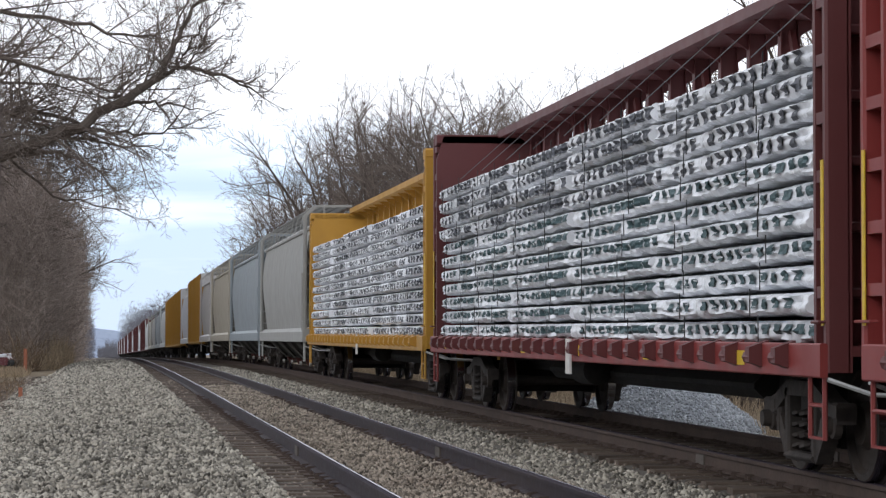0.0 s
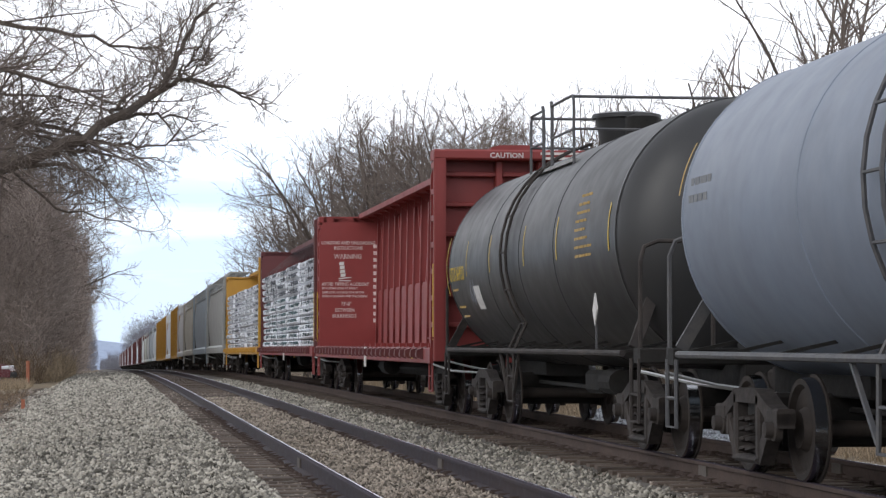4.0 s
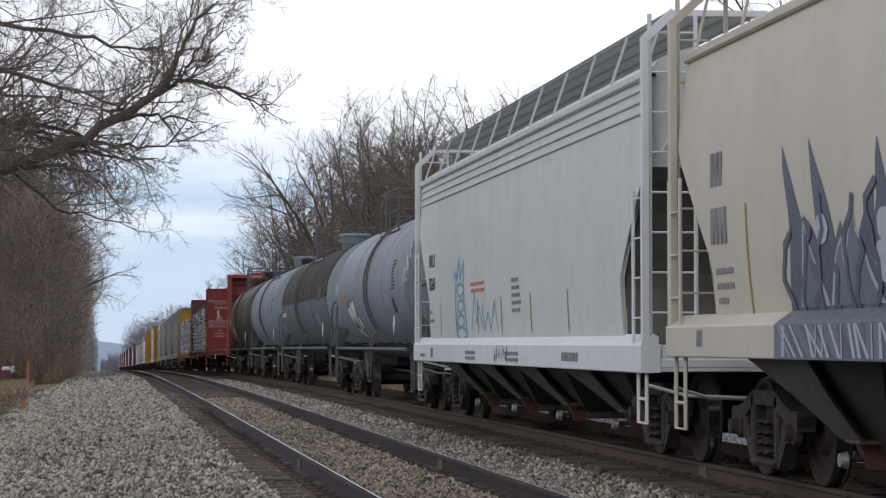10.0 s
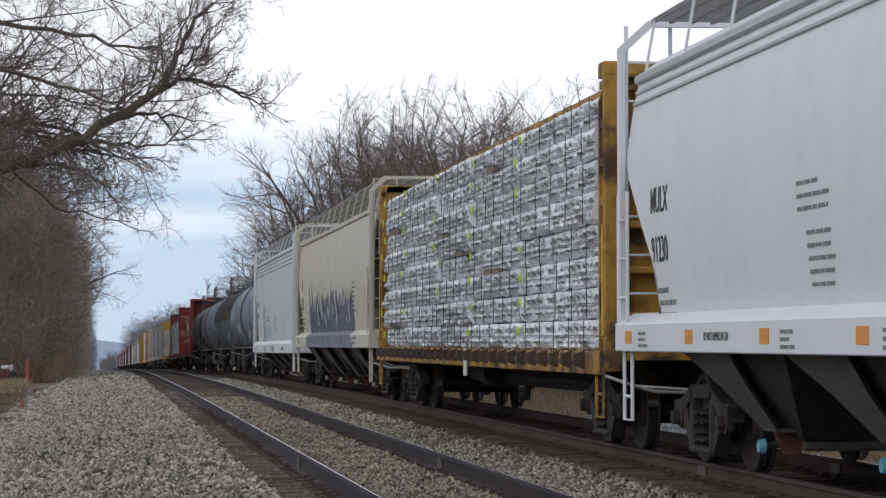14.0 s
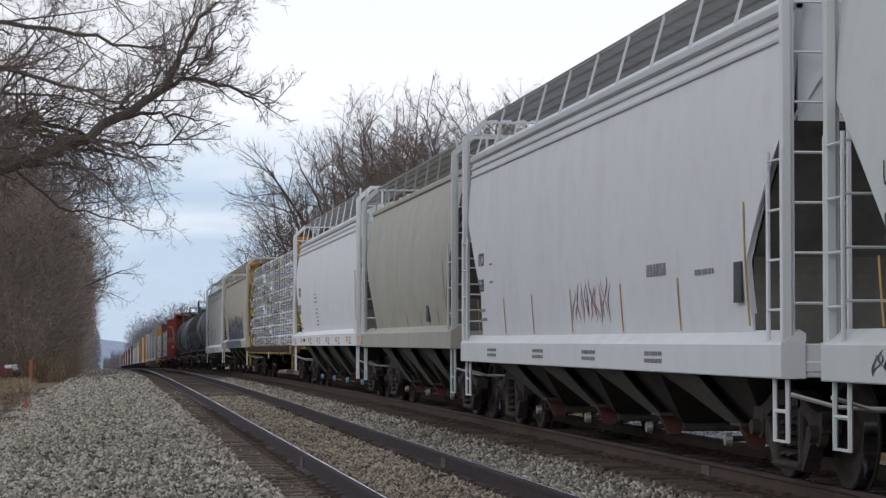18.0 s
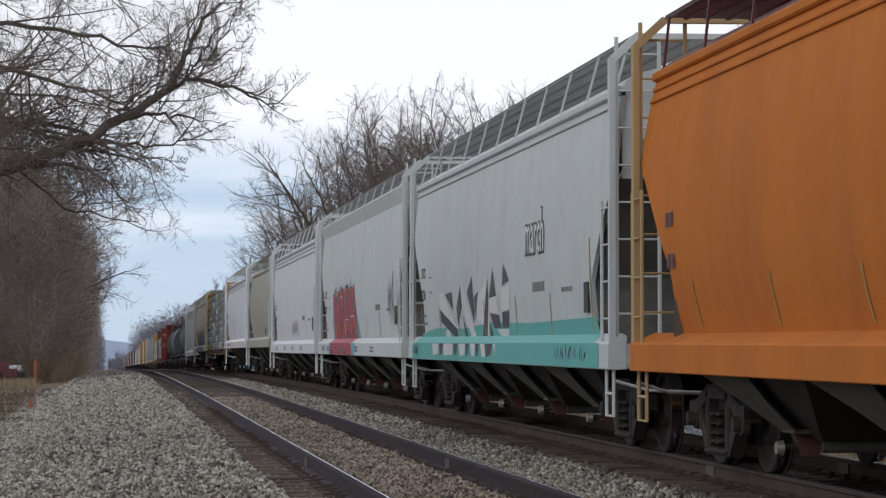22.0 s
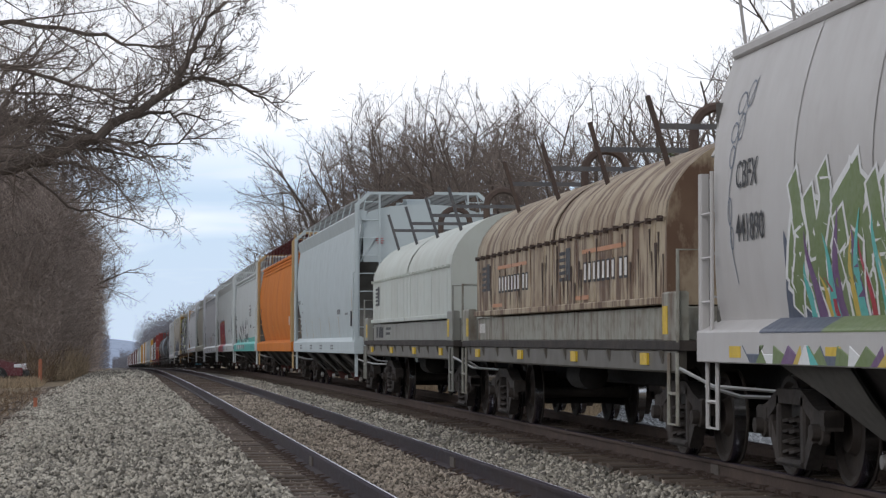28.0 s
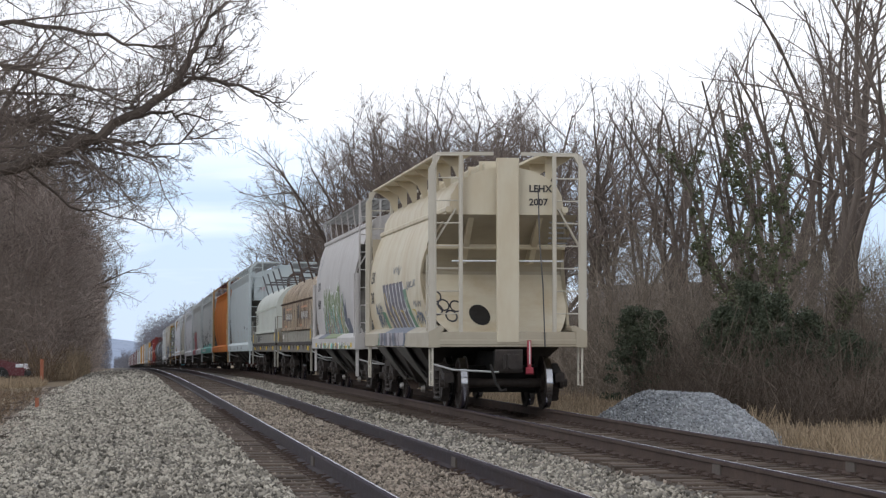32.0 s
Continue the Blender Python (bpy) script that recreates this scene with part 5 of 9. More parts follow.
# ---------------------------------------------------------------- covered hoppers
def hopper(length, paint_name, label, sill_paint=None, eave=3.92, crown=4.28, board=4.55, bulge=0.06, half=1.50, bays=4, cut=1.28, ribs=2, trim=None,
           near=True, overhang=2.15, roof_paint=None, rail_mat=None, post_paint=None, hoops=0, tuck=0.0, outlet_red=True, name="covered_hopper_car", walk_mat=None, end_box=False, post_top=None, notch=(1.9, 0.94), lift=0.0, cap_mat=None, flare=False, end_top=2.98, front_cut=1.0):
    """A covered hopper car: curved side sheets cut away at the ends, slope sheets, roof, running boards, ladders and outlet gates."""
    mat = PAINTS[paint_name]
    sill_mat = PAINTS[sill_paint or paint_name]
    post_mat = PAINTS[post_paint or sill_paint or paint_name]
    roof_mat = PAINTS[roof_paint or paint_name]
    car = tagged(new(name), label, "freight car", "train")
    hl = length / 2 - 0.55
    s0, s1 = 0.92 + lift, 1.24 + lift
    top = end_top

    def side(z):
        u = (z - s1) / (eave - s1)
        if z < s1 - 0.03:
            return half + 0.08
        u = max(u, 0.0)
        return half - bulge * (2 * u - 0.9) ** 2 * (1.0 if u > 0.45 or bulge < 0.2 else 0.35) - tuck * max(0.0, 1 - u * 3.2) ** 2

    def inset(z):
        zm, low = notch
        if z >= top:
            return 0.10
        if hoops:
            v = (z - zm) / (top - zm) if z > zm else (1 - low) ** 0.6 * (zm - z) / (zm - s1)
            return 0.10 + cut * (1 - min(1.0, abs(v)) ** 1.7)
        if z > zm:
            return 0.10 + cut * ((top - z) / (top - zm)) ** 0.85
        return 0.10 + cut * (1 - (1 - low) * min(1.0, (zm - z) / (zm - s1)) ** 1.3)

    zs = [s1 - 0.02 + (eave - s1 + 0.02) * i / 12 for i in range(13)]
    for s in (-1, 1):
        b = Build()
        ring = [(z, 0.0) for z in zs] + [(z, 0.05) for z in reversed(zs)]
        ny = 8 if near else 2
        b.loft([[(s * (side(z) - d), (inset(z) - hl) + (2 * hl - (1 + front_cut) * inset(z)) * i / ny, z) for z, d in ring] for i in range(ny + 1)], close=True)
        b.f.append(tuple(range(len(ring))))
        b.f.append(tuple(range(ny * len(ring), (ny + 1) * len(ring))))
        sheet = part("side_sheet", b, mat, car, smooth=True)
        if hoops and s < 0:
            for k in range(1, hoops):
                y = (hl - 0.9) * (2 * k / hoops - 1)
                hb = Build().loft([[(s * (side(z) + 0.008), y + e, z) for z in zs] for e in (-0.02, 0.02)])
                part("seam", hb, mat, sheet)
        sill = part("side_sill", Build().prism([(s * (half - 0.06), s0), (s * (half + 0.07), s0), (s * (half + 0.08), s0 + 0.01), (s * (half + 0.08), s1 - 0.05), (s * (half + 0.06), s1 - 0.03), (s * (side(s1 + 0.07) - 0.02), s1 + 0.07), (s * (min(side(s1 + 0.07) - 0.07, half - 0.10)), s1 + 0.04), (s * (min(side(s1 + 0.07) - 0.07, half - 0.10)), s1 - 0.02), (s * (half - 0.06), s1 - 0.08)], -hl, hl, "y"), sill_mat, car)
        for e in (-1, 1):
            part("sill_end", Build().box(min(s * (half - 0.12), s * (half + 0.078)), max(s * (half - 0.12), s * (half + 0.078)), min(e * (hl - 0.004), e * (hl + 0.012)), max(e * (hl - 0.004), e * (hl + 0.012)), s0 + 0.004, s1 - 0.03), sill_mat, sill)
        if near:
            ch = Build().cbox(min(s * (side(eave) - 0.06), s * (side(eave) + 0.05)), max(s * (side(eave) - 0.06), s * (side(eave) + 0.05)), -hl + 0.1, hl - 0.1, eave - 0.04, eave + 0.06, 0.02)
            for k in range(ribs):
                z = eave - 0.13 - k * 0.12
                part("side_rib", Build().cbox(min(s * (side(z) - 0.01), s * (side(z) + 0.025)), max(s * (side(z) - 0.01), s * (side(z) + 0.025)), -hl + 0.15, hl - 0.15, z - 0.02, z + 0.02, 0.008), PAINTS[trim or paint_name], car)
            if flare:
                ch = Build().prism([(s * (side(eave) - 0.05), eave - 0.10), (s * (side(eave) + 0.012), eave - 0.08), (s * (side(eave) + 0.085), eave + 0.20), (s * (side(eave) + 0.05), eave + 0.24), (s * (side(eave) - 0.10), eave + 0.20)], -hl + 0.1, hl - 0.1, "y")
            part("top_chord", ch, PAINTS[trim or paint_name], car)
        rb = Build()
        if end_box:
            rb.cbox(min(s * 0.62, s * 1.25), max(s * 0.62, s * 1.25), -hl + 0.1, hl - 0.1, board - 0.05, board, 0.01)
        for x0_ in () if end_box else ((0.34, 0.58, 0.80, 1.02, 1.21) if near else (0.34, 0.9)):
            rb.box(min(s * x0_, s * (x0_ + (0.04 if near else 0.35))), max(s * x0_, s * (x0_ + (0.04 if near else 0.35))), -hl + 0.25, hl - 0.25, board - 0.04, board)
        if near and not end_box:
            n = int((2 * hl - 0.5) / 0.085)
            for k in range(n):
                y = -hl + 0.27 + 0.085 * k
                rb.box(min(s * 0.34, s * 1.25), max(s * 0.34, s * 1.25), y, y + 0.036, board - 0.028, board - 0.004)
        rbo = part("running_board", rb, walk_mat or (roof_mat if end_box else M["grate"]), car, "solid painted walkway" if end_box else "grated steel walkway")
        if near:
            n = int(length / 1.8)
            stan = (Build().prism([(s * 0.74, board - 0.05), (s * 1.22, board - 0.05), (s * 1.16, board - 0.10), (s * 0.94, board - 0.24), (s * 0.82, board - 0.50), (s * 0.74, board - 0.50)], -0.015, 0.015, "y") if end_box else Build().beam((s * side(eave), 0, eave + 0.05), (s * 1.24, 0, board), 0.024, 0.03, (0, 1, 0))).mesh("bracket", roof_mat)
            for k in range(n + 1):
                part("bracket", stan, None, rbo, at=(0, (hl - 0.4) * (2 * k / n - 1), 0))
    we = side(eave) - 0.02
    arc = [(we * math.cos(math.pi * i / 12), eave + (crown - eave) * math.sin(math.pi * i / 12) ** 0.8) for i in range(13)]
    part("roof", Build().prism(arc, -hl + 0.2, hl - 0.2, "y"), roof_mat, car, smooth=True)
    hb = Build().cbox(-0.27, 0.27, -hl + 1.0, hl - 1.0, crown - 0.03, crown + 0.16, 0.03)
    for k in range(int(length / 1.4)):
        y = -hl + 1.4 + k * 1.4
        if y < hl - 1.2:
            hb.box(-0.31, 0.31, y - 0.03, y + 0.03, crown - 0.03, crown + 0.19)
    part("hatch_trough", hb, roof_mat, car)
    part("centre_sill", Build().cbox(-0.2, 0.2, -hl + 0.1, hl - 0.1, 0.68, 1.02, 0.02), M["black"], car)
    slope_zs = [top + ((notch[0] if end_box else s1) - 0.05 - top) * k / 12 for k in range(13)]
    for s in (-1, 1):
        y1 = s * (hl - 0.16)
        eb = Build().prism([(x, z) for x, z in [(-we, top)] + [(x, z) for x, z in reversed(arc)] + [(we, top)]], min(y1, y1 - s * 0.05), max(y1, y1 - s * 0.05), "y")
        part("end_panel", eb, mat, car)
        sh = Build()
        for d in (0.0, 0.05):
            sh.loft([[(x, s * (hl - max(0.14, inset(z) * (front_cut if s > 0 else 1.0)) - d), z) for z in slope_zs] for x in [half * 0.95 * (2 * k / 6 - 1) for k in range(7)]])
        # The sheet's darker colour carries the recess's shade as well as dirt.
        part("slope_sheet", sh, PAINTS["soiled_shaded_cream"] if end_box else M["slope"], car, "soiled slope sheet with shade in its colour")
        if end_box:
            low_zs = [notch[0] - 0.02 + (s1 - 0.05 - notch[0]) * k / 10 for k in range(11)]
            lo = Build().loft([[(k * half * (0.96 - 0.22 * max(0.0, (1.95 - z) / 0.6) ** 2), s * (hl - inset(z) * (front_cut if s > 0 else 1.0) + 0.012), z) for z in low_zs] for k in (-1, -0.6, -0.2, 0.2, 0.6, 1)])
            part("end_sheet", lo, mat, car, "cream lower end sheet")
        part("end_sill", Build().cbox(-half + 0.02, half - 0.02, min(s * (hl - 0.01), s * (hl - 0.08)), max(s * (hl - 0.01), s * (hl - 0.08)), s0 + 0.01, s1 - 0.04, 0.01), sill_mat, car)
        part("end_platform", Build().cbox(-half, half, min(s * hl, s * (hl - 1.5)), max(s * hl, s * (hl - 1.5)), s0 + 0.05, s0 + 0.14, 0.01), sill_mat, car)
        if near:
            for x in (-1, 1):
                pw = 0.055 if end_box else 0.04
                cp = Build().cbox(x * (half + 0.02) - pw, x * (half + 0.02) + pw, s * (hl - 0.05) - 0.045, s * (hl - 0.05) + 0.045, s0, post_top or board - 0.28, 0.01)
                if post_top is None:
                    cp.beam((x * (half + 0.02), s * (hl - 0.05), board - 0.30), (x * 1.22, s * (hl - 0.10), board - 0.02), 0.08, 0.10, (0, 1, 0))
                    cp.beam((x * 1.24, s * (hl - 0.10), board - 0.03), (0.25 * x, s * (hl - 0.10), board - 0.02), 0.07, 0.06)
                part("corner_post", cp, post_mat, car)
                ladder(car, "end_ladder", (x * (half - 0.03), s * (hl - 0.05)), (x * (half - 0.50), s * (hl - 0.05)), s0 + 0.1, (board if s < 0 or not post_top else post_top) - 0.05, 0.40, post_mat, 0.012, 0.034 if end_box else 0.020)
                ladder(car, "side_ladder", (x * (half + 0.05), s * (hl - 0.02)), (x * (half + 0.05), s * (hl - 0.46)), s0 + 0.05, 2.75, 0.40, post_mat, 0.012, 0.017)
                st = Build().tube([(x * half, s * (hl - 0.08), s0 + 0.05), (x * half, s * (hl - 0.08), 0.42), (x * half, s * (hl - 0.45), 0.42), (x * half, s * (hl - 0.45), s0 + 0.05)], 0.022, 5)
                st.tube([(x * half, s * (hl - 0.08), 0.66), (x * half, s * (hl - 0.45), 0.66)], 0.018, 5)
                part("stirrup_step", st, post_mat, car)
                gr = Build().beam((x * (half - 0.03), s * (hl - 0.2), 2.9), (x * (half - 0.42), s * (hl - 0.12), 3.55), 0.05, 0.03)
                part("brace", gr, post_mat, car)
            cutb = Build().tube([(-half, s * hl, 0.80), (-half + 0.35, s * (hl + 0.10), 0.70), (-0.2, s * (hl + 0.20), 0.66)], 0.018, 5)
            part("uncoupling_lever", cutb, M["light_steel"], car)
            draft = Build().cbox(-0.24, 0.24, min(s * (hl - 0.1), s * (hl + 0.12)), max(s * (hl - 0.1), s * (hl + 0.12)), 0.64, 1.06, 0.03)
            part("draft_box", draft, M["truck"] if end_box else post_mat, car)
            if end_box:
                for x in (-0.62, 0.62):
                    part("slope_rib", Build().prism([(s * (hl - 0.20), top), (s * (hl - 1.25), 2.62), (s * (hl - 1.75), 2.62), (s * (hl - 0.30), top)], x - 0.05, x + 0.05, "x"), mat, car)
                part("slope_bar", Build().cbox(-half + 0.15, half - 0.15, min(s * (hl - 0.90), s * (hl - 0.98)), max(s * (hl - 0.90), s * (hl - 0.98)), 2.86, 2.95, 0.02), mat, car)
                if s < 0:
                    def ring(cx, cz, r0, r1):
                        a = [2 * math.pi * k / 20 for k in range(21)]
                        return Build().loft([[(cx + q * math.cos(u), -(hl - inset(cz + q * math.sin(u)) + 0.025), cz + q * math.sin(u)) for u in a] for q in (r0, r1)])
                    # The sheet is closed here; a black disc shows the hole's unlit inside.
                    part("end_opening", ring(-0.36, 1.68, 0.001, 0.19), M["black"], car, "black disc painted as the dark of a round opening")
                    for cx, cz in ((-1.10, 2.02), (-0.98, 1.86), (-0.76, 1.84), (-1.12, 1.78), (-0.88, 1.66)):
                        part("graffiti", ring(cx, cz, 0.085, 0.112), SPRAY["black"], car, "black looping tag")
                part("end_post", Build().cbox(-0.20, 0.20, min(s * (hl - 0.12), s * (hl + 0.02)), max(s * (hl - 0.12), s * (hl + 0.02)), s0 + 0.1, board - 0.1, 0.02), mat, car)
    span = 2 * (hl - 2.0)
    bl = span / bays
    for k in range(bays):
        y = -span / 2 + bl * (k + 0.5)
        zb = 0.36
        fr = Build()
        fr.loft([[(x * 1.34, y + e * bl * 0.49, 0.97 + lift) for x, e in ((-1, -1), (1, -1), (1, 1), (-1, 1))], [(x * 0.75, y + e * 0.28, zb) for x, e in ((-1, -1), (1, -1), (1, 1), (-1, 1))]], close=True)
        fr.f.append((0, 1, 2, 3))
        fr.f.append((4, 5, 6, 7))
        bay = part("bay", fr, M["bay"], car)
        if near:
            pz = s0 + 0.03
            plate = Build()
            for d in (0.0, 0.03):
                plate.loft([[(-1.43 + d, y + bl * 0.44, pz), (-1.43 + d, y + bl * 0.14, pz), (-1.43 + d, y - bl * 0.06, pz)], [(-1.22 + d, y + bl * 0.22, 0.70 + lift / 2), (-1.22 + d, y + 0.25, 0.70 + lift / 2), (-1.22 + d, y - 0.20, 0.70 + lift / 2)], [(-0.98 + d, y + 0.30, 0.45), (-0.98 + d, y, 0.45), (-0.98 + d, y - 0.24, 0.45)]])
            part("bay_side", plate, M["bay_edge"], bay, "dusty side of the hopper bay, toned for under-car shade")
            og = Build().cbox(-0.70, 0.70, y - 0.16, y + 0.16, 0.25, 0.37, 0.03).cbox(-0.98, -0.62, y - 0.20, y + 0.20, 0.42, 0.455, 0.01)
            part("outlet_gate", og, M["bay_edge"], bay, "dusty outlet flange, toned for under-car shade")
            part("outlet_bracket", Build().prism([(-0.94, 0.425), (-0.66, 0.425), (-0.72, 0.22), (-0.84, 0.22)], y - 0.07, y + 0.07, "y"), M["rail"] if not outlet_red else M["gate_red"], bay)
            part("outlet_shaft", Build().tube([(-1.02, y + 0.05, 0.30), (-0.70, y + 0.05, 0.30)], 0.03, 6), M["truck"], bay)
            part("outlet_cap", Build().lathe([(-0.04, 0.055), (0.02, 0.07), (0.03, 0.04)], (-1.03, y + 0.05, 0.29), "x", 14), cap_mat or M["steel"], bay, "pale outlet cap" if not cap_mat else "blue outlet cap")
    if not near:
        for s in (-1, 1):
            for x in (-1, 1):
                part("corner_post", Build().box(x * half - 0.05, x * half + 0.05, s * hl - 0.05, s * hl + 0.05, s0, board), post_mat, car)
    running_gear(car, length, overhang, near)
    return car, side, hl


def stencil_block(car, side, y, z, n, w, mat, h=0.055, gap=0.12, seed=0):
    r = random.Random(seed)
    bars([(y, y - w * r.uniform(0.55, 1.0), z - k * gap, h) for k in range(n)], car, mat, side)


def blob(y0, z0, w, h, r, n=14, spike=0.12):
    """An uneven rounded paint shape."""
    return [(y0 + w / 2 * math.cos(t) * (1 + r.uniform(-spike, spike)), z0 + h / 2 * math.sin(t) * (1 + r.uniform(-spike, spike))) for t in (2 * math.pi * i / n for i in range(n))]


def strokes(n, y0, y1, z0, z1, r, w=0.05, lean=0.25):
    """Wavy narrow strokes of spray paint."""
    out = []
    for k in range(n):
        y = y0 + (y1 - y0) * (k + r.uniform(0.2, 0.8)) / n
        za, zb = z0 + (z1 - z0) * r.uniform(0, 0.25), z1 - (z1 - z0) * r.uniform(0, 0.3)
        dy = r.uniform(-lean, lean)
        m = r.uniform(-0.12, 0.12)
        left, right = [], []
        for i in range(7):
            u = i / 6
            yy = y + dy * u + m * math.sin(u * 5 + k)
            ww = w * (0.35 + math.sin(math.pi * u)) * r.uniform(0.8, 1.2)
            left.append((yy - ww / 2, za + (zb - za) * u))
            right.append((yy + ww / 2, za + (zb - za) * u))
        out.append(left + right[::-1])
    return out


def thick(points, w, low=1.26):
    """A broad brush line through (y, z) points, as one four-cornered shape a stretch."""
    out = []
    for (ya, za), (yb, zb) in zip(points, points[1:]):
        d = Vector((yb - ya, zb - za)).normalized()
        n = Vector((-d.y, d.x)) * w / 2
        e = d * w * 0.30
        out.append([(ya - e.x + n.x, za - e.y + n.y), (yb + e.x + n.x, zb + e.y + n.y), (yb + e.x - n.x, zb + e.y - n.y), (ya - e.x - n.x, za - e.y - n.y)])
    return [[(y, min(max(z, low), 3.6)) for y, z in p] for p in out]


def tongues(n, y0, y1, z0, lo, hi, r, w, lean=0.3):
    """Flame-like tongues, broad at the foot and pointed at the top."""
    out = []
    for k in range(n):
        y = y0 + (y1 - y0) * (k + r.uniform(0.1, 0.9)) / n
        zt = r.uniform(lo, hi)
        dy = r.uniform(-lean, lean * 0.4)
        ph = r.uniform(0, 6.3)
        left, right = [], []
        for i in range(8):
            u = i / 7
            yy = y - dy * u ** 1.5 + 0.10 * math.sin(u * 4 + ph) * u
            ww = w * (1 - u) ** 0.8 * r.uniform(0.9, 1.1) + 0.008
            left.append((yy - ww / 2, z0 + (zt - z0) * u))
            right.append((yy + ww / 2, z0 + (zt - z0) * u))
        out.append(left + right[::-1])
    return out


def curls(n, y0, y1, z0, lo, hi, r):
    """Upright S-curves side by side, each a line of (y, z) points, as in dense flowing lettering."""
    out = []
    for k in range(n):
        y = y0 + (y1 - y0) * (k + r.uniform(0.0, 1.0)) / n
        zt = r.uniform(lo, hi)
        za = z0 + r.uniform(0, 0.35) * (zt - z0) * (r.random() < 0.5)
        amp, ph, w = r.uniform(0.05, 0.20), r.uniform(0, 6.3), r.uniform(3.0, 6.5)
        out.append([(y + amp * math.sin(w * u + ph) + r.uniform(-0.1, 0.1) * u, za + (zt - za) * u) for u in (i / 7 for i in range(8))])
    return out


def scrawl(y0, y1, z, h, n, r, w=0.022):
    """One running line of handwriting-like loops."""
    pts = []
    step = (y1 - y0) / n
    for k in range(n):
        top_ = r.random() < 0.6
        for m in range(r.choice((3, 4, 5))):
            v = (0.5 if (m % 2 == 0) == top_ else -0.5) * r.uniform(0.45, 1.15)
            pts.append((y0 + step * (k + r.uniform(0.0, 1.05)), z + h * v))
    return thick(pts, w)


def bands(y0, y1, z0, z1, n, r):
    """Slanting patches side by side between two heights."""
    out, edge_ = [], [y0 + (y1 - y0) * (k + (r.uniform(-0.3, 0.3) if 0 < k < n else 0)) / n for k in range(n + 1)]
    lean_ = [r.uniform(-0.22, 0.22) for _ in edge_]
    for k in range(n):
        zm = (z0 + z1) / 2
        out.append([(edge_[k], z0), (edge_[k] + lean_[k] * 1.5, zm), (edge_[k] + lean_[k], z1), (edge_[k + 1] + lean_[k + 1], z1), (edge_[k + 1] + lean_[k + 1] * 1.5, zm), (edge_[k + 1], z0)])
    return out


def shoulder(car, side, half, y0, y1, mat, s1=1.24):
    """Spray paint carried over the sloping edge between a hopper's side and its sill."""
    prof = [(half + 0.0835, s1 - 0.06), (half + 0.0835, s1 - 0.048), (half + 0.063, s1 - 0.026), (side(s1 + 0.07) - 0.012, s1 + 0.074)]
    part("graffiti", Build().loft([[(-x, y, z) for x, z in prof] for y in (y0, y1)]), mat, car)


# ---------------------------------------------------------------- tank cars
def two_tone(name, upper, lower, z):
    """Tank paint with a dark painted upper part; the edge between the two runs level."""
    m = upper.copy()
    m.name = name
    nt = m.node_tree
    bsdf = nt.nodes["Principled BSDF"]
    old = bsdf.inputs["Base Color"].links[0].from_socket
    co = nt.nodes.new("ShaderNodeTexCoord")
    sep = nt.nodes.new("ShaderNodeSeparateXYZ")
    nt.links.new(co.outputs["Object"], sep.inputs["Vector"])
    n = nt.nodes.new("ShaderNodeTexNoise")
    n.inputs["Scale"].default_value = 2.0
    nt.links.new(co.outputs["Object"], n.inputs["Vector"])
    add = nt.nodes.new("ShaderNodeMath")
    add.operation = "MULTIPLY_ADD"
    add.inputs[1].default_value = 0.12
    nt.links.new(n.outputs["Fac"], add.inputs[0])
    nt.links.new(sep.outputs["Z"], add.inputs[2])
    mr = nt.nodes.new("ShaderNodeMapRange")
    mr.inputs["From Min"].default_value, mr.inputs["From Max"].default_value = z + 0.05, z + 0.07
    nt.links.new(add.outputs["Value"], mr.inputs["Value"])
    mix = nt.nodes.new("ShaderNodeMix")
    mix.data_type = "RGBA"
    n2 = nt.nodes.new("ShaderNodeTexNoise")
    n2.inputs["Scale"].default_value = 1.4
    mp = nt.nodes.new("ShaderNodeMapping")
    mp.inputs["Scale"].default_value = (1, 2.2, 0.35)
    nt.links.new(co.outputs["Object"], mp.inputs["Vector"])
    nt.links.new(mp.outputs["Vector"], n2.inputs["Vector"])
    low = nt.nodes.new("ShaderNodeMix")
    low.data_type = "RGBA"
    low.inputs["A"].default_value, low.inputs["B"].default_value = (*lower, 1), (*[c * 0.55 for c in lower], 1)
    nt.links.new(n2.outputs["Fac"], low.inputs["Factor"])
    nt.links.new(low.outputs["Result"], mix.inputs["A"])
    nt.links.new(old, mix.inputs["B"])
    nt.links.new(mr.outputs["Result"], mix.inputs["Factor"])
    nt.links.new(mix.outputs["Result"], bsdf.inputs["Base Color"])
    return m


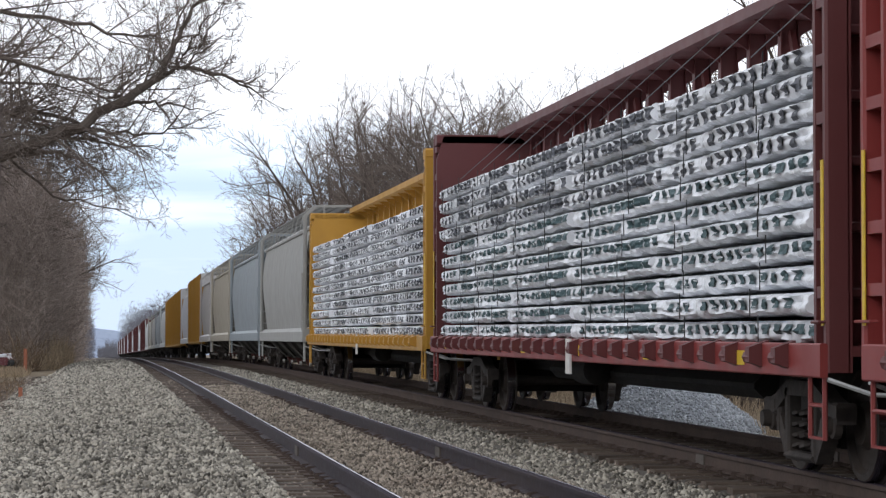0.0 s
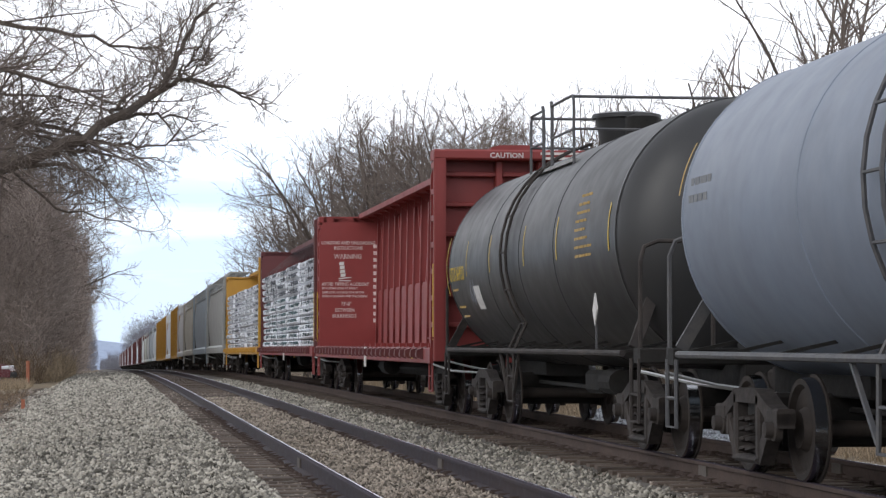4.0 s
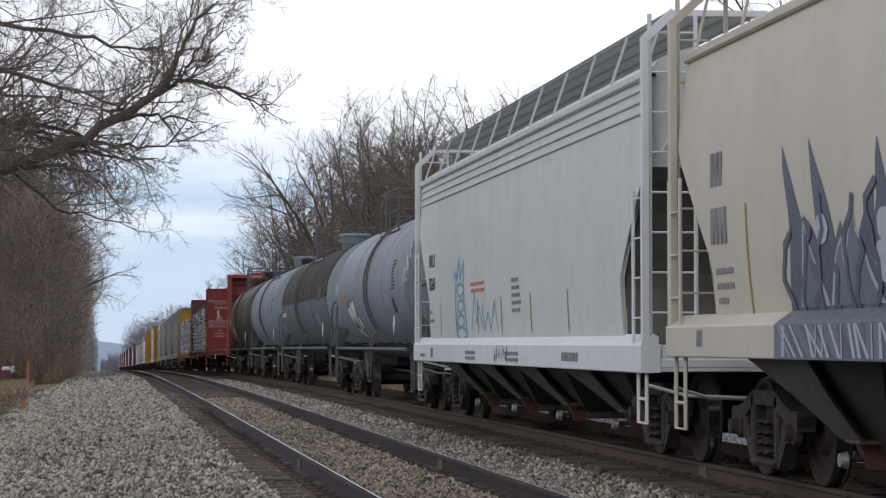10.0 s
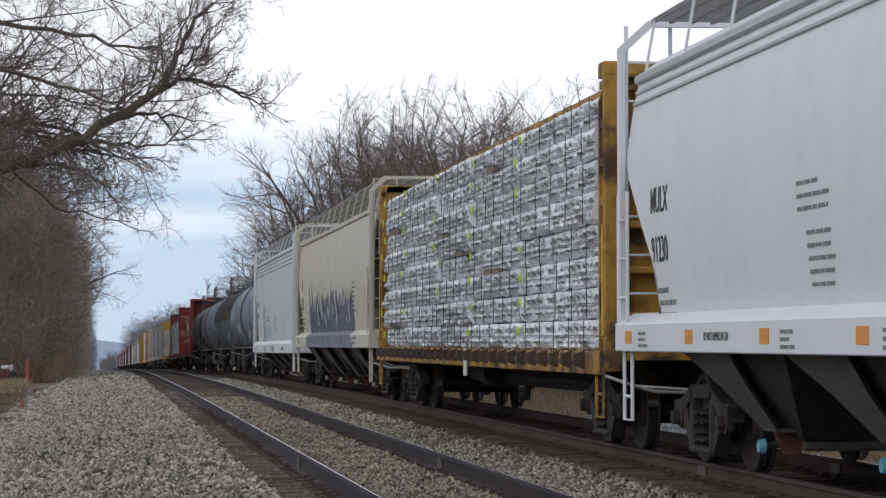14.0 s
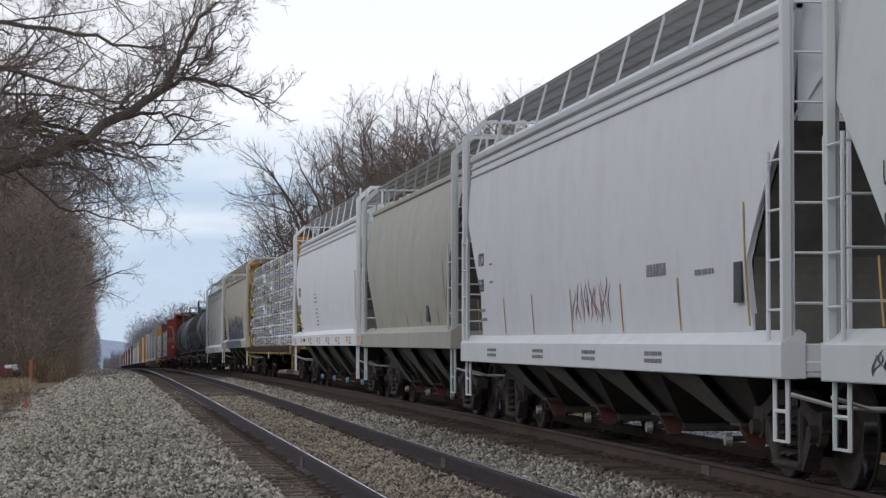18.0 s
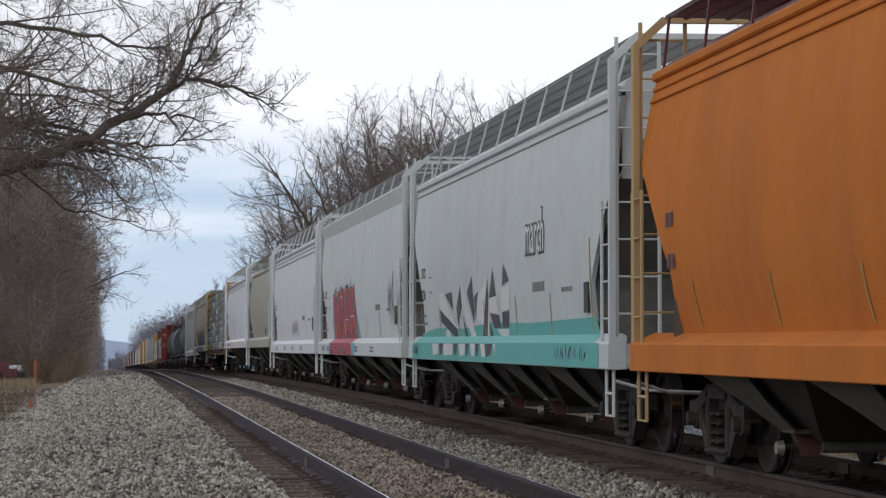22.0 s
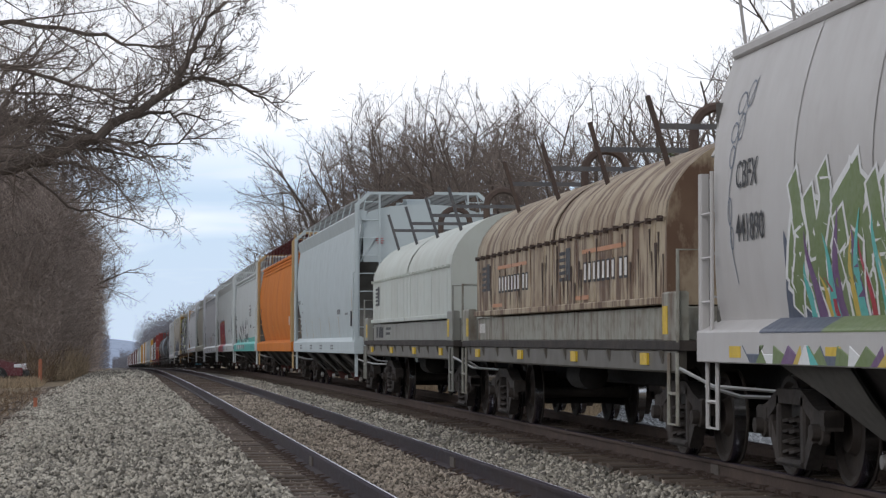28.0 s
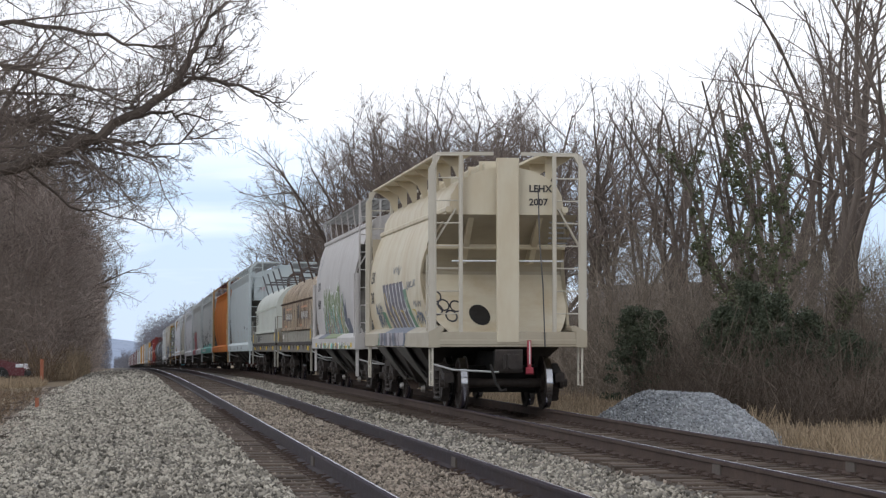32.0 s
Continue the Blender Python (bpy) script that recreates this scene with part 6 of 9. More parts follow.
def tank_car(length, mat, label, ly=0.35, radius=1.48, cz=2.37, band=None, end_mat=None, rail_mat=None, tray=True, name="tank_car"):
    car = tagged(new(name), label, "freight car", "train")
    rail_mat = rail_mat or M["pipe"]
    hl = length / 2 - 0.55
    tl = hl - 0.35

    def side(z):
        return math.sqrt(max(0.05, radius ** 2 - (z - cz) ** 2))

    prof = [(-tl - 0.0, 0.02)] + [(-tl + 0.62 * (1 - math.cos(a)), radius * math.sin(a)) for a in (math.pi / 2 * i / 9 for i in range(1, 10))]
    prof = prof + [(-s, r) for s, r in reversed(prof)]
    part("shell", Build().lathe(prof, (0, 0, cz), "y", 56, False), mat, car, smooth=True)
    for s in (-1, 1):
        if end_mat:
            ep = [(s * (tl - 0.62 * (1 - math.cos(a)) + 0.004), (radius + 0.004) * math.sin(a)) for a in (math.pi / 2 * i / 9 for i in range(1, 9))]
            part("tank_head", Build().lathe(ep, (0, 0, cz), "y", 56, False), end_mat, car, smooth=True)
    rings = [-tl + 0.62, -tl * 0.38, -tl * 0.02, tl * 0.36, tl - 0.62]
    for y in rings:
        part("weld_seam", Build().lathe([(-0.03, radius), (-0.02, radius + 0.008), (0.02, radius + 0.008), (0.03, radius)], (0, y, cz), "y", 56, False), mat, car, smooth=True)
    for s in (-1, 1):
        sb = Build().cbox(-0.32, 0.32, min(s * hl, s * (hl - 3.0)), max(s * hl, s * (hl - 3.0)), 0.72, 1.10, 0.02)
        sb.cbox(-1.42, 1.42, min(s * (hl - 0.02), s * (hl - 0.34)), max(s * (hl - 0.02), s * (hl - 0.34)), 1.00, 1.16, 0.015)
        part("stub_sill", sb, M["black"], car)
        saddle = Build().prism([(-0.85, 1.46), (-0.45, 1.0), (0.45, 1.0), (0.85, 1.46), (0.7, 1.38), (0, 1.26), (-0.7, 1.38)], s * (hl - 1.75) - 0.2, s * (hl - 1.75) + 0.2, "y")
        part("saddle", saddle, M["black"], car)
        for x in (-1, 1):
            gus = Build().beam((x * 1.38, s * (hl - 0.5), 1.16), (x * 1.05, s * (hl - 0.85), 1.85), 0.12, 0.05, (0, 1, 0))
            part("strut", gus, rail_mat, car)
            hr = Build().tube([(x * 1.40, s * (hl - 0.10), 1.1), (x * 1.40, s * (hl - 0.10), 2.05), (x * 1.35, s * (hl - 0.14), 2.2), (x * 1.2, s * (hl - 0.16), 2.26), (x * 0.75, s * (hl - 0.16), 2.26), (x * 0.62, s * (hl - 0.16), 2.15), (x * 0.62, s * (hl - 0.16), 1.1)], 0.024, 6)
            part("end_handrail", hr, rail_mat, car)
            st = Build().tube([(x * 1.42, s * (hl - 0.08), 1.05), (x * 1.42, s * (hl - 0.08), 0.40), (x * 1.42, s * (hl - 0.45), 0.40), (x * 1.42, s * (hl - 0.45), 1.05)], 0.022, 5)
            st.tube([(x * 1.42, s * (hl - 0.08), 0.68), (x * 1.42, s * (hl - 0.45), 0.68)], 0.018, 5)
            part("stirrup_step", st, rail_mat, car)
        bw = Build().lathe([(-0.12, 0.14), (0.12, 0.14)], (-0.55, s * (hl - 0.35), 1.45), "y", 14).box(-0.75, -0.35, s * (hl - 0.35) - 0.15, s * (hl - 0.35) + 0.15, 1.14, 1.35)
        if s > 0:
            part("brake_gear", bw, M["black"], car)
        part("uncoupling_lever", Build().tube([(-1.42, s * hl, 0.92), (-0.9, s * (hl + 0.12), 0.80), (-0.2, s * (hl + 0.22), 0.70)], 0.018, 5), M["light_steel"], car)
    for x in (-1, 1):
        rr = Build().tube([(x * 1.46, -hl + 0.7, 1.10), (x * 1.46, hl - 0.7, 1.10)], 0.035, 8)
        rail = part("side_rail", rr, rail_mat, car)
        for k in range(9):
            y = (hl - 0.8) * (2 * k / 8 - 1)
            part("rail_bracket", Build().beam((x * 1.46, y, 1.11), (x * 0.85, y, 1.24), 0.035, 0.03), M["black"], rail)
        # the ladder climbs from a low stirrup round the shell to the walkway
        lad = Build()
        angs = [-0.62 + 1.95 * i / 12 for i in range(13)]
        for e in (-0.21, 0.21):
            pts = [(x * 1.44, ly + e * 1.15, 0.42), (x * 1.44, ly + e * 1.05, 1.10)] + [(x * (radius + 0.07) * math.cos(a), ly + e, cz + (radius + 0.07) * math.sin(a)) for a in angs]
            lad.tube(pts, 0.021, 5)
        ladob = part("side_ladder", lad, rail_mat, car)
        rung = Build().tube([(0, -0.21, 0), (0, 0.21, 0)], 0.015, 5).mesh("rung", rail_mat)
        for z in (0.43, 0.76, 1.10):
            part("rung", rung, None, ladob, at=(x * 1.44, ly, z))
        for a in angs[::2]:
            part("rung", rung, None, ladob, at=(x * (radius + 0.07) * math.cos(a), ly, cz + (radius + 0.07) * math.sin(a)))
        part("ladder_brace", Build().beam((x * 1.44, ly + 0.25, 0.5), (x * 1.44, ly + 0.85, 1.08), 0.035), rail_mat, car)
        part("ladder_brace", Build().beam((x * 1.44, ly - 0.24, 0.5), (x * 1.44, ly - 0.65, 1.08), 0.035), rail_mat, car)
    top = cz + radius
    part("manway", Build().lathe([(-0.1, 0.33), (0.06, 0.36), (0.32, 0.42), (0.32, 0.46), (0.37, 0.46), (0.39, 0.40), (0.40, 0.05)], (0, 0, top), "z", 24), mat if not end_mat else end_mat, car, smooth=True)
    pl = Build()
    for x in (-1, 1):
        pl.box(min(x * 0.62, x * 1.02), max(x * 0.62, x * 1.02), -1.5, 1.6, top - 0.36, top - 0.32)
        for y in (-1.4, 0.35, 1.5):
            pl.beam((x * 0.85, y, top - 0.34), (x * 0.70, y, top - 0.42), 0.05)
    plo = part("top_platform", pl, M["grate"], car)
    for x in (-1, 1):
        hb = Build().tube([(x * 1.0, -1.5, top - 0.4), (x * 1.0, -1.5, top + 0.40), (x * 1.0, -1.42, top + 0.48), (x * 1.0, 0.0, top + 0.48)], 0.019, 6)
        hb.tube([(x * 1.0, 0.62, top + 0.48), (x * 1.0, 1.5, top + 0.48), (x * 1.0, 1.58, top + 0.40), (x * 1.0, 1.6, top - 0.4)], 0.019, 6)
        hb.tube([(x * 1.0, -1.5, top + 0.05), (x * 1.0, 0.0, top + 0.05)], 0.018, 5).tube([(x * 1.0, 0.62, top + 0.05), (x * 1.0, 1.6, top + 0.05)], 0.018, 5)
        for y in (0.0, 0.62):
            hb.tube([(x * 1.0, y, top - 0.35), (x * 1.0, y, top + 0.40), (x * 1.0, y + 0.06, top + 0.54)], 0.024, 6)
        part("platform_handrail", hb, M["pipe"], plo)
    for y in (-1.5, 1.6):
        part("platform_handrail", Build().tube([(-1.0, y, top + 0.46), (1.0, y, top + 0.46)], 0.022, 6).tube([(-1.0, y, top + 0.05), (1.0, y, top + 0.05)], 0.018, 5), M["pipe"], plo)
    if tray:
        part("valve_housing", Build().lathe([(0, 0.22), (0.3, 0.22), (0.36, 0.05)], (0, -0.95, top - 0.04), "z", 14).lathe([(0, 0.10), (0.42, 0.10), (0.45, 0.03)], (0.1, 1.1, top - 0.04), "z", 10), M["black"], car, smooth=True)
    part("brake_rigging", Build().cbox(-0.5, 0.1, -0.6, 0.3, 0.55, 0.85, 0.05).lathe([(-0.35, 0.16), (0.35, 0.16)], (-0.5, -1.6, 0.72), "y", 12).tube([(-0.3, -hl + 2.4, 0.6), (-0.3, hl - 2.4, 0.62)], 0.03, 5).cbox(-0.12, 0.12, -0.3, 0.3, 0.70, 1.2, 0.03), M["black"], car)
    part("bottom_outlet", Build().lathe([(-0.42, 0.10), (-0.40, 0.16), (-0.15, 0.16), (0, 0.26)], (0, 0.3, 1.12), "z", 14), M["black"], car)
    running_gear(car, length, 2.25)
    return car, side, hl


def diamond(car, y, z, side, mat):
    """A small placard standing on its corner on a thin stem above the side rail."""
    b = Build().prism([(y - 0.13, z), (y, z - 0.18), (y + 0.13, z), (y, z + 0.18)], -1.47, -1.455, "x")
    pl = part("placard", b, mat, car, "white diamond placard")
    part("stem", Build().beam((-1.45, y, z - 0.15), (-1.45, y, 1.12), 0.02), M["pipe"], pl)
    return pl


# ---------------------------------------------------------------- centerbeam flat cars
def centerbeam(length, paint_name, label, sill_paint=None, top=4.50, half=1.47, stripe=True, bulk_top=4.38, seed=1, winch_mat=None, bulk_depth=0.36):
    car = tagged(new("centerbeam_flat_car"), label, "freight car", "train")
    mat = PAINTS[paint_name]
    smat = PAINTS[sill_paint or paint_name]
    hl = length / 2 - 0.5
    r = random.Random(seed)
    part("deck", Build().cbox(-half, half, -hl, hl, 1.02, 1.10, 0.01), mat, car)
    part("centre_sill", Build().cbox(-0.3, 0.3, -hl + 0.2, hl - 0.2, 0.62, 1.04, 0.03).cbox(-0.55, 0.55, -hl * 0.5, hl * 0.5, 0.55, 0.8, 0.1), M["black"], car)
    for s in (-1, 1):
        x = s * half
        part("side_sill", Build().cbox(min(x, x + s * 0.06), max(x, x + s * 0.06), -hl, hl, 0.86, 1.12, 0.012), smat, car)
        n = int(length / 0.82)
        lug = Build().prism([(x, 0.90), (x + s * 0.17, 0.96), (x + s * 0.17, 1.08), (x, 1.14)], -0.06, 0.06, "y").lathe([(-0.09, 0.055), (0.09, 0.055)], (x + s * 0.12, 0.06, 1.0), "y", 8)
        lugm = lug.mesh("winch", winch_mat or smat)
        for k in range(n):
            part("winch", lugm, None, car, at=(0, (hl - 0.9) * (2 * k / (n - 1) - 1), 0))
        if stripe:
            for k in range(6):
                y = (hl - 2.0) * (2 * k / 5 - 1) + 0.3
                part("reflective_strip", Build().box(min(x + s * 0.062, x + s * 0.068), max(x + s * 0.062, x + s * 0.068), y - 0.16, y + 0.12, 0.93, 1.05), M["strip_yellow"], car)
    # the spine: posts, a plated lower half and a wide top chord
    n = int(length / 1.3)
    post = Build().prism([(-0.14, 1.10), (0.14, 1.10), (0.08, top - 0.12), (-0.08, top - 0.12)], -0.012, 0.012, "y")
    for s in (-1, 1):
        post.prism([(s * 0.14, 1.10), (s * 0.155, 1.10), (s * 0.095, top - 0.12), (s * 0.08, top - 0.12)], -0.06, 0.06, "y")
        post.prism([(s * 0.09, top - 0.34), (s * 0.42, top - 0.12), (s * 0.08, top - 0.12)], -0.012, 0.012, "y")
        post.box(min(s * 0.14, s * 0.42), max(s * 0.14, s * 0.42), -0.05, 0.05, 1.10, 1.20)
    postm = post.mesh("post", mat)
    for k in range(n):
        part("post", postm, None, car, at=(0, (hl - 1.3) * (2 * k / (n - 1) - 1), 0))
    part("spine_plate", Build().box(-0.03, 0.03, -hl + 0.3, hl - 0.3, 1.10, 1.62), mat, car)
    for k in range(n - 1):
        y = (hl - 1.3) * (2 * (k + 0.5) / (n - 1) - 1)
        part("web_plate", Build().prism([(y - 0.50, 1.12), (y + 0.50, 1.12), (y + 0.46, 2.42), (y + 0.30, 2.50), (y - 0.30, 2.50), (y - 0.46, 2.42)], -0.10, -0.07, "x"), mat, car)
        if k % 3 != 1:
            lo_, hi_ = (-0.5, 0.5) if k % 3 == 0 else (0.5, -0.5)
            part("diagonal", Build().beam((0.0, y + lo_, 2.3), (0.0, y + hi_, top - 0.3), 0.10, 0.06, (1, 0, 0)), mat, car)
    chord = Build().prism([(-0.46, top - 0.16), (0.46, top - 0.16), (0.46, top - 0.04), (0.30, top), (-0.30, top), (-0.46, top - 0.04)], -hl + 0.25, hl - 0.25, "y")
    part("top_chord", chord, mat, car)
    for s in (-1, 1):
        y = s * (hl - 0.35)
        bh = Build().prism([(-half, 1.1), (half, 1.1), (half, bulk_top - 0.4), (half - 0.12, bulk_top), (-half + 0.12, bulk_top), (-half, bulk_top - 0.4)], min(y, y + s * 0.06), max(y, y + s * 0.06), "y")
        bulk = part("bulkhead", bh, mat, car)
        for x in (-half + 0.09, half - 0.09):
            o = 1 if x > 0 else -1
            ch_ = Build().cbox(min(x + o * 0.10, x - o * 0.10), max(x + o * 0.10, x - o * 0.10), min(y + s * (bulk_depth - 0.10), y + s * bulk_depth), max(y + s * (bulk_depth - 0.10), y + s * bulk_depth), 0.9, bulk_top - 0.04, 0.02)
            ch_.box(min(x - o * 0.10, x - o * 0.07), max(x - o * 0.10, x - o * 0.07), min(y + s * 0.05, y + s * bulk_depth), max(y + s * 0.05, y + s * bulk_depth), 0.9, bulk_top - 0.04)
            for k in range(8):
                zr = 1.02 + k * (bulk_top - 1.3) / 7
                ch_.box(min(x + o * 0.085, x - o * 0.08), max(x + o * 0.085, x - o * 0.08), min(y + s * 0.05, y + s * (bulk_depth - 0.08)), max(y + s * 0.05, y + s * (bulk_depth - 0.08)), zr, zr + 0.09)
            part("bulkhead_post", ch_, mat, bulk)
        for x in (-0.35, 0.35):
            part("bulkhead_post", Build().cbox(x - 0.06, x + 0.06, min(y + s * 0.05, y + s * 0.28), max(y + s * 0.05, y + s * 0.28), 1.1, bulk_top - 0.06, 0.02), mat, bulk)
        for k in range(6):
            z = 1.5 + k * 0.5
            part("stiffener", Build().cbox(-half + 0.1, half - 0.1, min(y + s * 0.05, y + s * 0.22), max(y + s * 0.05, y + s * 0.22), z - 0.04, z + 0.04, 0.015), mat, bulk)
        part("bulkhead_cap", Build().cbox(-half, half, min(y, y + s * (bulk_depth + 0.01)), max(y, y + s * (bulk_depth + 0.01)), bulk_top - 0.16, bulk_top + 0.01, 0.03), mat, bulk)
        ladder(car, "end_ladder", (half - 0.25, y + s * (bulk_depth + 0.02)), (half - 0.65, y + s * (bulk_depth + 0.02)), 1.0, bulk_top - 0.3, 0.42, mat, 0.013, 0.016)
        part("grab_iron", Build().tube([(-half - 0.01, y + s * 0.14, 1.28), (-half - 0.06, y + s * 0.14, 1.28), (-half - 0.06, y + s * (bulk_depth - 0.03), 1.28), (-half - 0.01, y + s * (bulk_depth - 0.03), 1.28)], 0.012, 5), mat, bulk)
        st = Build().tube([(-half, s * (hl - 0.08), 0.9), (-half, s * (hl - 0.08), 0.40), (-half, s * (hl - 0.45), 0.40), (-half, s * (hl - 0.45), 0.9)], 0.022, 5).tube([(-half, s * (hl - 0.08), 0.65), (-half, s * (hl - 0.45), 0.65)], 0.018, 5)
        part("stirrup_step", st, smat, car)
        part("reflective_strip", Build().box(-half - 0.018, -half - 0.008, min(y + s * (bulk_depth - 0.06), y + s * (bulk_depth - 0.12)), max(y + s * (bulk_depth - 0.06), y + s * (bulk_depth - 0.12)), 1.25, 2.5), M["strip_yellow"], car)
        part("draft_box", Build().cbox(-0.24, 0.24, min(s * (hl - 0.1), s * (hl + 0.10)), max(s * (hl - 0.1), s * (hl + 0.10)), 0.62, 1.06, 0.03), smat, car)
        part("uncoupling_lever", Build().tube([(-half, s * hl, 0.85), (-half + 0.3, s * (hl + 0.12), 0.74), (-0.2, s * (hl + 0.22), 0.68)], 0.018, 5), M["light_steel"], car)
    part("route_card_board", Build().box(-half - 0.09, -half - 0.065, -1.2, -0.95, 0.72, 1.12), M["white_ink"], car, "small white paper card holder")
    part("air_reservoir", Build().lathe([(-0.5, 0.08), (-0.45, 0.19), (0.45, 0.19), (0.5, 0.08)], (-0.7, 1.8, 0.72), "y", 14), M["black"], car, smooth=True)
    running_gear(car, length, 2.6)
    return car, (lambda z: half + 0.06), hl


WRAP = {}


def wrap_material(name, base, shine=0.35):
    m = surface(name, base, shine, 0.0, [c * 0.82 for c in base], 0.6, 2.2, (1, 1, 2.5), [c * 0.68 for c in base], 0.35, 9.0, 0.7, 9.0, 0.12)
    return m


WRAP["white"] = wrap_material("white_plastic_wrap", (0.80, 0.82, 0.86), 0.22)
WRAP["silver"] = wrap_material("silvery_plastic_wrap", (0.78, 0.81, 0.86), 0.22)
WRAP["print_teal"] = surface("teal_black_print", (0.035, 0.07, 0.078), 0.6, second=(0.12, 0.18, 0.19), amount=0.8, scale=6.0, bump=0.0)
WRAP["print_dark"] = surface("dark_print", (0.045, 0.05, 0.062), 0.6, second=(0.22, 0.23, 0.26), amount=0.8, scale=6.0, bump=0.0)
WRAP["print_grey"] = surface("grey_print", (0.17, 0.18, 0.20), 0.6, second=(0.42, 0.44, 0.46), amount=0.9, scale=7.0, bump=0.0)
WRAP["strap"] = surface("black_strap", (0.02, 0.02, 0.022), 0.5, bump=0.0)
WRAP["tag"] = surface("fluorescent_yellow_tag", (0.55, 0.68, 0.04), 0.6, bump=0.0)
WRAP["wood"] = surface("sawn_lumber", (0.26, 0.18, 0.11), 0.8, second=(0.15, 0.10, 0.06), amount=0.7, scale=3.0, bump=0.2)


def pack_meshes(w, h, depth, print_kind, mat, seed, cell=0.29, fine=False):
    """A pack of lumber in crumpled plastic: the wrap, and the dark print on its face."""
    def bump(u, v):
        a = noise.noise((u * 1.7 + seed * 9.1, v * 5.0, seed * 3.7)) * 0.035
        b = noise.noise((u * 6.0 + seed * 5.3, v * 9.0, seed)) * 0.022 + abs(noise.noise((u * 3.1 + v * 4.0 + seed, v * 3.0 - u * 2.0, seed * 1.3))) * 0.03
        if fine:
            k = noise.noise((u * 0.9 + seed, 2.0, seed * 0.7))
            b += 0.10 * abs(noise.noise((u * 2.6 - v * 3.4 + seed * 2.0, v * 1.2 + seed, k))) + 0.04 * abs(noise.noise((u * 7.0 + v * 3.0, v * 2.0, seed * 4.0)))
        else:
            q = (u / cell) % 1.0
            b += 0.03 * max(0.0, 1 - min(q, 1 - q) / 0.16) - 0.01
        edge = min(v, 1 - v)
        return a + b - (0.05 * (1 - edge / 0.16) ** 2 if edge < 0.16 else 0)

    nu, nv = (max(10, int(w / 0.055)), 7) if not fine else (max(10, int(w / 0.065)), 10)
    b = Build()
    rows = []
    for j in range(nv + 1):
        v = j / nv
        sag = 0.03 * noise.noise((seed * 2.2, v * 3, 1))
        hem = 0.035 * (1 - v) ** 3
        rows.append([(-bump(w * i / nu, v), w / 2 - w * i / nu, h * v * (0.985 + sag) + hem * noise.noise((w * i / nu * 2.3, seed * 3.1, 2))) for i in range(nu + 1)])
    b.loft(rows)
    n = len(rows[0])
    top = [(depth, y, z) for _, y, z in rows[-1]]
    b.loft([rows[-1], top])
    b.loft([[(depth, y, z) for _, y, z in rows[0]], rows[0]])
    for k in (0, -1):
        b.loft([[r_[k] for r_ in rows], [(depth, r_[k][1], r_[k][2]) for r_ in rows]])
    wrap = quick(b, "wrap", mat)
    wrap.polygons.foreach_set("use_smooth", [True] * len(wrap.polygons))
    wrap.set_sharp_from_angle(angle=radians(50))
    p = Build()
    r = random.Random(seed)
    cols = int(w / cell)
    def strip_of(u0, u1, v0, v1, nu_, nv_):
        p.loft([[(-bump(u, v) - 0.014, w / 2 - u, h * v) for u in (u0 + (u1 - u0) * i / nu_ for i in range(nu_ + 1))] for v in (v0 + (v1 - v0) * i / nv_ for i in range(nv_ + 1))])

    for c in range(cols):
        if r.random() < 0.06:
            continue
        if fine:
            strip_of((c + 0.28) * w / cols, (c + 0.64) * w / cols, 0.62, 0.78, 2, 2)
            strip_of((c + 0.12) * w / cols, (c + 0.80) * w / cols, 0.22, 0.30, 2, 2)
        else:
            jit = r.uniform(-0.05, 0.05)
            if print_kind == "print_teal":
                strip_of((c + 0.16) * w / cols, (c + 0.86) * w / cols, 0.34 + jit, 0.80 + jit, 4, 3)
            else:
                strip_of((c + 0.18) * w / cols, (c + 0.80) * w / cols, 0.16 + jit, 0.80 + jit, 4, 4)
    if fine:
        for v in (0.42, 0.48):
            strip_of(0.04, w - 0.04, v, v + 0.028, int(w / 0.07), 1)
    return wrap, quick(p, "print", WRAP[print_kind])


LOADS = []


